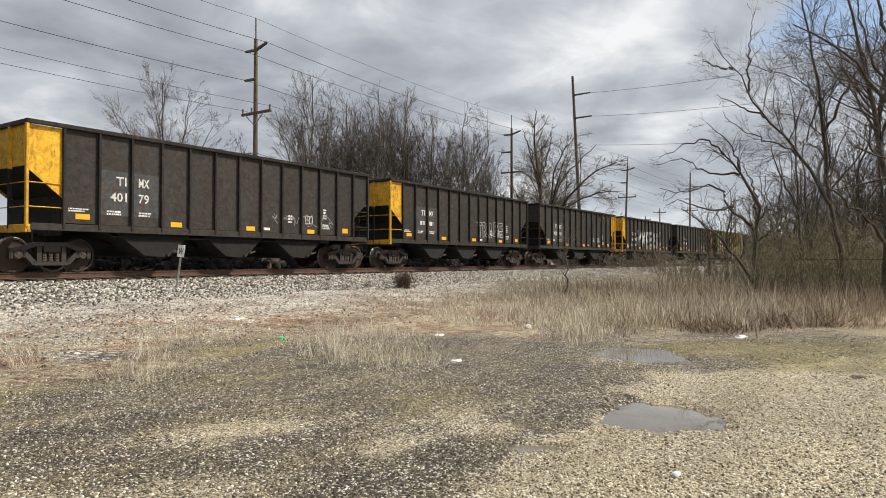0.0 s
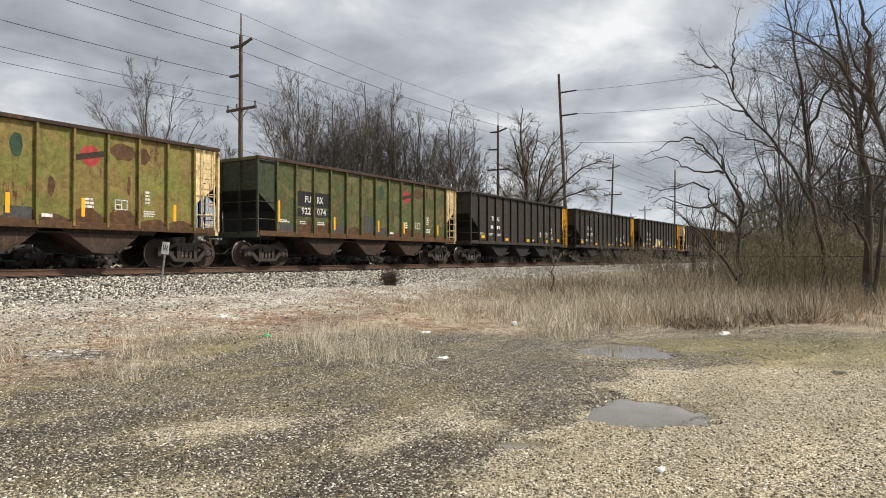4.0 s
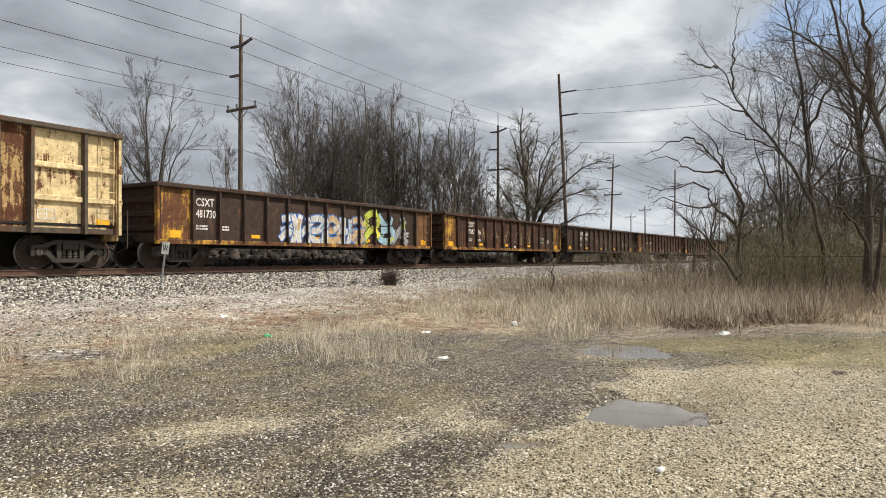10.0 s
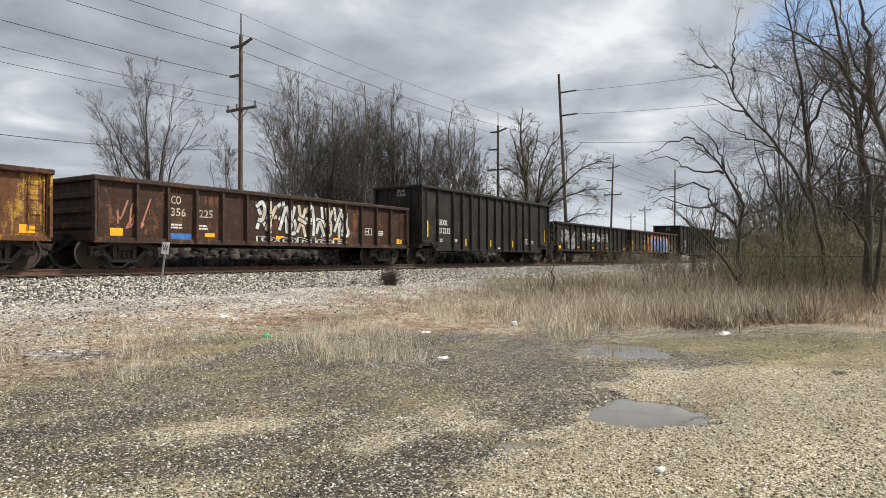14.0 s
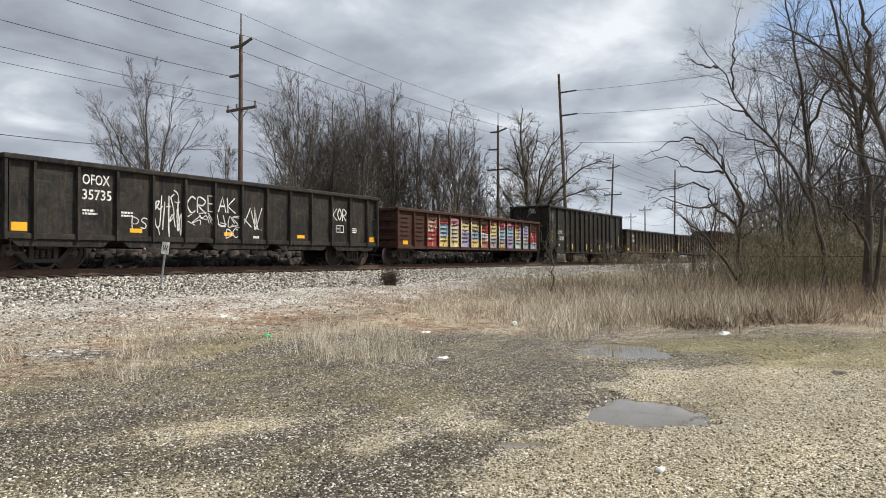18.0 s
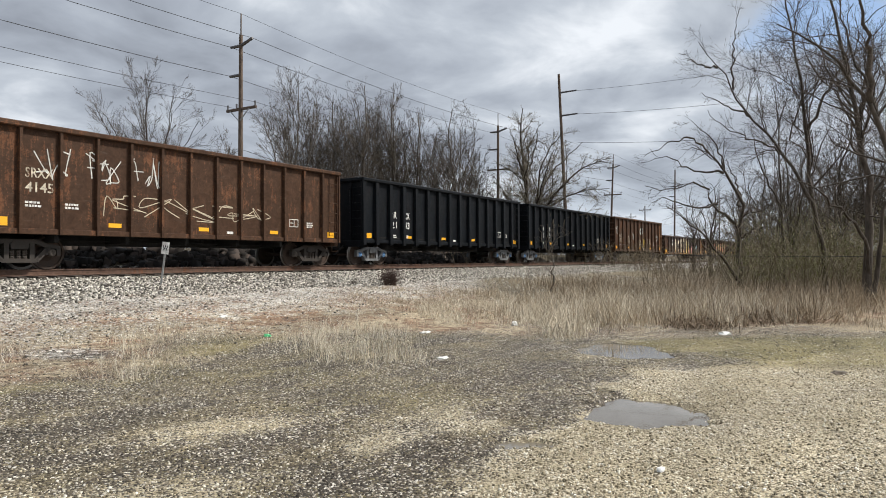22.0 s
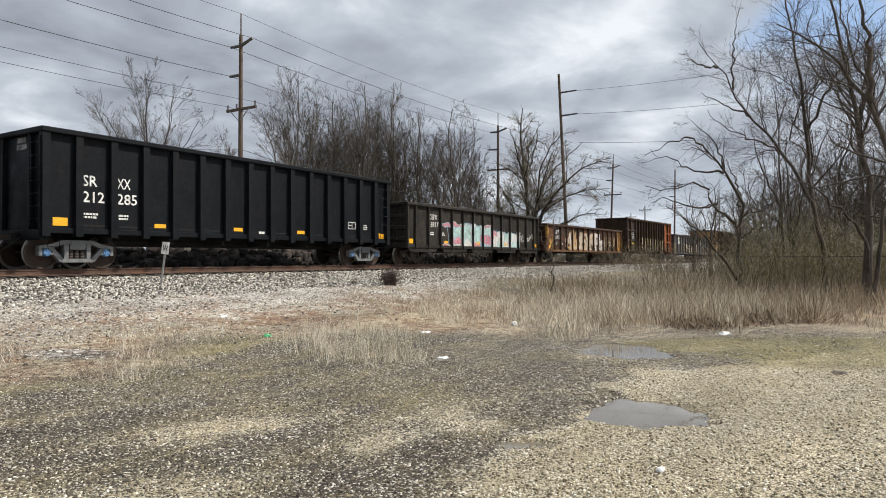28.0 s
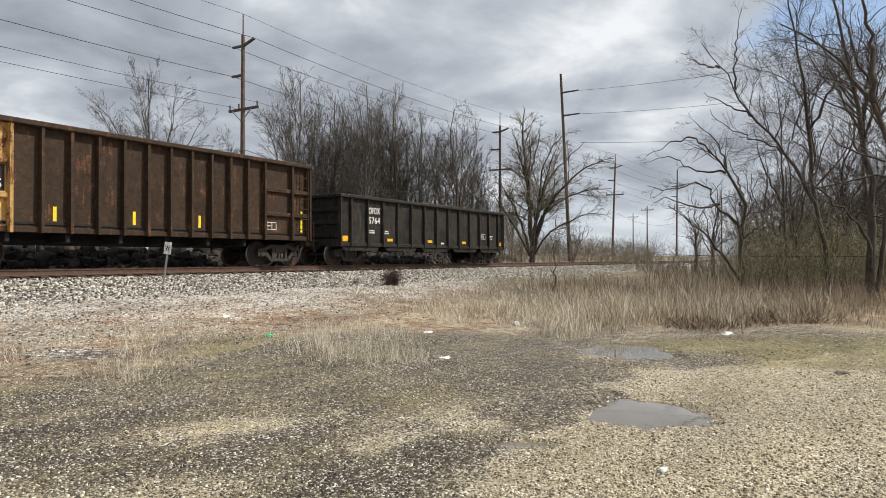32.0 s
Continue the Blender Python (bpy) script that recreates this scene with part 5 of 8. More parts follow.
            for j in range(k):
                z = 1.25 + (top - 1.35) * j / k
                slab("end_rib", (0.13, W - 0.16, 0.2 if k == 3 else 0.24), (xe - sg * 0.09, 0, z), m, car, 0.045)
        else:
            for s in (-1, 1):
                slab("end_post", (0.12, 0.1, top - 1.1), (xe - sg * 0.09, s * 0.78, (top + 1.0) / 2 - 0.05), m, car, 0.01)
        coupler(car, xe, sg, 0.68)
        stirrup(car, xe - sg * 0.35, -yo + 0.05, bot, m)
        if tall:
            ladder(car, xe, -yo + 0.12, 1.35, top - 0.35, 0.5, "y", m)
    if side_ladder:
        for x in (-B / 2 + 0.14, B / 2 - 0.62):
            ladder(car, x, -yo + 0.08, bot + 0.45, top - 0.35, 0.42, "x", body, 0.38)
    else:
        ladder(car, B / 2 - 0.62, -yo + 0.1, bot + 0.4, top - 0.3, 0.4, "x", rear, 0.42, False)
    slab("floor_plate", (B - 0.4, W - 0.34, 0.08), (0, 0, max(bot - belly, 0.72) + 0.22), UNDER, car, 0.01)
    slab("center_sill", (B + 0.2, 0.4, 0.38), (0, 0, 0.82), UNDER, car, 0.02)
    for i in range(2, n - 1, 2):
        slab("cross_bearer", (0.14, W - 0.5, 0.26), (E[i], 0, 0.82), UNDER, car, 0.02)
    for s in (-1, 1):
        truck(car, s * (B / 2 - 1.3), steel, cap)
    brake_gear(car, B)
    if scallop and top < 3.3:
        # deep side skirt in pieces, with cut-outs between them
        for k in range(5):
            c, hw = x0 + B * (k + 0.5) / 5, B / 10 - 0.42
            for s in (-1, 1):
                place("side_skirt", keep(("side_skirt", round(hw, 2), s), lambda: prism([(-hw - 0.3, 0), (-hw, -0.26), (hw, -0.26), (hw + 0.3, 0)], -0.02, 0.02), body), car, (c, s * yi, bot + 0.02))
    lowm = bot - belly
    info = {"y": -yi, "zlo": lowm + 0.12, "zhi": top - 0.14, "steps": [(e - post_w / 2 + 0.015, e + post_w / 2 - 0.015, -yo + 0.003) for e in E[1:-1]], "x0": x0, "bay": bay, "E": E, "B": B, "bot": lowm, "top": top, "n": n}
    yt = -yi - 0.004
    if bars_v:
        for i, m in ((0.45, n), (3.5, 0), (6.5, 0), (9.5, 0), (n - 0.4, n)):
            tallbar = 0.85 if m else 0.42
            slab("reflector", (0.1, 0.006, tallbar), (bay_at(E, i), yt, lowm + 0.3 + belly * (1 if m else 0) + tallbar / 2), refl, car, 0.001)
    else:
        for i in (0, 3, 6, 9, n - 1):
            big = i in (0, n - 1)
            slab("reflector", (0.42, 0.006, 0.24 if big else 0.13), (bay_at(E, i + 0.55), yt, lowm + 0.3 + (belly if big else 0)), refl, car, 0.001)
    return car, info


def gon_marks(car, info, letters, number, at=1.6, z=None, size=0.27, mat=None, seed=0, plate=None, fine=True):
    """Reporting letters over the number, with fine print below."""
    mat = mat or WHITE
    y = info["y"] - 0.008
    z = z if z is not None else info["bot"] + (info["top"] - info["bot"]) * 0.66
    E, b0 = info["E"], math.floor(at)
    x = E[b0] + 0.16
    rows = ((letters, z), (number, z - size * 1.5))
    for row, zz in rows:
        for j, txt in enumerate(row):
            if not txt:
                bars(car, (E[b0 + j] + 0.16), zz, 0.7, size * 0.8, 1, mat, y, seed + 3 + j)
                continue
            wd = min(size * 0.74 * len(txt), (E[b0 + j + 1] - E[b0 + j]) * 0.78)
            if plate:
                slab("number_plate", (wd + 0.16, 0.006, size * 1.4), ((E[b0 + j] + 0.16) + wd / 2, info["y"] - 0.002, zz + size * 0.5), plate, car, 0.001)
            word(car, txt, (E[b0 + j] + 0.16), zz, size, mat, y, width=wd * 0.95)
    if fine:
        bars(car, x, z - size * 2.7, 0.5, 0.06, 2, WHITE, y, seed)
        bars(car, E[b0 + 1] + 0.16, z - size * 2.7, 0.4, 0.06, 2, WHITE, y, seed + 1)
    bars(car, bay_at(E, info["n"] - 1.8), info["bot"] + 0.72, 0.4, 0.05, 3, WHITE, y, seed + 2)
    box_frame(car, bay_at(E, info["n"] - 2.7), info["bot"] + 0.55, 0.5, 0.32, y)
    slab("inspection_plate", (0.28, 0.006, 0.09), (bay_at(E, 7.6), info["y"] - 0.003, info["bot"] + 0.22), WHITE, car, 0.001)


def end_marks(car, info, a, b):
    """Letters and number high on the front end."""
    x = info["x0"] + 0.14
    for txt, dz in ((a, 0.32), (b, 0.52)):
        vs, fs = glyphs(txt, 0.01)
        k = 0.14 / 0.7
        w = max(v[0] for v in vs) * k
        me = mesh_of("lettering", [(0, w / 2 - v[0] * k, v[1] * k) for v in vs], fs, WHITE)
        place("lettering", me, car, (x, -0.15, info["top"] - dz))

# ---------------------------------------------------------------- the train, in running order
TRAIN = []        # car, distance of its middle along the track at the start


def hop(L, scheme, front, rear, marks, label, **k):
    car, info = hopper(L, scheme, front, rear, marks, label, int(L), **k)
    TRAIN.append((car, L + 7.215))
    return car, info


def gon(L, R, kind, scheme, label, **k):
    car, info = gondola(L, R, kind, scheme, label, **k)
    TRAIN.append((car, (L + R) / 2))
    return car, info


LOW = dict(top=2.74, bot=0.76, bays=[1.28] + [1.0] * 12 + [1.28])
OFX = dict(top=2.96, bot=0.80, bays=[1.3, 1.15] + [1.0] * 10 + [1.1, 1.2])
DECK = dict(top=3.07, bot=0.82, bays=[0.66] + [1.0] * 12 + [0.66], scallop=0.12)
TALL = dict(top=4.06, bot=1.08, belly=0.44, bays=[1.65, 1.55] + [1.0] * 10 + [1.55, 1.65], tall=True, end_ribs=False, side_ladder=True, refl=BRIGHT, bars_v=True, post_w=0.13)
NEWB = dict(top=3.95, bot=1.0, n=15, tall=True, end_ribs=False, post_w=0.26, post_d=0.17, scallop=0.2, steel=TRUCK_GREY, cap=CAP_BLUE)
MWX = dict(top=4.05, bot=1.0, bays=[1.3, 1.75] + [1.0] * 11 + [1.75, 1.3], post_w=0.13, post_d=0.2, scallop=0.12, tiers=True, end_bays=2)
OLD = dict(top=3.98, bot=0.95, n=13, post_w=0.12, scallop=0.1)


def build_train():
    hop(-5.21, "grey", "grey", "grey", (("", ""), ("", "")), "dark grey open hopper car ahead of the rest")
    c, i = hop(10.97, "grey", "yellow", "grey", (("TI", "MX"), ("401", "79")), "dark grey open hopper car with a yellow front end", splits="grey")
    scrawl(c, i, 1.6, 4.9, 1.6, 2.1, "grey", 3, 9)
    c, i = hop(26.97, "grey", "yellow", "grey", (("TI", "MX"), ("", "")), "dark grey hopper car with yellow front end and white tag", splits="grey")
    outlined(c, i, "TRIBE", 0.9, 4.0, 1.65, 2.5, "white", 4, 0.025)
    hop(43.12, "grey", "grey", "yellow", (("TI", "MX"), ("400", "96")), "dark grey open hopper car with a yellow rear end", splits="grey")
    c, i = hop(59.29, "grey", "yellow", "grey", (("TI", "MX"), ("40", "050")), "dark grey hopper car with large white graffiti", splits="black")
    graffiti(c, i, -3.2, 2.6, 1.45, 3.0, ["white", "grey"], "black", "", 6, 0, 0.6, rim=0.12)
    scrawl(c, i, 2.9, 3.6, 2.6, 3.2, "white", 8, 3)
    hop(75.75, "grey", "grey", "yellow", (("TI", "MX"), ("40", "140")), "dark grey open hopper car with a yellow rear end", splits="black")
    c, i = hop(91.91, "green", "greendk", "cream", (("FU", "RX"), ("922", "294")), "faded olive green hopper car with rust runs and black patches", splits="black")
    green_marks(c, i)
    c, i = hop(108.09, "green2", "greendk", "cream", (("FU", "RX"), ("922", "074")), "leaf green hopper car with a cream rear end", splits="black")
    green_marks(c, i)
    hop(124.21, "grey", "grey", "yellow", (("TI", "MX"), ("", "")), "dark grey open hopper car with a yellow rear end")
    hop(140.34, "grey", "grey", "yellow", (("TI", "MX"), ("40", "127")), "dark grey open hopper car with a yellow rear end")
    c, i = hop(156.48, "grey", "grey", "yellow", (("TI", "MX"), ("40", "182")), "dark grey hopper car with a small white and amber tag")
    graffiti(c, i, -2.0, 0.1, 1.4, 2.2, ["white", "yellow"], "white", "", 12)
    c, i = hop(172.6, "greybrown", "cream", "grey", (("TI", "MX"), ("40", "116")), "browned grey hopper car with a cream front end")
    scrawl(c, i, 1.2, 2.6, 1.4, 1.9, "white", 13, 5)
    c, i = hop(188.81, "grey", "yellow", "grey", (("TI", "MX"), ("40", "203")), "dark grey open hopper car with a bright yellow front end")
    scrawl(c, i, -2.9, -2.1, 1.5, 2.3, "grey", 14, 6)
    c, i = hop(204.97, "green", "cream", "greendk", (("FU", "RX"), ("922", "240")), "faded olive green hopper car with a cream front end")
    green_marks(c, i)
    c, i = gon(221.05, 235.76, "mw", "rustan", "rust-eaten tan high-sided gondola with brown ribs", posts="ribbrown", ends=("sage", "cream"), rim="ribbrown", **MWX)
    mw_marks(c, i, "MWCX", "101108")
    c, i = gon(236.96, 253.17, "low", "browndk", "brown gondola with bright graffiti and a yellow sill", lower="yelrust", ends=("yelrust", "rust2"), **LOW)
    gon_marks(c, i, ("CSXT",), ("481730",), 1.75, seed=20)
    graffiti(c, i, -2.6, 2.6, 0.85, 2.05, ["white", "sky", "white", "tan"], "blue", "", 21)
    graffiti(c, i, 2.6, 5.9, 0.9, 2.35, ["lime", "grey", "yellow", "sky"], "black", "", 22)
    c, i = gon(254.51, 270.50, "low", "brown", "rusty brown gondola with flaking yellow ends and sill", lower="yelrust", ends=("yelrust", "yelrust"), **LOW)
    gon_marks(c, i, ("CSXT",), ("7087", "86"), 2.1, seed=23)
    for k in range(5):
        scrawl(c, i, -4.0 + 1.55 * k, -3.1 + 1.55 * k, 1.05, 2.1, "tan", 24 + k, 3)
    c, i = gon(271.8, 287.9, "low", "browndk", "dark brown gondola with white stencilled letters", **LOW)
    gon_marks(c, i, ("CSXT", "RAIL"), ("707", "290"), 2.0, seed=30)
    scrawl(c, i, -4, 4.5, 1.2, 2.1, "salmon", 31, 12, 0.018)
    c, i = gon(289.27, 305.28, "low", "brown", "brown gondola with a rust-eaten yellow front corner", ends=("yelrust", None), **LOW)
    gon_marks(c, i, ("CS", "XT"), ("", ""), 2.0, mat=CREAMY, seed=33)
    c, i = gon(306.52, 322.76, "low", "brownred", "red-brown gondola with stencilled letters on a black patch", lower="yelrust", ends=(None, "yelrust"), **LOW)
    gon_marks(c, i, ("CSXT",), ("708", "073"), 2.1, seed=36, plate=BLACKP)
    c, i = gon(323.94, 340.11, "low", "brown", "red-brown gondola with large white hand graffiti", posts="browndk", **LOW)
    gon_marks(c, i, ("CO",), ("356", "225"), 2.1, mat=CREAMY, seed=40)
    scrawl(c, i, -7.3, -6.2, 1.15, 2.2, "salmon", 44, 3, 0.07)
    slab("paint_patch", (0.8, 0.006, 0.2), (bay_at(i["E"], 2.5), i["y"] - 0.002, 0.98), FLAT["blue"], c, 0.001)
    for k in range(5):
        graffiti(c, i, -1.7 + 1.08 * k, -0.75 + 1.08 * k, 1.12, 2.5, ["white", "white", "cream"], "black", "", 41 + k, 0, 1.2)
    graffiti(c, i, -1.7, 3.7, 0.82, 1.10, ["black"], "white", "DONOR", 42)
    c, i = gon(341.32, 357.61, "tall", "dark", "tall smoke-black gondola with yellow reflector bars", **TALL)
    gon_marks(c, i, ("SRXX",), ("212212",), 1.3, z=2.05, size=0.3, seed=45)
    end_marks(c, i, "SRXX", "212212")
    c, i = gon(358.95, 374.95, "low", "dark", "black gondola with white graffiti", **OFX)
    graffiti(c, i, -6.9, -4.4, 0.9, 2.4, ["white", "grey"], "black", "", 47)
    graffiti(c, i, -3.2, 3.0, 1.6, 2.3, ["white", "grey"], "black", "", 48)
    c, i = gon(376.3, 392.23, "low", "drab", "drab grey gondola with blue and orange graffiti", rim="brown", refl=BRIGHT, bars_v=True, **OFX)
    gon_marks(c, i, ("OF", "OX"), ("31", "929"), 3.55, seed=50)
    graffiti(c, i, -2.4, 4.5, 0.85, 2.5, ["orange", "red", "orange"], "orange", "", 51, 4, 1.0, rim=0.05)
    graffiti(c, i, -1.9, 4.2, 0.95, 2.3, ["blue", "blue", "sky"], "white", "", 52, 0, 1.8, over=0.026, rim=0.07)
    c, i = gon(393.54, 409.68, "tall", "dark", "tall smoke-black gondola with faded panels", **TALL)
    gon_marks(c, i, ("SRXX",), ("212188",), 1.3, z=2.05, size=0.3, seed=53)
    end_marks(c, i, "SRXX", "212188")
    c, i = gon(410.80, 427.02, "low", "dark", "black gondola with thin white graffiti", **DECK)
    gon_marks(c, i, ("OFOX",), ("35735",), 2.1, z=2.45, size=0.3, seed=55)
    E = i["E"]
    scrawl(c, i, E[4] + 0.1, E[5] - 0.1, 0.95, 2.6, "white", 56, 7, 0.05)
    handwritten(c, i, "CREAK", E[5] + 0.05, E[6] + 1.0, 1.85, 2.4, "white", 57, 0.05)
    scrawl(c, i, E[5] + 0.1, E[7] - 0.1, 1.35, 1.85, "white", 58, 8, 0.04)
    handwritten(c, i, "DC", E[6] + 0.5, E[7] - 0.1, 0.98, 1.3, "white", 59, 0.035)
    scrawl(c, i, E[7] + 0.1, E[8] - 0.2, 1.1, 2.2, "white", 59, 3, 0.05)
    handwritten(c, i, "PS", E[3] + 0.5, E[4] - 0.15, 1.2, 1.55, "white", 60, 0.035)
    handwritten(c, i, "KOR", E[11] + 0.12, E[12] - 0.15, 1.9, 2.4, "white", 61, 0.05)
    c, i = gon(428.56, 445.2, "low", "brownred", "red-brown gondola covered in bright graffiti letters", **LOW)
    gon_marks(c, i, ("AEX",), ("",), 2.0, mat=CREAMY, seed=60)
    fields(c, i, 0.86, [(2.0, 3.0, [(1.9, "red"), (2.35, "salmon")]), (3.0, 4.1, [(1.45, "lemon"), (2.1, "sky"), (2.4, "red")]), (4.1, 5.0, [(1.4, "lemon"), (2.2, "cream"), (2.45, "pink")]),
                        (5.0, 6.0, [(1.7, "lilac"), (2.3, "lemon")]), (6.0, 7.05, [(1.4, "lemon"), (1.8, "sky"), (2.3, "lemon")]), (7.05, 8.0, [(1.45, "salmon"), (1.85, "white"), (2.2, "red")]),
                        (8.0, 9.0, [(1.5, "grey"), (2.3, "lemon"), (2.45, "red")]), (9.0, 9.9, [(1.4, "grey"), (2.2, "sky"), (2.5, "red")]), (9.9, 10.9, [(1.6, "lilac"), (2.1, "sky"), (2.4, "pink")]),
                        (10.9, 11.7, [(1.3, "mint"), (2.2, "lemon"), (2.4, "red")]), (11.7, 12.9, [(1.6, "grey"), (2.1, "lilac"), (2.35, "sky")]), (12.9, 13.8, [(1.2, "sky"), (2.1, "red")])], "black", 61)
    for k in range(i["n"]):
        for j in range(6):
            slab("side_rib", (i["bay"] * 0.55, 0.03, 0.05), ((i["E"][k] + i["E"][k + 1]) / 2, i["y"] - 0.05, 1.2 + j * 0.22), P["brownred"], c, 0.01)
    c, i = gon(446.85, 462.94, "tall", "dark", "tall smoke-black gondola with chalky stains", **TALL)
    gon_marks(c, i, ("SRXX",), ("212232",), 1.3, z=2.05, size=0.3, seed=65)
    end_marks(c, i, "SRXX", "212232")
    scrawl(c, i, -7.6, -7.0, 2.9, 3.6, "grey", 66, 5)
    c, i = gon(464.19, 480.6, "low", "drab", "drab brown gondola with a thin white tag", **OFX)
    gon_marks(c, i, ("OFOX",), ("32263",), 1.25, seed=68)
    scrawl(c, i, 4.2, 4.7, 1.0, 1.9, "white", 69, 3)
    c, i = gon(481.85, 497.98, "low", "drab", "drab grey gondola with a pale worn tag", rim="browndk", refl=BRIGHT, bars_v=True, **OFX)
    gon_marks(c, i, ("OF", "OX"), ("31", "656"), 3.4, seed=70)
    scrawl(c, i, 0.3, 4.6, 0.95, 2.1, "grey", 71, 8, 0.09)
    c, i = gon(499.74, 513.9, "old", "rust", "rusted brown high gondola with chalk drawings", **OLD)
    gon_marks(c, i, ("SRXX",), ("4145",), 1.2, z=2.5, mat=CREAMY, seed=73)
    for k in range(3):
        scrawl(c, i, -5.6 + 1.5 * k, -4.6 + 1.5 * k, 2.5, 3.5, "white", 74 + k, 3, 0.04)
    scrawl(c, i, -4.2, 3.2, 1.5, 2.2, "cream", 78, 8, 0.035)
    c, i = gon(515.48, 531.7, "new", "black", "clean black high gondola with broad ribs", **NEWB)
    gon_marks(c, i, ("SR", "XX"), ("21", "43"), 2.2, z=2.2, size=0.32, seed=80)
    c, i = gon(533.1, 549.24, "new", "black", "clean black high gondola with broad ribs", **NEWB)
    gon_marks(c, i, ("SR", "XX"), ("21", "35"), 2.2, z=2.2, size=0.32, seed=81)
    c, i = gon(550.64, 565.13, "old", "rust", "rusted brown high gondola with cream graffiti tags", ends=(None, "rust2"), **OLD)
    gon_marks(c, i, ("SRXX",), ("4332",), 1.6, z=2.2, mat=CREAMY, seed=83)
    for k, (x, z, col) in enumerate(((-6.9, 2.5, "white"), (-2.2, 2.0, "white"), (-0.5, 1.4, "cream"), (0.9, 1.4, "yellow"), (2.6, 1.5, "cream"), (5.2, 1.9, "white"), (-3.4, 1.6, "cream"))):
        scrawl(c, i, x, x + 0.9, z, z + 0.75, col, 84 + k, 4, 0.045)
    graffiti(c, i, 0.1, 0.75, 2.55, 3.2, ["mint"], "white", "O", 95)
    c, i = gon(566.36, 582.83, "low", "browndk", "dark brown gondola with tall cream graffiti letters", lower="yelrust", ends=("brown", "yelrust"), **LOW)
    gon_marks(c, i, ("CSXT",), ("709", "070"), 2.15, seed=97, plate=BLACKP)
    graffiti(c, i, i["E"][3] + 0.1, i["E"][7] + 0.6, 0.82, 2.55, ["cream", "cream"], "black", "ACET", 98, 0, 2.3)
    fields(c, i, 0.9, [(7.65, 8.2, [(1.5, "yellow"), (2.35, "lemon")]), (8.2, 9.3, [(1.3, "pink"), (1.8, "black"), (2.3, "grey")]), (9.3, 9.6, [(2.3, "lemon")]), (9.6, 10.6, [(1.7, "pink"), (2.25, "cream")]), (10.6, 11.0, [(2.2, "lime")]), (11.0, 11.9, [(1.3, "grey"), (1.9, "sky"), (2.2, "grey")])], "black", 99)
    c, i = gon(583.88, 600.04, "low", "brown", "rusty brown gondola with burnt orange graffiti", posts="browndk", **LOW)
    gon_marks(c, i, ("BO",), ("357", "474"), 2.3, mat=CREAMY, seed=101)
    graffiti(c, i, -2.8, 0.6, 0.95, 2.1, ["tan", "salmon"], "orange", "", 102)
    graffiti(c, i, 0.9, 4.3, 0.85, 2.3, ["cream", "tan", "salmon"], "orange", "", 103)
    c, i = gon(601.3, 617.31, "low", "browndk", "dark brown gondola with a long band of mixed graffiti", ends=("yelrust", None), **LOW)
    graffiti(c, i, -5.2, 6.0, 0.95, 2.35, ["mint", "grey", "cream", "salmon"], "lime", "", 105)
    c, i = gon(618.75, 634.9, "low", "drab", "drab brown gondola with red and purple graffiti", rim="rust", refl=BRIGHT, bars_v=True, **OFX)
    graffiti(c, i, -2.5, 3.1, 0.95, 2.25, ["purple", "red", "purple"], "white", "DR SORI", 107, 1, 2.0)
    scrawl(c, i, 3.7, 4.5, 1.3, 2.3, "white", 108, 4, 0.03)
    c, i = gon(636.27, 652.40, "new", "black", "clean black high gondola with grey lettering and broad ribs", **NEWB)
    gon_marks(c, i, ("SR", "XX"), ("212", "285"), 1.8, z=2.4, size=0.32, seed=110)
    end_marks(c, i, "SRXX", "212285")
    c, i = gon(653.9, 669.61, "low", "dark", "black gondola with pale blue and pink graffiti", **DECK)
    gon_marks(c, i, ("CEFX",), ("15817",), 2.1, seed=112)
    fields(c, i, 0.84, [(3.1, 4.0, [(1.0, "pink"), (2.0, "mint"), (2.15, "pink")]), (4.0, 4.9, [(1.1, "mint"), (1.35, "pink"), (2.1, "mint"), (2.25, "pink")]), (4.9, 5.9, [(1.2, "white"), (2.1, "mint"), (2.2, "pink")]), (5.9, 6.8, [(1.2, "pink"), (2.05, "mint"), (2.2, "white")]),
                        (6.8, 7.9, [(1.1, "sky"), (1.5, "pink"), (2.1, "mint"), (2.2, "pink")]), (7.9, 8.6, [(1.5, "white"), (2.0, "pink")]), (8.6, 9.4, [(1.2, "mint"), (2.0, "white")]), (9.4, 10.3, [(1.3, "white"), (1.9, "mint")]), (10.3, 11.0, [(1.4, "mint"), (1.8, "white")])], "sky", 113, 0.035)
    scrawl(c, i, i["E"][11] + 0.1, i["E"][12] - 0.2, 1.1, 2.0, "grey", 114, 3, 0.04)
    scrawl(c, i, i["E"][12] + 0.2, i["E"][13] - 0.1, 1.4, 1.9, "white", 115, 4, 0.04)
    c, i = gon(671.0, 687.38, "low", "brown", "brown gondola with red and cream graffiti and yellow corners", lower="rust2", ends=("yelrust", "yelrust"), **LOW)
    gon_marks(c, i, ("CSXT",), ("482051",), 1.7, seed=116, plate=BLACKP)
    graffiti(c, i, -4.6, 3.6, 0.85, 2.3, ["cream", "white", "tan", "cream"], "salmon", "", 117, 0, 0.4, rim=0.06)
    for k in range(4):
        scrawl(c, i, 3.9 + 1.0 * k, 4.6 + 1.0 * k, 1.2, 2.2, "tan", 118 + k, 4)
    c, i = gon(688.95, 703.58, "mw", "cocoa", "dark brown high gondola with an orange rear end", ends=("browndk", "orange"), **MWX)
    mw_marks(c, i, "MWCX", "101073")
    graffiti(c, i, -3.0, 4.0, 1.1, 2.3, ["cream", "white", "lemon"], "black", "", 125)
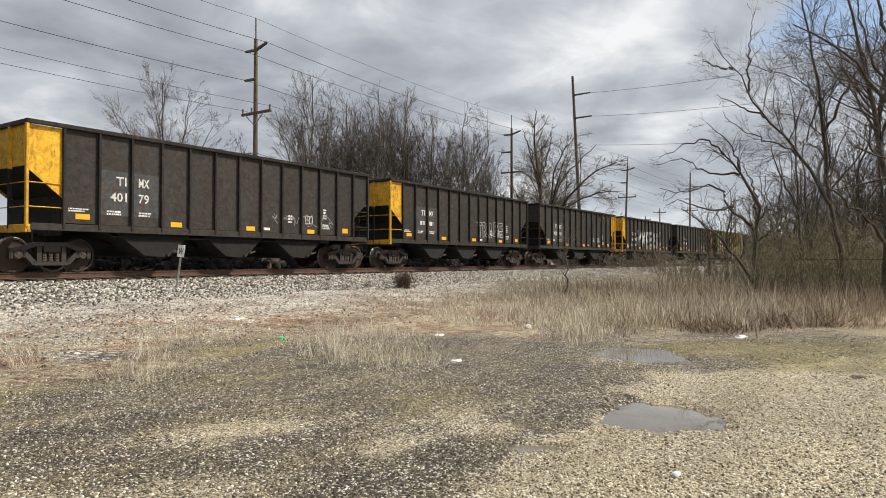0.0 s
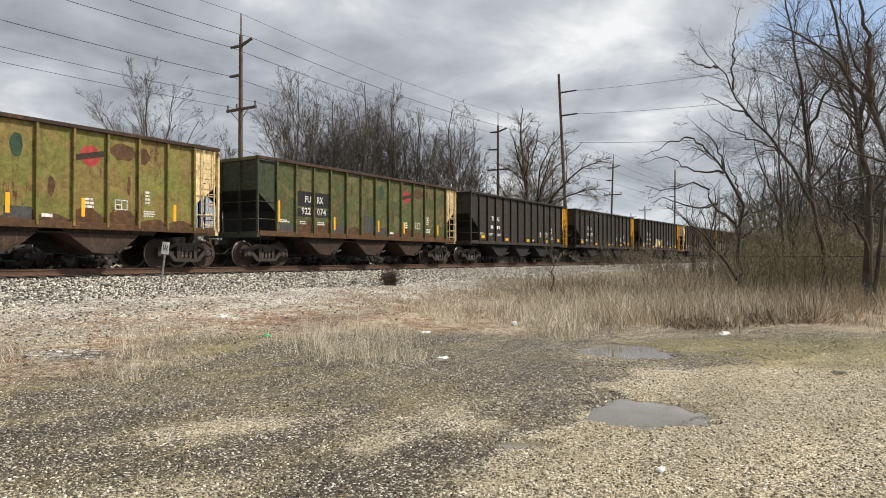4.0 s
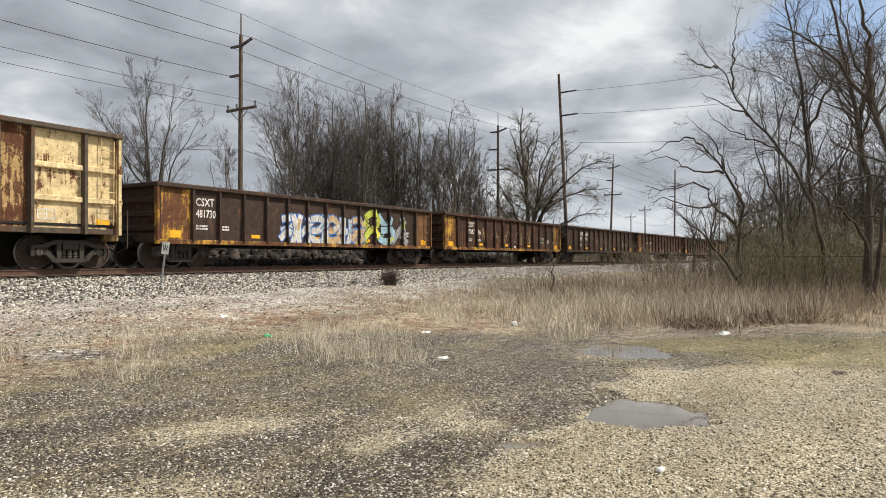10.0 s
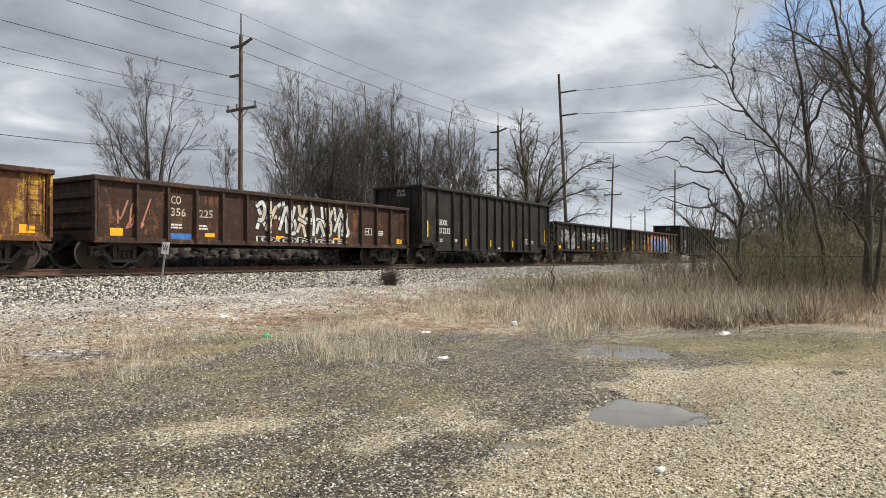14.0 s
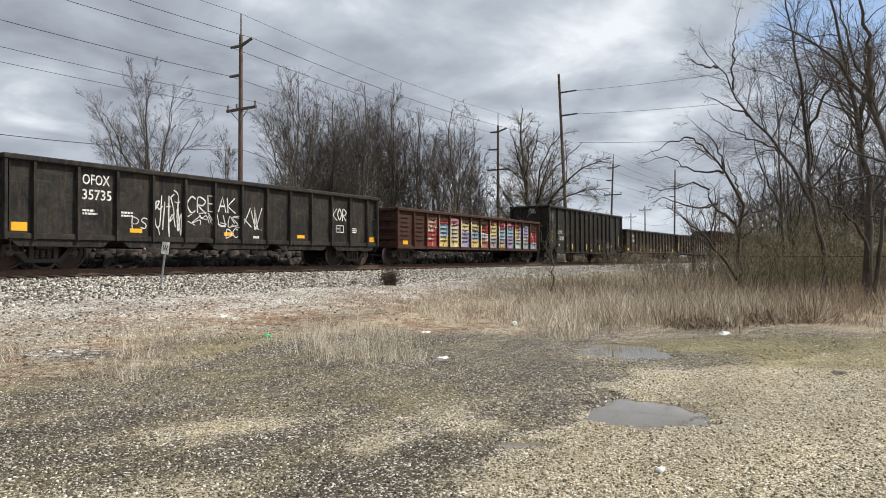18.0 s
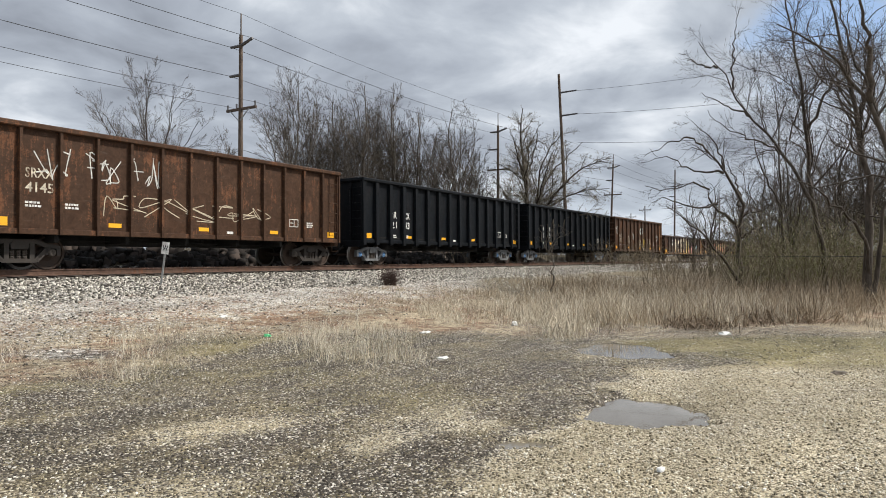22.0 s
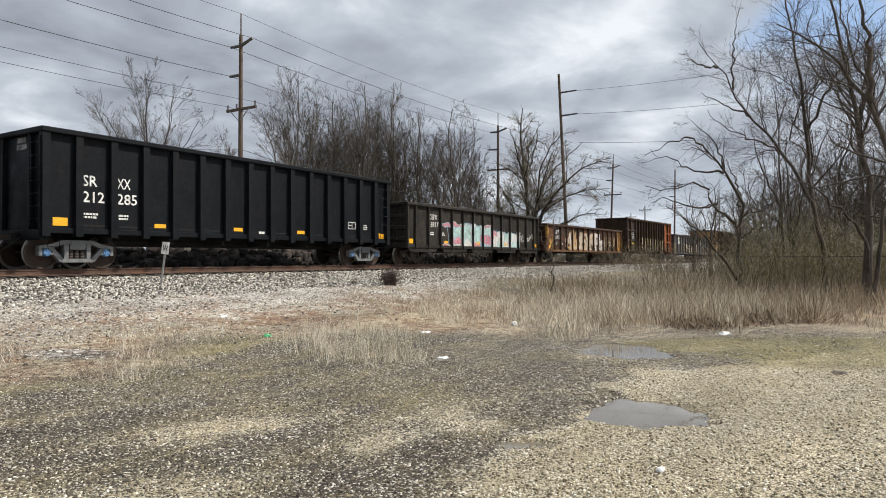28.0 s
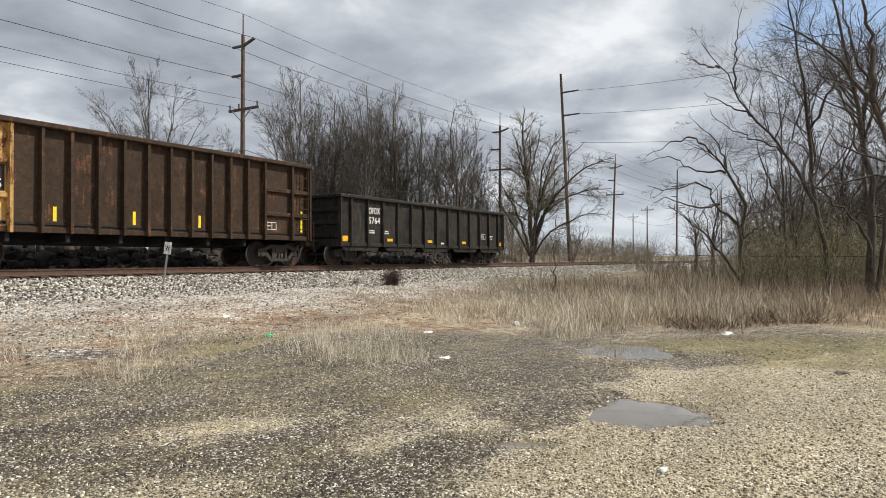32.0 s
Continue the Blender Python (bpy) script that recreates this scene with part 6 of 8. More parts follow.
    c, i = gon(704.84, 721.06, "low", "slate", "slate grey gondola with cream block graffiti", rim="browndk", refl=BRIGHT, bars_v=True, **OFX)
    gon_marks(c, i, ("CIGX",), ("802362",), 1.55, z=2.35, size=0.26, mat=BLACKP, plate=WHITE, seed=127)
    graffiti(c, i, -2.9, 2.9, 0.92, 1.95, ["cream"], "black", "BEAVER", 128, 0, 1.5)
    scrawl(c, i, 3.7, 4.1, 1.3, 2.3, "lemon", 129, 3)
    scrawl(c, i, -4.0, -3.2, 1.6, 2.2, "lemon", 130, 4)
    c, i = gon(723.2, 737.17, "mw", "cocoa", "brown high gondola with a tan weathered front end", ends=("tanend", None), refl=BRIGHT, bars_v=True, **MWX)
    mw_marks(c, i, "BTCX", "2425")
    c, i = gon(738.95, 754.38, "low", "dark", "last car, a black gondola with white stencilled letters", **DECK)
    gon_marks(c, i, ("OFOX",), ("5764",), 2.0, size=0.3, seed=133)


def green_marks(car, i):
    """Black touch-up patches, the old round-edged emblem as plain shapes, and light squares."""
    x0, bay, y = i["x0"], i["bay"], i["y"]
    for k, z, h in ((1, 1.45, 0.3), (4, 1.55, 0.4), (6, 1.8, 0.75), (7, 1.5, 0.35)):
        slab("paint_patch", (bay * 0.7, 0.006, h), (x0 + bay * (k + 0.55), y - 0.001, z), P["slate"], car, 0.001)
    for k in (4, 7, 9, 12):
        slab("reflector", (0.11, 0.006, 0.55), (x0 + bay * (k + 0.3), y - 0.004, 1.75), AMBER, car, 0.001)
    slab("reflector", (0.11, 0.006, 0.85), (x0 + bay * 1.15, y - 0.004, 2.1), AMBER, car, 0.001)
    rng = random.Random(int(car.name.encode()[-1]))
    for k in range(1, 13):
        a, h = x0 + bay * k + 0.05, rng.uniform(0.08, 0.62)
        p = rng.uniform(0.25, 0.75) * bay
        part("rust_patch", sheet([[(a, 1.3), (a + bay - 0.1, 1.3), (a + bay - 0.1, 1.3 + h * rng.uniform(0.2, 0.7)), (a + p + 0.2, 1.3 + h * 0.93), (a + p, 1.3 + h), (a + p - 0.2, 1.3 + h * 0.85), (a, 1.3 + h * rng.uniform(0.2, 0.7))]], y - 0.003, 1.25, 4), P["hill"], car, "brown rust creeping up from the sill")
    for k, z, w, h in ((2.3, 2.9, 0.18, 0.7), (5.4, 3.3, 0.16, 0.5), (6.5, 2.7, 0.14, 0.8), (8.4, 2.3, 0.2, 0.6), (10.5, 3.55, 0.85, 0.55), (11.2, 3.5, 0.4, 0.5), (10.7, 2.5, 0.12, 0.6)):
        part("rust_patch", sheet([blob(rng, x0 + bay * k, z, w, h, 16, 0.16)], y - 0.003, 1.25, 4.0), P["hill"], car, "brown rust blot")
    part("paint_patch", sheet([blob(rng, x0 + bay * 7.5, 3.35, 0.35, 0.7, 14, 0.1)], y - 0.005, 1, 4), FLAT["teal"], car, "smeared dark teal patch")
    c = x0 + bay * 9.5
    part("emblem", sheet([blob(rng, c, 3.3, 0.62, 0.62, 18, 0.02)], y - 0.004, 1, 4), FLAT["red"], car, "faded round red emblem")
    part("emblem_band", sheet([[(c - 0.42, 3.12), (c + 0.42, 3.32), (c + 0.42, 3.5), (c - 0.42, 3.3)]], y - 0.007, 1, 4), P["browndk"], car, "slanting dark band over the emblem")


def mw_marks(car, i, a, b):
    """White marks on a black panel between the channels of the second bay."""
    E, y = i["E"], i["y"]
    x, w = E[1] + 0.25, E[2] - E[1] - 0.38
    slab("number_plate", (w + 0.06, 0.006, 0.72), (x + w / 2, y - 0.001, 2.43), BLACKP, car, 0.001)
    word(car, a, x, 2.48, 0.26, WHITE, y - 0.008, width=w * 0.92)
    if b:
        word(car, b, x, 2.13, 0.26, WHITE, y - 0.008, width=w * 0.96)
    else:
        bars(car, x, 2.13, w * 0.9, 0.2, 1, WHITE, y - 0.008, 4)
    slab("reflector", (w * 0.9, 0.006, 0.12), (x + w / 2, y - 0.004, 1.68), BRIGHT, car, 0.001)
    box_frame(car, E[i["n"] - 2] + 0.2, 1.35, 0.5, 0.3, y - 0.008)
    end_marks(car, i, a, b or "2425")


build_train()


# ---------------------------------------------------------------- plants
def unit(v):
    return v / np.maximum(np.linalg.norm(v, axis=-1, keepdims=True), 1e-9)


def limb_lines(rng, limbs, n=15, wob=0.05):
    """Main limbs (each: base radius and bends as right, up, depth) as smooth lines of n points with tapering radii."""
    a = radians(HEAD)
    P, R = [], []
    for r, bends in limbs:
        pts = []
        for b in bends:
            dep = b[2] if len(b) > 2 else 0.0
            pts.append((b[0] * math.sin(a) + dep * math.cos(a), -b[0] * math.cos(a) + dep * math.sin(a), b[1]))
        q = np.array(bent(pts, 6))
        ln = np.concatenate([[0], np.cumsum(np.linalg.norm(np.diff(q, axis=0), axis=1))])
        t = np.linspace(0, ln[-1], n)
        p = np.stack([np.interp(t, ln, q[:, k]) for k in range(3)], -1)
        p[1:] += rng.normal(0, wob, (n - 1, 3))
        P.append(p)
        R.append(np.maximum(0.012, r * (1 - 0.86 * np.linspace(0, 1, n) ** 0.85)))
    return np.array(P), np.array(R)


def room(pos, d, env):
    """How far a branch may grow from pos along d before it leaves the crown's rounded bounds."""
    best = np.full(len(pos), 0.22)
    for c, rad in env:
        p, e = (pos - np.array(c)) / np.array(rad), d / np.array(rad)
        aa, bb, cc = (e * e).sum(1), (p * e).sum(1), (p * p).sum(1) - 1
        disc = np.maximum(bb * bb - aa * cc, 0)
        best = np.maximum(best, np.where(cc < 0, (-bb + np.sqrt(disc)) / aa, 0))
    return best


def bear(g, P, R, per_m, t0, angle, share, K, wig, up, env=None, rmin=0.0055, thin=0.5):
    """The branches borne by a set of branches, as lines of K points."""
    n0 = P.shape[1]
    L = np.linalg.norm(np.diff(P, axis=1), axis=2).sum(1)
    i = np.repeat(np.arange(len(P)), np.maximum(1, g.poisson(L * (1 - t0) * per_m)))
    m = len(i)
    t = t0 + (1 - t0) * g.random(m)
    f = np.minimum(t * (n0 - 1), n0 - 1 - 1e-6)
    k = f.astype(int)
    w = (f - k)[:, None]
    pos = P[i, k] * (1 - w) + P[i, k + 1] * w
    d = unit(P[i, k + 1] - P[i, k])
    r0 = R[i, k] * (1 - w[:, 0]) + R[i, k + 1] * w[:, 0]
    side = unit(np.cross(d, g.normal(size=(m, 3))))
    ang = np.abs(g.normal(angle, angle * 0.3, m))[:, None]
    e = d * np.cos(ang) + side * np.sin(ang)
    e[:, 2] += up
    e = unit(e)
    ln = L[i] * g.uniform(share[0], share[1], m) * (1.2 - 0.75 * t)
    if env:
        ln = np.minimum(ln, room(pos, e, env) * g.uniform(0.7, 1.05, m))
    rows = [pos]
    for j in range(K - 1):
        e = e + g.normal(0, wig, (m, 3))
        e[:, 2] += up * 0.4
        e = unit(e)
        rows.append(rows[-1] + e * (ln / (K - 1))[:, None])
    r1 = np.maximum(rmin, np.minimum(r0 * thin, 0.004 + ln * 0.016))
    return np.stack(rows, 1), np.maximum(rmin * 0.8, r1[:, None] * (1 - 0.75 * np.linspace(0, 1, K))[None])


def tube_arrays(P, R, sides):
    """Corners and faces of round tapering bars along lines."""
    n, K = R.shape
    ax = unit(P[:, -1] - P[:, 0])
    ref = np.where(np.abs(ax[:, 2:3]) < 0.8, np.array([[0.3, 0.2, 1.0]]), np.array([[1.0, 0.2, 0.0]]))
    u = unit(np.cross(ax, ref))
    v = np.cross(ax, u)
    th = 2 * np.pi * np.arange(sides) / sides
    ring = u[:, None, :] * np.cos(th)[None, :, None] + v[:, None, :] * np.sin(th)[None, :, None]
    V = P[:, :, None, :] + ring[:, None] * R[:, :, None, None]
    i = np.arange(n * K * sides).reshape(n, K, sides)
    j = np.roll(i, -1, axis=2)
    F = np.stack([i[:, :-1], j[:, :-1], j[:, 1:], i[:, 1:]], -1).reshape(-1, 4)
    return V.reshape(-1, 3), F


def joined(sets):
    V, F, k = [], [], 0
    for v, f in sets:
        V.append(v)
        F.append(f + k)
        k += len(v)
    return np.concatenate(V), np.concatenate(F)


def vase(g, h, stems, spread, r, low=0.0):
    """Upright limbs that rise from one foot and lean apart."""
    out = []
    a0 = g.random() * 6.283
    for k in range(stems):
        az = a0 + 6.283 * k / stems + g.normal(0, 0.3)
        s = spread * (0.12 if k == 0 else g.uniform(0.55, 1.05))
        c, d = math.cos(az) * s, math.sin(az) * s
        top = h * (0.97 if k == 0 else g.uniform(0.80, 0.95) - 0.12 * (s / max(spread, 1e-6)) ** 2)
        out.append((r * (1.0 if k == 0 else g.uniform(0.55, 0.8)), [(0, 0, 0), (c * 0.10, low + (top - low) * 0.2, d * 0.10), (c * 0.38 + g.normal(0, 0.15), low + (top - low) * 0.5, d * 0.38 + g.normal(0, 0.15)), (c * 0.75 + g.normal(0, 0.2), low + (top - low) * 0.78, d * 0.75 + g.normal(0, 0.2)), (c, top, d)]))
    return out


def tree(name, label, x, y, limbs, seed, bark=None, twig=None, group="", env=None, dens=(1.5, 3.4, 6.5), angle=(0.55, 0.6, 0.65), share=((0.16, 0.36), (0.25, 0.5), (0.3, 0.6)), wig=0.14, up=0.10, t0=0.25, rmin=0.0055, K=(6, 4, 2)):
    """A bare tree: trunk and main limbs, and a crown of branches and twigs."""
    g = np.random.default_rng(seed)
    root = tagged(new(name), label, "tree", group)
    root.location = (x, y, float(ground_z(x, y)) - 0.08)
    P, R = limb_lines(g, limbs)
    first = bear(g, P, R, dens[0], t0, angle[0], share[0], K[0], wig, up, env, rmin)
    second = bear(g, *first, dens[1], 0.12, angle[1], share[1], K[1], wig, up, env, rmin)
    third = bear(g, *second, dens[2], 0.1, angle[2], share[2], K[2], wig, up, env, rmin)
    me = big_mesh("trunk", *joined([tube_arrays(P, R, 8), tube_arrays(*first, 4)]), bark or BARK)
    me.shade_smooth()
    place("trunk", me, root)
    place("crown", big_mesh("crown", *joined([tube_arrays(*second, 3), tube_arrays(*third, 3)]), twig or TWIG), root)
    return root


def tubes(paths, sides):
    """Arrays of a bundle of tapering round stems."""
    V, F, k0 = [], [], 0
    cs = [(math.cos(2 * math.pi * k / sides), math.sin(2 * math.pi * k / sides)) for k in range(sides)]
    for pts, rad, _ in paths:
        ax = (pts[-1] - pts[0]).normalized()
        u = ax.cross(Vector((0.3, 0.2, 1)) if abs(ax.z) < 0.8 else Vector((1, 0.2, 0))).normalized()
        t = ax.cross(u)
        for p, r in zip(pts, rad):
            for c, s in cs:
                V.append((p.x + (u.x * c + t.x * s) * r, p.y + (u.y * c + t.y * s) * r, p.z + (u.z * c + t.z * s) * r))
        for i in range(len(pts) - 1):
            a = k0 + i * sides
            for j in range(sides):
                F.append((a + j, a + (j + 1) % sides, a + sides + (j + 1) % sides, a + sides + j))
        k0 += len(pts) * sides
    return V, F


def leaves(name, at, g, size, parent):
    """Small leaves: a bent pair of triangles each."""
    n = len(at)
    a, t = g.random(n) * 6.283, g.normal(0, 0.8, n)
    u = np.stack([np.cos(a) * np.cos(t), np.sin(a) * np.cos(t), np.sin(t)], -1) * size
    w = np.stack([-np.sin(a), np.cos(a), np.full(n, 0.3)], -1) * size * 0.45
    V = np.stack([at - u, at + w, at + u, at - w], 1).reshape(-1, 3)
    F = np.arange(n * 4).reshape(-1, 4)
    return place(name, big_mesh(name, V, F, LEAF), parent, label="sparse young green leaves")


def blades(n, place_fn, hlo, hhi, rng, width=0.006, lean=0.35, tall_fn=None):
    """Grass stalks: tapering bent strips."""
    x, y, tuft, way = place_fn(n)
    n = len(x)
    z = ground_z(x, y) - 0.02
    h = tuft * hlo + tuft * (hhi - hlo) * rng.random(n) ** 1.3 * (0.45 + 0.55 * (0.5 + 0.5 * np.sin(x * 2.3 + 1.7 * np.sin(y * 1.9)) * np.sin(y * 2.7 + x * 0.6)))
    if tall_fn is not None:
        h = h * tall_fn(x, y)
    a = way + rng.normal(0, 0.7, n)
    b = rng.random(n) * lean + 0.05
    lay = 1 / np.sqrt(1 + b * b)
    bx, by = np.cos(a) * b * lay, np.sin(a) * b * lay
    tw = rng.random(n) * 6.283
    wx, wy = np.cos(tw) * width, np.sin(tw) * width
    rows = []
    for f, wf in ((0, 1), (0.55, 0.8), (1.0, 0.12)):
        cx, cy, cz = x + bx * h * f ** 1.8, y + by * h * f ** 1.8, z + h * f * (lay + (1 - lay) * 0.5 * (1 - f))
        rows += [np.stack([cx - wx * wf, cy - wy * wf, cz], -1), np.stack([cx + wx * wf, cy + wy * wf, cz], -1)]
    V = np.stack(rows, 1).reshape(-1, 3)
    k = (np.arange(n) * 6)[:, None, None]
    F = (np.array([(0, 1, 3, 2), (2, 3, 5, 4)])[None] + k).reshape(-1, 4)
    return V, F


def stuff(name, V, F, mat, label, category):
    tagged(new(name, big_mesh(name, V, F, mat)), label, category, kind="stuff")


def ah_rt(x, y):
    a = radians(HEAD)
    return x * math.cos(a) + y * math.sin(a), x * math.sin(a) - y * math.cos(a)


def clumped(rng, n, d0, d1, r0, r1, clump=0.25, per=14, keep_fn=None):
    """Positions in tufts over a stretch ahead and to the right."""
    m = max(1, n // per)
    d, r = d0 + (d1 - d0) * rng.random(m), r0 + (r1 - r0) * rng.random(m)
    d = d + 0.8 * np.sin(r * 1.3 + d0) + 0.5 * np.sin(r * 3.1 + 2 * d1) + 0.3 * np.sin(r * 7.3)
    d, r = np.repeat(d, per) + rng.normal(0, clump, m * per), np.repeat(r, per) + rng.normal(0, clump, m * per)
    a = radians(HEAD)
    x, y = d * math.cos(a) + r * math.sin(a), d * math.sin(a) - r * math.cos(a)
    k = ~wet(x, y)
    if keep_fn is not None:
        k &= keep_fn(d, r, x, y)
    tuft, way = np.repeat(0.3 + 1.1 * rng.random(m) ** 1.7, per), np.repeat(rng.random(m) * 6.283, per)
    return x[k], y[k], tuft[k], way[k]


def patchy(x, y, k, share):
    """True in uneven patches that cover about a share of the ground."""
    f = np.sin(1.3 * x + 2.1 * k + 1.6 * np.sin(0.9 * y + k)) + np.sin(1.7 * y - 1.1 * k + 1.4 * np.sin(1.1 * x)) + 0.7 * np.sin(3.1 * x - 2.3 * y + k) + 0.5 * np.sin(4.7 * y + 3.3 * x)
    return f > 1.7 * (1 - 2 * share)


def build_grass():
    rng = np.random.default_rng(11)

    def front(near, ragged, k, share):
        def f(d, r, x, y):
            edge = near + np.clip((r - 4.5) * 0.8, 0, 3.0) + 0.9 * np.sin(r * 1.1 + k) + 0.6 * np.sin(r * 2.9 + 2 * k)
            ok = (rng.random(len(d)) < np.clip((d - edge) / ragged, 0, 1)) & (y + sway(x) < 14.8 + 1.2 * rng.random(len(x)))
            return ok & (d > 17.5 - 1.5 * (r + 1.0)) & (patchy(x, y, k, share) | (rng.random(len(d)) < 0.12))
        return f
    taller = lambda x, y: 0.3 + 0.75 * np.clip((ah_rt(x, y)[1] - 0.3) / 4.5, 0, 1)
    V, F = blades(44000, lambda n: clumped(rng, n, 14.0, 26, -3.0, 12, 0.15, 22, front(15.2, 2.0, 0, 0.55)), 0.25, 0.95, rng, 0.006, 1.1, taller)
    stuff("tall_dry_grass", V, F, DRY, "tall dry straw-coloured grass before the trees", "grass")
    V, F = blades(44000, lambda n: clumped(rng, n, 13.6, 21.0, -0.6, 9.0, 0.14, 24, front(14.4, 1.8, 2, 0.6)), 0.3, 1.0, rng, 0.0058, 1.5, taller)
    stuff("bleached_grass", V, F, DRY_PALE, "bleached tufts of bent dead grass", "grass")
    V, F = blades(42000, lambda n: clumped(rng, n, 17.5, 33, 2.5, 24, 0.2, 26, lambda d, r, x, y: (y + sway(x) < 14.8) & (rng.random(len(d)) < np.clip((r - 2.5) / 6, 0.05, 1)) & (patchy(x, y, 6, 0.6) | (d > 23))), 0.35, 1.25, rng, 0.006, 1.1)
    stuff("brown_grass", V, F, BROWN_GRASS, "tall brown standing grass behind the bleached tufts", "grass")
    V, F = blades(7000, lambda n: clumped(rng, n, 16.2, 18.4, 5.6, 9.2, 0.36, 60), 0.35, 0.95, rng, 0.008, 13.0)
    stuff("matted_grass", V, F, MATTED, "fallen matted brown grass in a heap", "grass")
    V, F = blades(7000, lambda n: clumped(rng, n, 16.0, 21, 8.5, 16, 0.3, 30, lambda d, r, x, y: patchy(x, y, 5, 0.5)), 0.15, 0.5, rng, 0.006, 1.6)
    stuff("low_brown_grass", V, F, DRY, "low ragged dry grass at the yard's edge", "grass")
    V, F = blades(8000, lambda n: clumped(rng, n, 9.0, 13.5, -3.2, 0.2, 0.13, 12, lambda d, r, x, y: (rng.random(len(d)) < np.clip(1.35 - np.abs(r + 0.135 * d + 0.25 * np.sin(2.3 * d)) / (0.085 * d), 0, 1) * np.clip((d - 8.9 - 0.4 * np.sin(2.7 * r)) / 1.1, 0, 1)) & (patchy(x, y, 1, 0.62) | (rng.random(len(d)) < 0.2))), 0.14, 0.58, rng, 0.0032, 0.9)
    stuff("sparse_dry_grass", V, F, DRY_PALE, "sparse bleached grass standing in the gravel", "grass")
    V, F = blades(34000, lambda n: clumped(rng, n, 9.0, 24.0, -13.5, 4.5, 0.3, 16, lambda d, r, x, y: (y < 16.2) & (y > 8.2) & patchy(x, y, 3, 0.6)), 0.06, 0.26, rng, 0.0045, 6.0)
    stuff("dead_grass_mat", V, F, DRY, "flattened dead grass over reddish soil", "grass")
    V, F = blades(1800, lambda n: clumped(rng, n, 8.0, 12.0, -7.5, -3.2, 0.10, 12, lambda d, r, x, y: (r > -0.68 * d) & patchy(x, y, 4, 0.55)), 0.25, 0.8, rng, 0.003, 1.6)
    stuff("dry_weeds", V, F, DRY_PALE, "pale dry weeds leaning at the yard's edge", "weeds")


def thicket(name, label, rng_seed, n, region, hlo, hhi, mat, leafy=0, leaf=0.035):
    """Brush: many thin upright branching stems."""
    rng = random.Random(rng_seed)
    paths, tips = [], []
    for _ in range(n):
        x, y = region(rng)
        z = float(ground_z(x, y)) - 0.05
        h = rng.uniform(hlo, hhi)
        d = Vector((rng.gauss(0, 0.22), rng.gauss(0, 0.22), 1)).normalized()
        p = Vector((x, y, z))
        r = 0.007 + h * 0.0045
        pts = [p]
        for k in range(4):
            d = (d + Vector((rng.gauss(0, 0.16), rng.gauss(0, 0.16), 0.03))).normalized()
            pts.append(pts[-1] + d * h / 4)
        paths.append((pts, [r, r * 0.8, r * 0.6, r * 0.4, 0.004], 0))
        for _ in range(6):
            k = rng.randint(1, 3)
            q = pts[k].lerp(pts[k + 1], rng.random())
            e = Vector((rng.gauss(0, 0.6), rng.gauss(0, 0.6), rng.uniform(0.2, 1.0))).normalized()
            m = q + e * h * rng.uniform(0.1, 0.25)
            t = m + (e + Vector((rng.gauss(0, 0.4), rng.gauss(0, 0.4), 0.2))) * h * 0.12
            paths.append(([q, m, t], [r * 0.45, r * 0.32, 0.003], 1))
            tips.append(t)
    V, F = tubes(paths, 3)
    ob = tagged(new(name, big_mesh(name, V, F, mat)), label, "brush", kind="stuff")
    if leafy:
        g = np.random.default_rng(rng_seed)
        T = np.array([tuple(t) for t in tips])
        at = T[g.integers(0, len(T), leafy)] + g.normal(0, 0.22, (leafy, 3))
        lf = leaves("hedge_leaves", at, g, leaf, None)
        tagged(lf, "small fresh green leaves on the brush", "leaves", kind="stuff")
    return ob


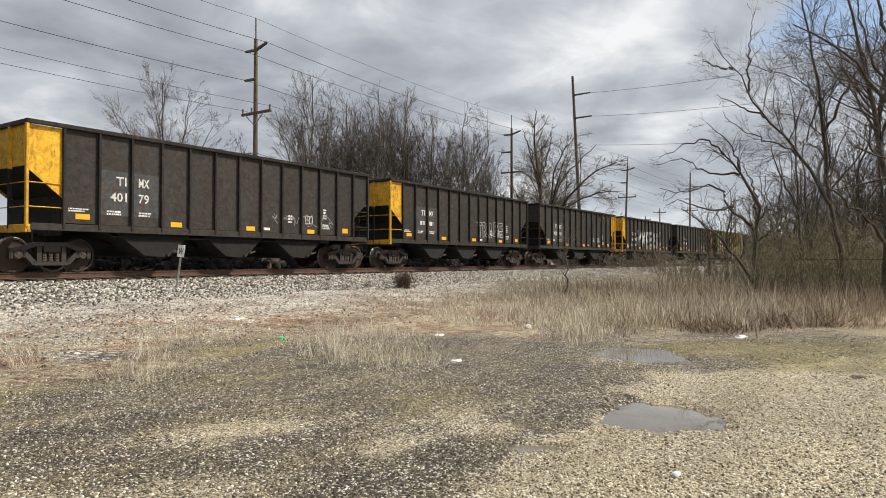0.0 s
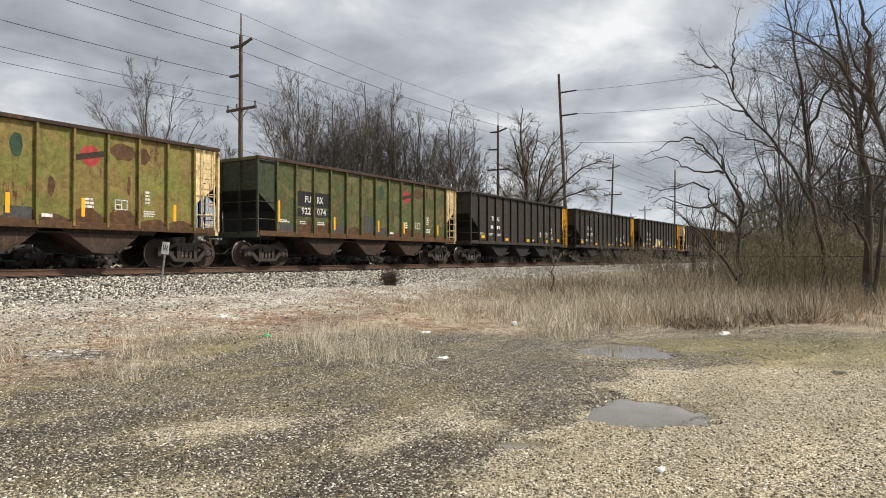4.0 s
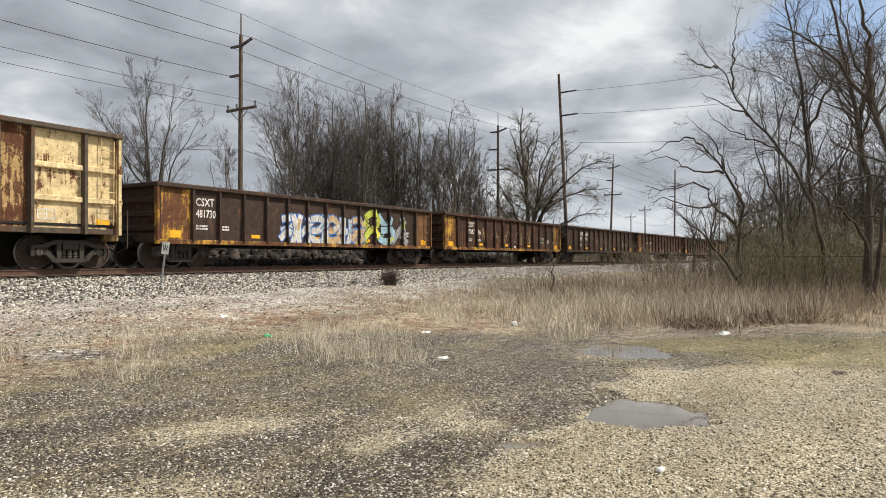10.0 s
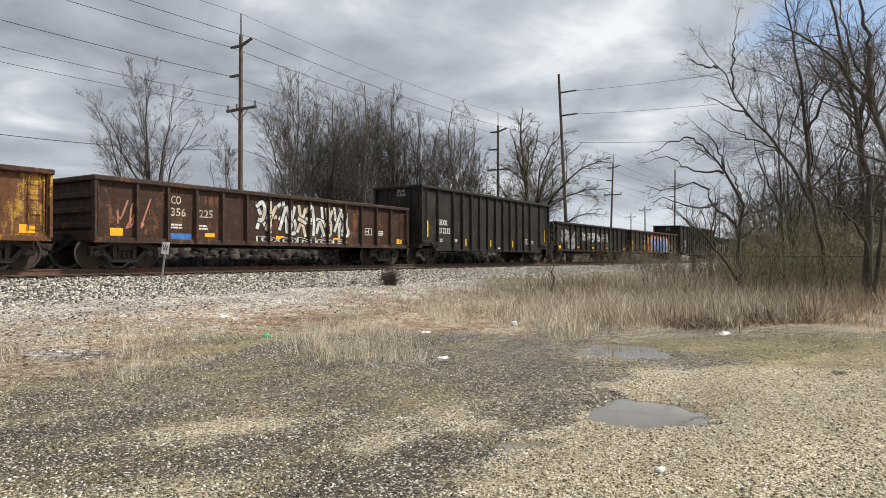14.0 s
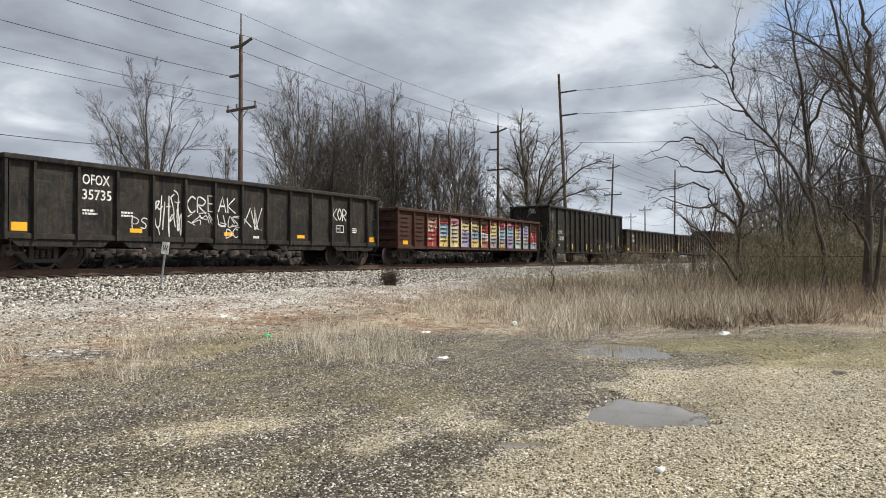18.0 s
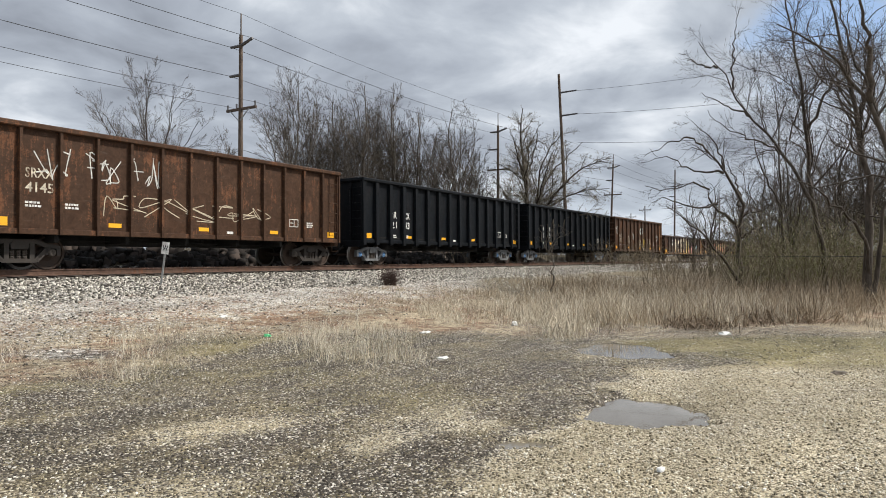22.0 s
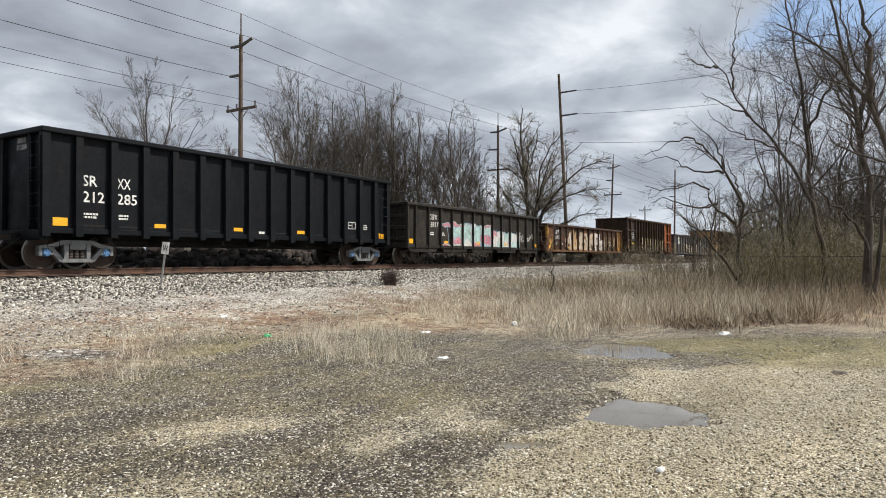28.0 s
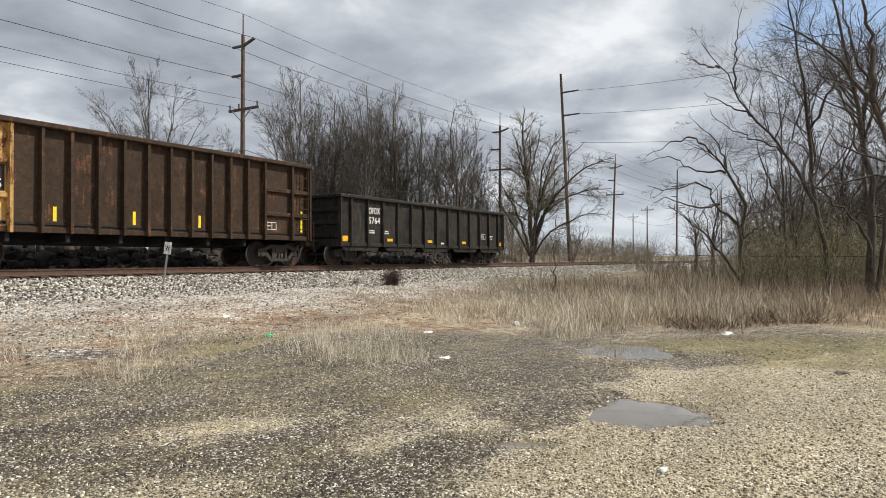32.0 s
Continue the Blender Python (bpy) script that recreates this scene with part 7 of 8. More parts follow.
def build_trees():
    def at(slope, ahead):
        return spot(ahead, slope * ahead)
    # beyond the track: lone trees, a grove, a broad many-stemmed tree
    g1 = "bare trees beyond the track"
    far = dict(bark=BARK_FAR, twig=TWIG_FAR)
    x, y = at(-0.441, 47)
    tree("bare_tree", "lone bare tree with ascending branches beyond the track", x, y, [
        (0.11, [(0, 0), (-0.8, 3), (-1.95, 6, 0.4), (-2.8, 8.6, 0.6), (-3.7, 10.7, 0.6), (-4.3, 11.9, 0.6)]),
        (0.15, [(0, 0), (0.05, 3), (0.1, 6), (0.0, 9, -0.2), (-0.1, 11.6, -0.2), (-0.1, 13.3, -0.3)]),
        (0.09, [(0.05, 4.6), (-0.45, 6.2, -0.4), (-1.3, 7.6, -0.8), (-1.95, 9.6, -1.1), (-3.0, 11.2, -1.4)]),
        (0.08, [(0.05, 5.6), (-0.5, 7.6, 0.7), (-0.9, 9.8, 1.3), (-1.5, 12.0, 1.7)]),
        (0.11, [(0.15, 0), (0.5, 3.2), (0.72, 6, 0.4), (0.8, 8, 0.6), (1.1, 10, 0.8), (1.3, 12.4, 0.9)]),
        (0.08, [(0.7, 5.0), (1.2, 7.4, -0.6), (1.75, 9.5, -1.0), (2.3, 11.5, -1.2)]),
        (0.11, [(0.25, 0), (0.95, 3.4, -0.3), (1.5, 6, -0.6), (2.2, 7.5, -0.9), (3.1, 8.6, -1.1), (4.0, 10.1, -1.3)])],
         1, group=g1, dens=(2.2, 3.6, 5.4), angle=(0.58, 0.6, 0.66), share=((0.22, 0.44), (0.25, 0.5), (0.4, 0.75)), wig=0.075, up=0.06, t0=0.30, rmin=0.0085, bark=BARK, twig=TWIG)
    for (sl, d), h, st, sp, seed, lab in (((-0.325, 50), 10.6, 4, 1.1, 3, "slender bare tree beside the pole"), ((-0.55, 54), 7.2, 3, 1.2, 2, "slender bare tree beyond the track"), ((-0.30, 54), 6.4, 4, 1.6, 4, "low bare tree beside the grove")):
        x, y = at(sl, d)
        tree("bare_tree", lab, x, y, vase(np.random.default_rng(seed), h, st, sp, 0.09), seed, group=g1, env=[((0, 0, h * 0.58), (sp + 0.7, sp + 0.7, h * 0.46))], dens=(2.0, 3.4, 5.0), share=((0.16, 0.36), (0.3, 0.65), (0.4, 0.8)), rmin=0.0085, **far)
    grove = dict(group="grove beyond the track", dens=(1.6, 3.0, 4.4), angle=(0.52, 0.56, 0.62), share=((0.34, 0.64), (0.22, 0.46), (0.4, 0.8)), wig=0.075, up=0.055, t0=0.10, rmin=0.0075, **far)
    moulds = []
    for k, (r, d, h, w, st) in enumerate(((-0.218, 47, 13.6, 3.4, 6), (-0.122, 48, 13.0, 2.9, 6), (-0.076, 50, 13.3, 2.6, 5), (0.018, 51, 12.0, 2.9, 6))):
        x, y = at(r, d)
        moulds.append(tree("bare_tree", "bare tree with close upswept twigs in the grove", x, y, vase(np.random.default_rng(30 + k), h * 0.97, st, w * 0.85, 0.15), 10 + k, env=[((0, 0, h * 0.60), (w, w, h * 0.42)), ((0, 0, h * 0.34), (w * 0.85, w * 0.85, h * 0.3))], **grove))
    for k, (m, r, d, f, turn) in enumerate(((1, -0.170, 49, 0.99, 60), (3, -0.037, 50, 0.94, 130), (2, -0.148, 55, 0.98, 200), (1, -0.100, 56, 0.98, 250), (3, -0.196, 54, 0.98, 310), (3, -0.006, 56, 0.92, 20), (1, 0.042, 57, 0.78, 170), (3, -0.060, 58, 0.95, 290), (0, -0.242, 56, 0.72, 100))):
        x, y = at(r, d)
        c = copy_thing(moulds[m], pose(x, y, float(ground_z(x, y)) - 0.08, 0, 0, turn))
        c.scale = (f, f, f)
    x, y = at(0.129, 55)
    tree("spreading_tree", "broad many-stemmed tree with pale budding twigs", x, y, [
        (0.26, [(0, 0), (0.1, 1.5), (-0.1, 4), (-0.2, 7, 0.3), (-0.6, 10, 0.4), (-0.5, 13.2, 0.5)]),
        (0.19, [(0, 0.6), (0.6, 3.4, 0.3), (2.0, 5.2, 0.6), (4.3, 6.3, 0.9), (6.9, 6.6, 1.2)]),
        (0.18, [(0.1, 0.8), (0.8, 3.8, -0.6), (2.2, 6.2, -1.2), (4.2, 8.0, -1.8), (6.4, 8.6, -2.2)]),
        (0.17, [(0, 1.0), (0.6, 4.2, 0.8), (1.8, 7.4, 1.8), (3.5, 9.4, 2.6), (5.0, 10.7, 3.0)]),
        (0.15, [(0, 1.5), (0.5, 5, -0.5), (1.0, 8.4, -1.0), (2.4, 10.8, -1.4)]),
        (0.15, [(-0.1, 1), (-0.7, 3.5, 0.6), (-1.6, 5.6, 1.2), (-2.9, 7.8, 1.6)]),
        (0.13, [(0, 0.8), (-1.4, 3.2, -0.6), (-2.6, 5, -1.0), (-3.6, 6.2, -1.2)]),
        (0.13, [(0, 0.6), (1.4, 2.8, -0.6), (3.4, 3.9, -1.4), (5, 4.3, -1.8), (6.0, 3.9, -2)]),
        (0.13, [(0, 1), (0.3, 4.4, -1.5), (0.8, 7.0, -3.0), (1.4, 9.0, -4.0)]),
        (0.10, [(-0.2, 7), (-1.0, 9.2, -0.5), (-1.7, 11.4, -0.8)]), (0.10, [(-0.2, 7.4), (0.5, 9.6, 0.6), (0.9, 12.0, 0.8)])],
         40, bark=BARK, twig=TWIG_BUD, dens=(2.9, 4.2, 6.2), angle=(0.72, 0.68, 0.72), share=((0.16, 0.36), (0.30, 0.6), (0.4, 0.8)), wig=0.12, up=0.02, t0=0.28, rmin=0.0085, env=[((1.9 * math.sin(radians(HEAD)), -1.9 * math.cos(radians(HEAD)), 6.2), (5.6, 5.6, 5.4)), ((-0.3, 0.3, 9.5), (2.3, 2.3, 4.4))])
    for (sl, d), h, st, sp, seed in (((0.10, 60), 7.6, 5, 2.4, 41), ((0.065, 57), 7.0, 5, 2.6, 42), ((0.19, 62), 4.6, 5, 2.6, 43)):
        x, y = at(sl, d)
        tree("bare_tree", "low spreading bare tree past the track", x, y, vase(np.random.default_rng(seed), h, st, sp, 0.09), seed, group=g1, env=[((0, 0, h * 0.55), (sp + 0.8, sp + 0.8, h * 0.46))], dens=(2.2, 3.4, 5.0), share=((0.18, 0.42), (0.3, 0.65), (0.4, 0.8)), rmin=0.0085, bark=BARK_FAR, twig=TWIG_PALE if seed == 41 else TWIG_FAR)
    # this side: tall crooked trees at the yard's far edge
    g2 = "tall bare trees at the yard's edge"
    kw = dict(group=g2, dens=(2.2, 3.8, 5.4), angle=(0.72, 0.7, 0.75), share=((0.17, 0.42), (0.32, 0.7), (0.4, 0.85)), wig=0.20, up=0.035, t0=0.26, rmin=0.0048, K=(8, 5, 3))
    x, y = at(0.4437, 30)
    tree("tall_bare_tree", "crooked bare tree with long drooping limbs", x, y, [
        (0.15, [(0, 0), (0, 1.6), (0.0, 3.0), (0.05, 4.3), (-0.7, 5.6), (-1.35, 6.4), (-2.4, 6.7, -0.5)]), (0.08, [(-0.1, 3.1), (-1.05, 4.1, 0.3), (-1.15, 4.7, 0.5), (-1.75, 5.1, 0.6), (-2.8, 4.8, 1.0), (-3.9, 5.0, 1.2)]),
        (0.08, [(0.05, 2.6), (0.4, 2.9, -0.4), (1.1, 3.1, -0.8)]), (0.09, [(-0.05, 0.6), (-1.2, 1.9, -0.5), (-2.6, 3.3, -0.8), (-3.6, 3.9, -1)]), (0.07, [(0.05, 4.0), (0.1, 5.2, 0.5), (-0.3, 6.2, 0.8)]), (0.06, [(-0.7, 5.5), (-1.8, 5.7, 0.5), (-3.0, 6.3, 0.8), (-4.0, 6.1, 1.0)]), (0.06, [(-1.0, 4.1), (-2.2, 3.9, -0.4), (-3.4, 4.3, -0.6), (-4.4, 4.0, -0.8)]), (0.06, [(-1.35, 6.4), (-2.3, 7.0, -0.3), (-3.3, 6.8, -0.5), (-4.5, 6.1, -0.6)]), (0.05, [(-0.7, 5.6), (-0.9, 6.8, 0.4), (-1.6, 7.7, 0.6), (-2.3, 7.9, 0.7)])], 60, **kw)
    x, y = at(0.5724, 28)
    tree("tall_bare_tree", "tall leaning tree with a long slanting limb", x, y, [
        (0.13, [(0, 0), (-0.25, 2.3), (-0.6, 4.0), (-0.78, 7.1), (-1.07, 9.5), (-1.55, 11.9), (-1.8, 14.2)]), (0.085, [(-0.5, 3.9), (-1.55, 6.1, 0.4), (-2.75, 7.8, 0.8), (-3.8, 9.7, 1.1), (-4.7, 11.2, 1.4)]),
        (0.07, [(-0.78, 7.0), (-0.2, 8.4, -0.5), (0.4, 10.0, -0.8), (0.5, 12, -1)]), (0.05, [(-2.75, 7.8, 0.8), (-3.8, 8.3, 0.9), (-4.9, 8.9, 1.0)]), (0.05, [(-3.4, 9.0, 1.0), (-3.5, 10.6, 0.9), (-3.2, 12.4, 0.8)]), (0.05, [(-1.55, 6.1, 0.4), (-2.9, 6.7, 0.2), (-4.2, 7.2, 0.1), (-5.0, 7.9, 0.0)]), (0.05, [(-4.0, 10.0, 1.2), (-4.9, 10.2, 1.3), (-5.6, 10.7, 1.4)])], 61, **kw)
    x, y = at(0.509, 36)
    tree("tall_bare_tree", "slim bare tree with a fine crown", x, y, [
        (0.10, [(0, 0), (-0.15, 4.2), (-0.2, 8.2), (-0.45, 11.2)]), (0.07, [(-0.1, 3.5), (1.2, 6, 0.5), (1.9, 8.8, 0.8)]), (0.07, [(-0.15, 4.5), (-1.4, 6.6, -0.4), (-2.0, 8.6, -0.6)])], 62, **kw)
    x, y = at(0.6385, 25)
    tree("tall_bare_tree", "tall dark tree with a low reaching limb", x, y, [
        (0.18, [(0, 0), (-0.05, 4.2), (-0.4, 6.4), (-0.7, 8.5), (-1.25, 10.6), (-1.7, 12.6)]), (0.10, [(0.1, 0.3), (0.3, 3.4, -0.4), (0.8, 5.1, -0.8), (1.1, 7.5, -1)]),
        (0.09, [(-0.05, 1.1), (-0.5, 2.4, -0.4), (-1.9, 3.6, -0.9), (-2.9, 4.2, -1.2), (-4.2, 4.8, -1.5)]), (0.10, [(-0.4, 6.3), (0.2, 8.2, 0.6), (0.5, 10.5, 0.8)])], 63, **kw)
    x, y = at(0.712, 20)
    tree("tall_bare_tree", "large tree leaning over the yard's edge", x, y, [
        (0.15, [(0, 0), (-0.4, 3.4), (-0.95, 4.95), (-1.4, 6.3), (-2.3, 7.3), (-3.3, 8.2), (-4.3, 8.6)]), (0.08, [(-0.9, 4.9), (-1.0, 6.6, 0.6), (-1.5, 8.6, 1.0), (-1.7, 10.5, 1.2)]), (0.1, [(-1.4, 6.3), (-1.9, 8.2, -0.6), (-2.6, 10, -1)]), (0.09, [(-0.4, 3.4), (0.6, 5.4), (0.8, 8)])], 64, **kw)
    # the wood behind
    wood = dict(group=g2, dens=(1.9, 3.2, 4.6), angle=(0.62, 0.64, 0.66), share=((0.18, 0.42), (0.32, 0.65), (0.4, 0.8)), wig=0.15, up=0.06, t0=0.2, rmin=0.008)
    spots = ((0.60, 40, 14.0), (0.475, 48, 11.5), (0.40, 52, 9.0), (0.375, 60, 8.0), (0.53, 55, 13.0), (0.66, 46, 14), (0.44, 64, 10), (0.56, 66, 14), (0.62, 60, 15), (0.50, 44, 10), (0.565, 49, 11), (0.635, 42, 12), (0.69, 52, 13), (0.585, 62, 12), (0.455, 56, 8), (0.52, 38, 10.5), (0.70, 38, 13))
    moulds = []
    for k, (r, d, h) in enumerate(spots):
        x, y = at(r, d)
        h *= 0.84
        if k < 4:
            moulds.append((h, tree("tall_bare_tree", "bare tree in the wood behind the yard", x, y, vase(np.random.default_rng(170 + k), h, 3 + k % 2, h * 0.17, 0.10 + 0.004 * h, low=h * 0.2), 70 + k, env=[((0, 0, h * 0.6), (h * 0.27, h * 0.27, h * 0.44))], **wood)))
        else:
            hm, m = min(moulds, key=lambda q: abs(q[0] - h) + 2.5 * ((k + int(q[0])) % 2))
            c = copy_thing(m, pose(x, y, float(ground_z(x, y)) - 0.08, 0, 0, 77 * k))
            c.scale = (h / hm,) * 3
    # brush
    def strip(d0, d1, r0, r1):
        def f(rng):
            d = rng.uniform(d0, d1)
            return spot(d, rng.uniform(r0, r1) * d)
        return f
    thicket("green_brush", "dense brush with fresh green leaves under the trees", 90, 760, strip(25, 40, 0.43, 0.85), 1.0, 3.4, BRUSH, 40000, 0.034)
    thicket("wood_undergrowth", "tall bare undergrowth in the wood behind the yard", 89, 800, strip(38, 66, 0.45, 0.85), 2.0, 6.0, BRUSH)
    thicket("bare_brush", "bare brown brush beside the track", 91, 700, strip(32, 60, 0.30, 0.60), 0.9, 2.4, BRUSH)
    thicket("far_brush", "brown brush beyond the track", 92, 1500, strip(54, 90, 0.10, 0.31), 1.0, 2.4, BRUSH)
    thicket("grove_brush", "brown undergrowth below the grove", 93, 1300, strip(46, 66, -0.40, 0.12), 1.2, 4.6, BRUSH)
    # far woods close the view
    thicket("far_woods", "distant bare woods along the horizon", 94, 900, strip(130, 210, -0.75, 0.85), 4, 7, TWIG)


# ---------------------------------------------------------------- poles and wires
def wire(points, r, sag, parent, n=14):
    bm = bmesh.new()
    p, q = Vector(points[0]), Vector(points[1])
    add_tube(bm, [p.lerp(q, k / n) - Vector((0, 0, sag * 4 * (k / n) * (1 - k / n))) for k in range(n + 1)], r, 4)
    return part("wire", bm, WIRE, parent)


def pole(x, y, h, label, arms, lean=(0, 0), r=0.15):
    """A timber utility pole; arms: (height, half length to each side, posts)."""
    root = tagged(new("utility_pole"), label, "utility pole", "utility poles along the track")
    z = min(float(ground_z(x, y)) - 0.1, 0.6)
    root.location = (x, y, z)
    bm = bmesh.new()
    add_tube(bm, [(0, 0, 0), (lean[0] * h / 2, lean[1] * h / 2, h / 2), (lean[0] * h, lean[1] * h, h)], [r, r * 0.82, r * 0.62], 10)
    part("pole_shaft", bm, POLE, root)
    for az, left, right, kind in arms:
        c = (lean[0] * az, lean[1] * az, az)
        if kind == "beam":
            slab("crossarm", (0.12, left + right, 0.13), (c[0], c[1] + (left - right) / 2, az), POLE, root)
            for s in (-right + 0.08, 0.3, left - 0.08):
                bm = bmesh.new()
                add_tube(bm, [(c[0], c[1] + s, az + 0.05), (c[0], c[1] + s, az + 0.3)], [0.04, 0.05], 6)
                part("insulator", bm, INSUL, root)
            bm = bmesh.new()
            for s in (-0.7, 0.7):
                add_bar(bm, (c[0] - 0.08, c[1] + s, az - 0.05), (c[0] - 0.08, c[1], az - 0.65), 0.04)
            part("arm_brace", bm, GALV, root)
        else:
            for s, ln in ((1, left), (-1, right)):
                if ln:
                    bm = bmesh.new()
                    add_tube(bm, [(c[0], c[1], az), (c[0], c[1] + s * ln, az + (0.25 if kind == "up" and s < 0 else 0.03))], [0.09, 0.07], 8)
                    part("insulator_arm", bm, INSUL, root)
    return root


def build_poles():
    yp = 27.0
    tops = []
    for k, x in enumerate((-4.0, 23.2, 51.0, 78.2, 104.5, 131.0, 158.0)):
        y = yp - float(sway(x))
        lean = ((0.0, 0.0), (0.0, 0.0), (0.0, 0.0), (0.05, -0.02), (0.012, -0.01), (0, 0), (0, 0))[k]
        p = pole(x, y, 12.4 if k != 4 else 14.4, "weathered timber power pole with crossarm and insulators", [(11.85, 0.75, 0.85, "up"), (10.35, 0.8, 0, "post"), (8.6, 1.05, 1.15, "beam")], lean)
        bm = bmesh.new()
        add_tube(bm, [(lean[0] * 12.2, lean[1] * 12.2, 12.1), (lean[0] * 13.4, lean[1] * 13.4, 13.5)], 0.035, 5)
        part("ground_wire_mast", bm, POLE, p)
        z = min(float(ground_z(x, y)) - 0.1, 0.6)
        tops.append([(x + lean[0] * a, y + o + lean[1] * a, z + a) for o, a in ((0, 13.5), (0.75, 11.9), (-0.85, 12.1), (0.8, 10.4), (1.0, 8.85), (-1.05, 8.85), (-0.18, 6.5))])
    lines = tagged(new("overhead_lines"), "thin dark power lines slung from pole to pole", "power lines", kind="structure")
    for a, b in zip(tops, tops[1:]):
        for k, (p, q) in enumerate(zip(a, b)):
            wire((p, q), 0.010 if k in (0, 4, 5) else 0.014, 0.35 if k < 6 else 1.0, lines)
    # a taller leaning pole whose lines cross to the yard's side
    x, y = spot(64, 0.187 * 64)
    p = pole(x, y, 18.6, "tall leaning pole carrying lines across the track", [(16.8, 0, 1.7, "post"), (14.6, 0, 1.7, "post")], (-0.035, 0.035), 0.19)
    z = min(float(ground_z(x, y)) - 0.1, 0.6)
    ex, ey = spot(40, 40 * 0.80)
    for a, e in ((16.8, 15.5), (14.6, 13.0), (11.9, 10.2)):
        wire(((x - 0.035 * a, y + 0.035 * a - 1.6, z + a), (ex, ey, e)), 0.014, 0.5, lines)
    q = pole(ex, ey, 16.5, "timber pole at the end of the crossing lines", [(15.4, 1.0, 1.0, "beam")])
    for r, d, h in ((0.281, 150, 11), (0.302, 128, 11)):
        x, y = spot(d, r * d)
        pole(x, y, h, "far utility pole with a short crossarm", [(h - 0.8, 1.2, 1.2, "beam")])
    # cable along the yard's edge
    a, b = spot(30, 30 * 0.33), spot(24, 24 * 0.72)
    w = wire(((a[0], a[1], 1.75), (b[0], b[1], 1.68)), 0.012, 0.05, lines)


# ---------------------------------------------------------------- small things
def build_sign():
    d = 20.4
    x, y = spot(d, -0.4220 * d)
    root = tagged(new("whistle_post"), "leaning grey post with a small white letter plate", "sign")
    z = float(ground_z(x, y)) - 0.15
    root.matrix_world = pose(x, y, z, 0, 7.0, HEAD - 90)
    slab("post", (0.055, 0.03, 1.44), (0, 0, 0.72), GALV, root)
    slab("plate", (0.22, 0.012, 0.37), (0, -0.022, 1.28), WHITE, root, 0.005)
    word(root, "W", -0.08, 1.19, 0.18, BLACKP, -0.031, bold=0.02, width=0.16)


def litter(name, label, d, r, w, h, mat, seed):
    """A crumpled scrap lying on the ground."""
    rng = random.Random(seed)
    bm = bmesh.new()
    bmesh.ops.create_icosphere(bm, subdivisions=2, radius=1.0)
    for v in bm.verts:
        v.co *= 1 + rng.uniform(-0.3, 0.3)
        v.co = Vector((v.co.x * w / 2, v.co.y * w / 3, max(v.co.z, -0.3) * h / 2))
    x, y = spot(d, r)
    me = bpy.data.meshes.new(name)
    bm.to_mesh(me)
    bm.free()
    me.materials.append(mat)
    tagged(place(name, me, None, (x, y, float(ground_z(x, y)) + h * 0.14)), label, "litter")


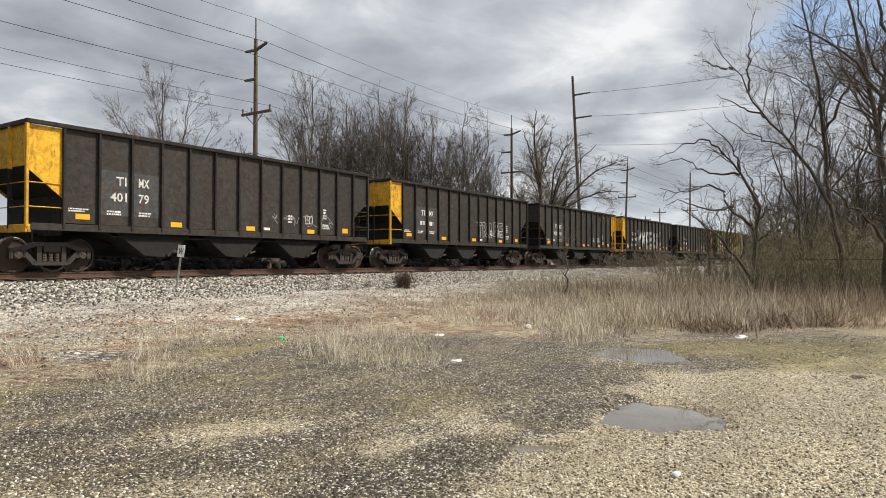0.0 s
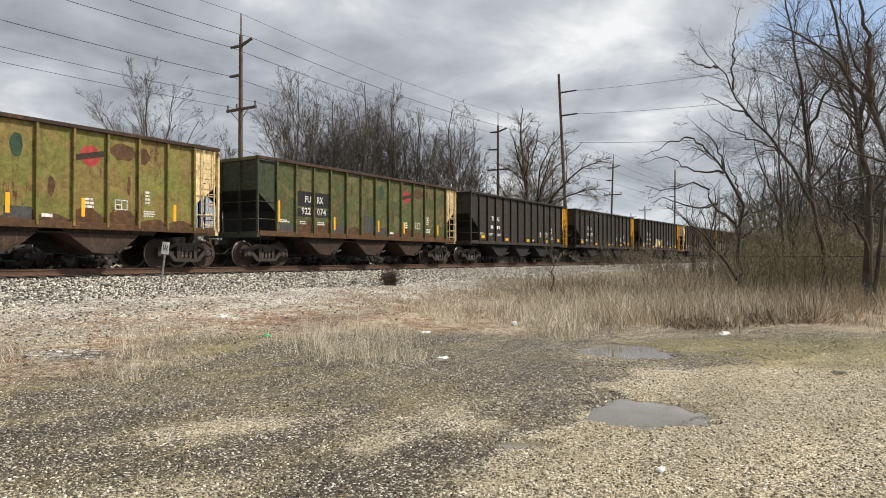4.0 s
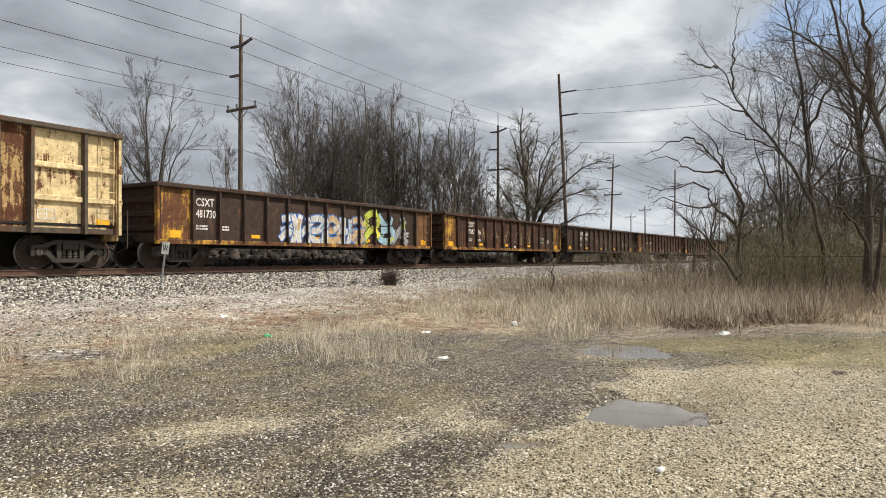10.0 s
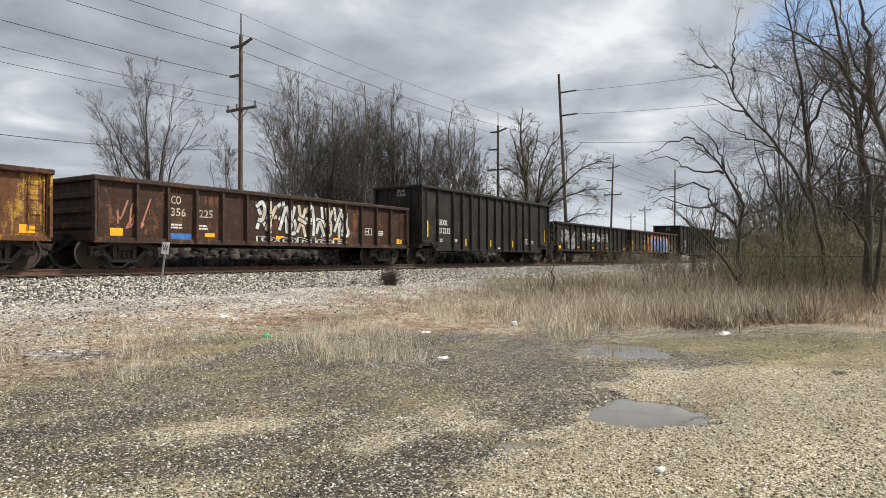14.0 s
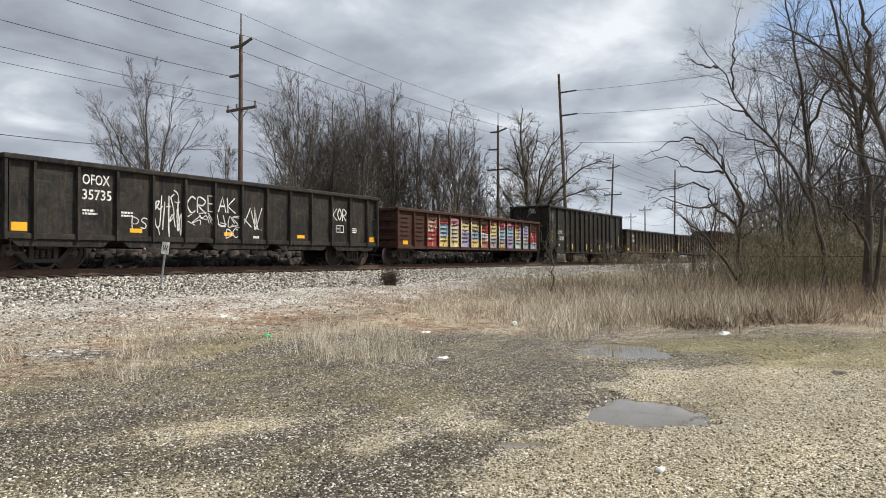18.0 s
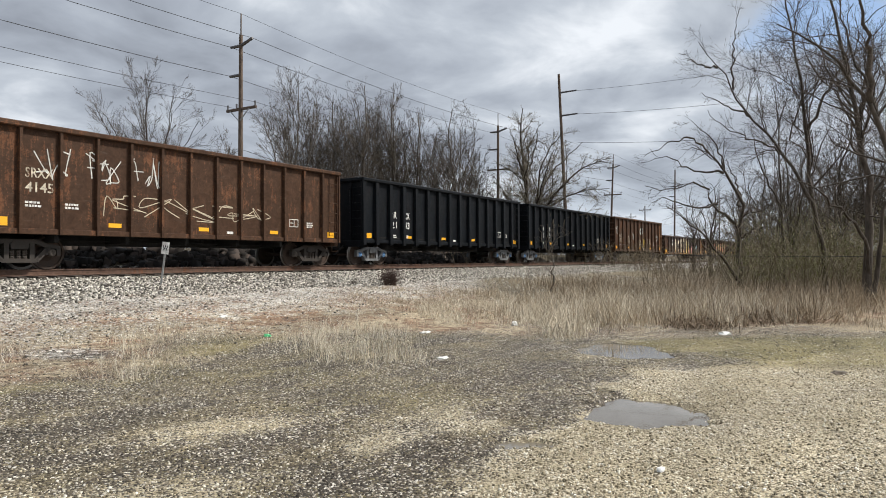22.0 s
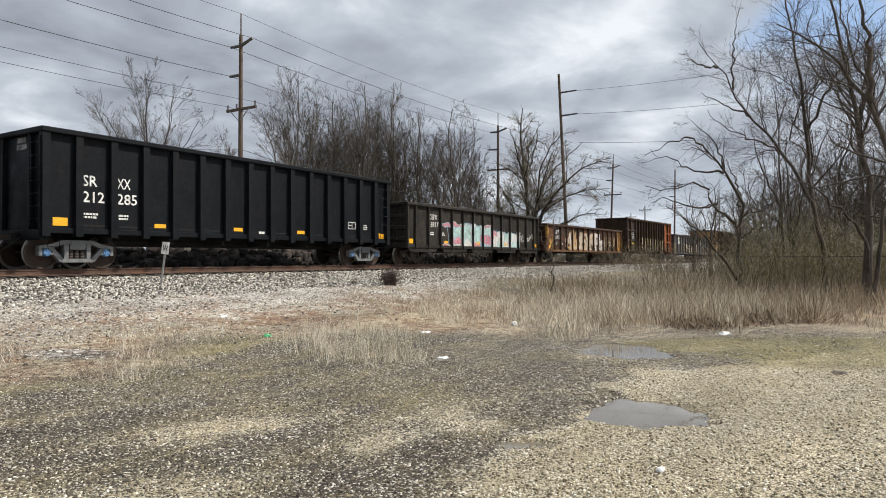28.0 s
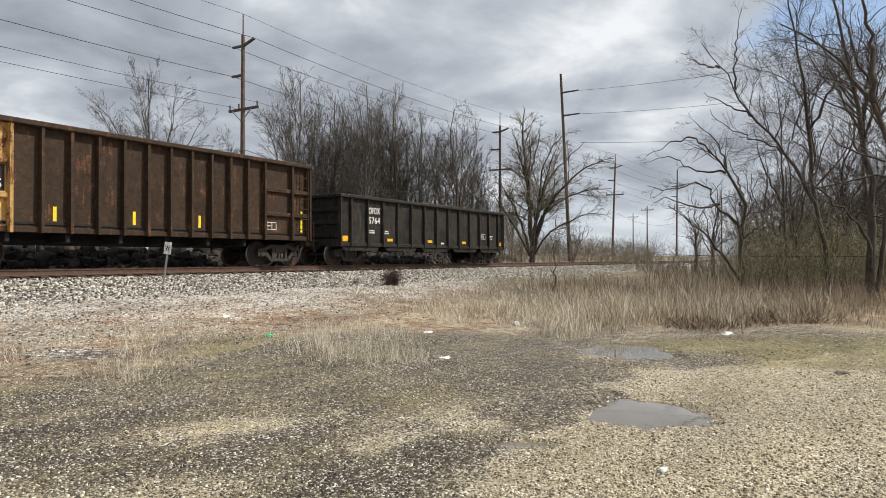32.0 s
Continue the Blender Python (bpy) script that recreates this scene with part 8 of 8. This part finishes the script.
def build_small():
    build_sign()
    green = plain("green_plastic", (0.04, 0.42, 0.16), 0.4)
    paper = plain("dirty_white_paper", (0.72, 0.72, 0.70), 0.7)
    wood = plain("grey_dead_wood", (0.10, 0.08, 0.06), 0.9)
    litter("plastic_bottle", "crushed green plastic bottle on the verge", 12.5, -3.29, 0.17, 0.08, green, 1)
    litter("crumpled_bag", "crumpled white plastic bag in dry grass", 15.5, 1.65, 0.2, 0.16, paper, 2)
    litter("crumpled_bag", "white plastic bag lying by the puddle", 13.8, 5.82, 0.36, 0.10, paper, 3)
    litter("paper_scrap", "scrap of pale paper on the gravel", 13.5, -0.36, 0.3, 0.05, paper, 4)
    litter("paper_scrap", "scrap of pale paper on the gravel", 10.55, 0.0, 0.22, 0.05, paper, 5)
    litter("pale_stone", "pale flat stone in the gravel", 5.1, 1.65, 0.09, 0.04, paper, 6)
    litter("pale_stone", "pale flat stone in the gravel", 15.2, -5.0, 0.28, 0.08, paper, 7)
    litter("driftwood", "short dark piece of wood on the yard", 9.4, 5.55, 0.3, 0.05, wood, 8)
    # a small dark shrub on the ballast, and a thin bare sapling before the track
    x, y = spot(26.5, -0.078 * 26.5)
    thicket("low_shrub", "small dark reddish shrub on the ballast", 95, 130, lambda r: (x + r.gauss(0, 0.16), y + r.gauss(0, 0.16)), 0.4, 0.72, plain("red_brown_twigs", (0.06, 0.035, 0.028), 0.9))
    x2, y2 = spot(26.0, -0.131 * 26.0)
    thicket("low_shrub", "tiny dark shrub on the ballast", 96, 14, lambda r: (x2 + r.gauss(0, 0.06), y2 + r.gauss(0, 0.06)), 0.15, 0.28, TWIG)
    x, y = spot(28, 0.163 * 28)
    tree("bare_sapling", "thin pale bare sapling before the track", x, y, [(0.05, [(0, 0), (0.03, 1.1), (-0.02, 2.2), (0.05, 3.2)]), (0.018, [(0, 1.7), (-0.35, 2.3, 0.1), (-0.5, 2.9, 0.2)]), (0.018, [(0, 1.9), (0.3, 2.5, -0.1), (0.5, 3.0, -0.2)])], 97, bark=BARK_LIGHT, twig=TWIG_PALE, dens=(3.0, 4.0, 6.0), wig=0.12, up=0.15, rmin=0.004)


build_trees()
build_poles()
build_small()
build_grass()
build_stones()


# ---------------------------------------------------------------- movement
SPEED, SLOW = 22.3331, 0.008351


def run(t):
    """How far the train has gone."""
    return SPEED * t + SLOW * ((t - 16) ** 2 - 256)


def motions():
    for car, s0 in TRAIN:
        rows = []
        t = 0.0
        while t < 32.0 + 1e-6:
            x, y, a = track(s0 - SLOW * 256 - run(t))
            rows.append((t, pose(x, y, RAIL_Z + LIFT, 0, 0, math.degrees(a))))
            t += 1.0
        walk(car, rows)
        # the wheels roll while the car is near
        near = [f for f in range(0, 961) if -14 < s0 - SLOW * 256 - run(f / 30) < 44]
        if not near:
            continue
        for tr in car.children:
            if not tr.name.startswith("truck"):
                continue
            for ws in tr.children:
                if not ws.name.startswith("wheelset"):
                    continue
                lx = ws.location.x
                at = lambda f: pose(lx, 0, WHEEL_R, 0, math.degrees(-(run(f / 30) - run(near[0] / 30)) / WHEEL_R) % 360.0)
                rows = [(f / 30, at(f)) for f in near]
                if near[0] > 0:
                    rows.insert(0, (0.0, at(near[0])))
                if near[-1] < 960:
                    rows.append((32.0, at(near[-1])))
                walk(ws, rows)


motions()
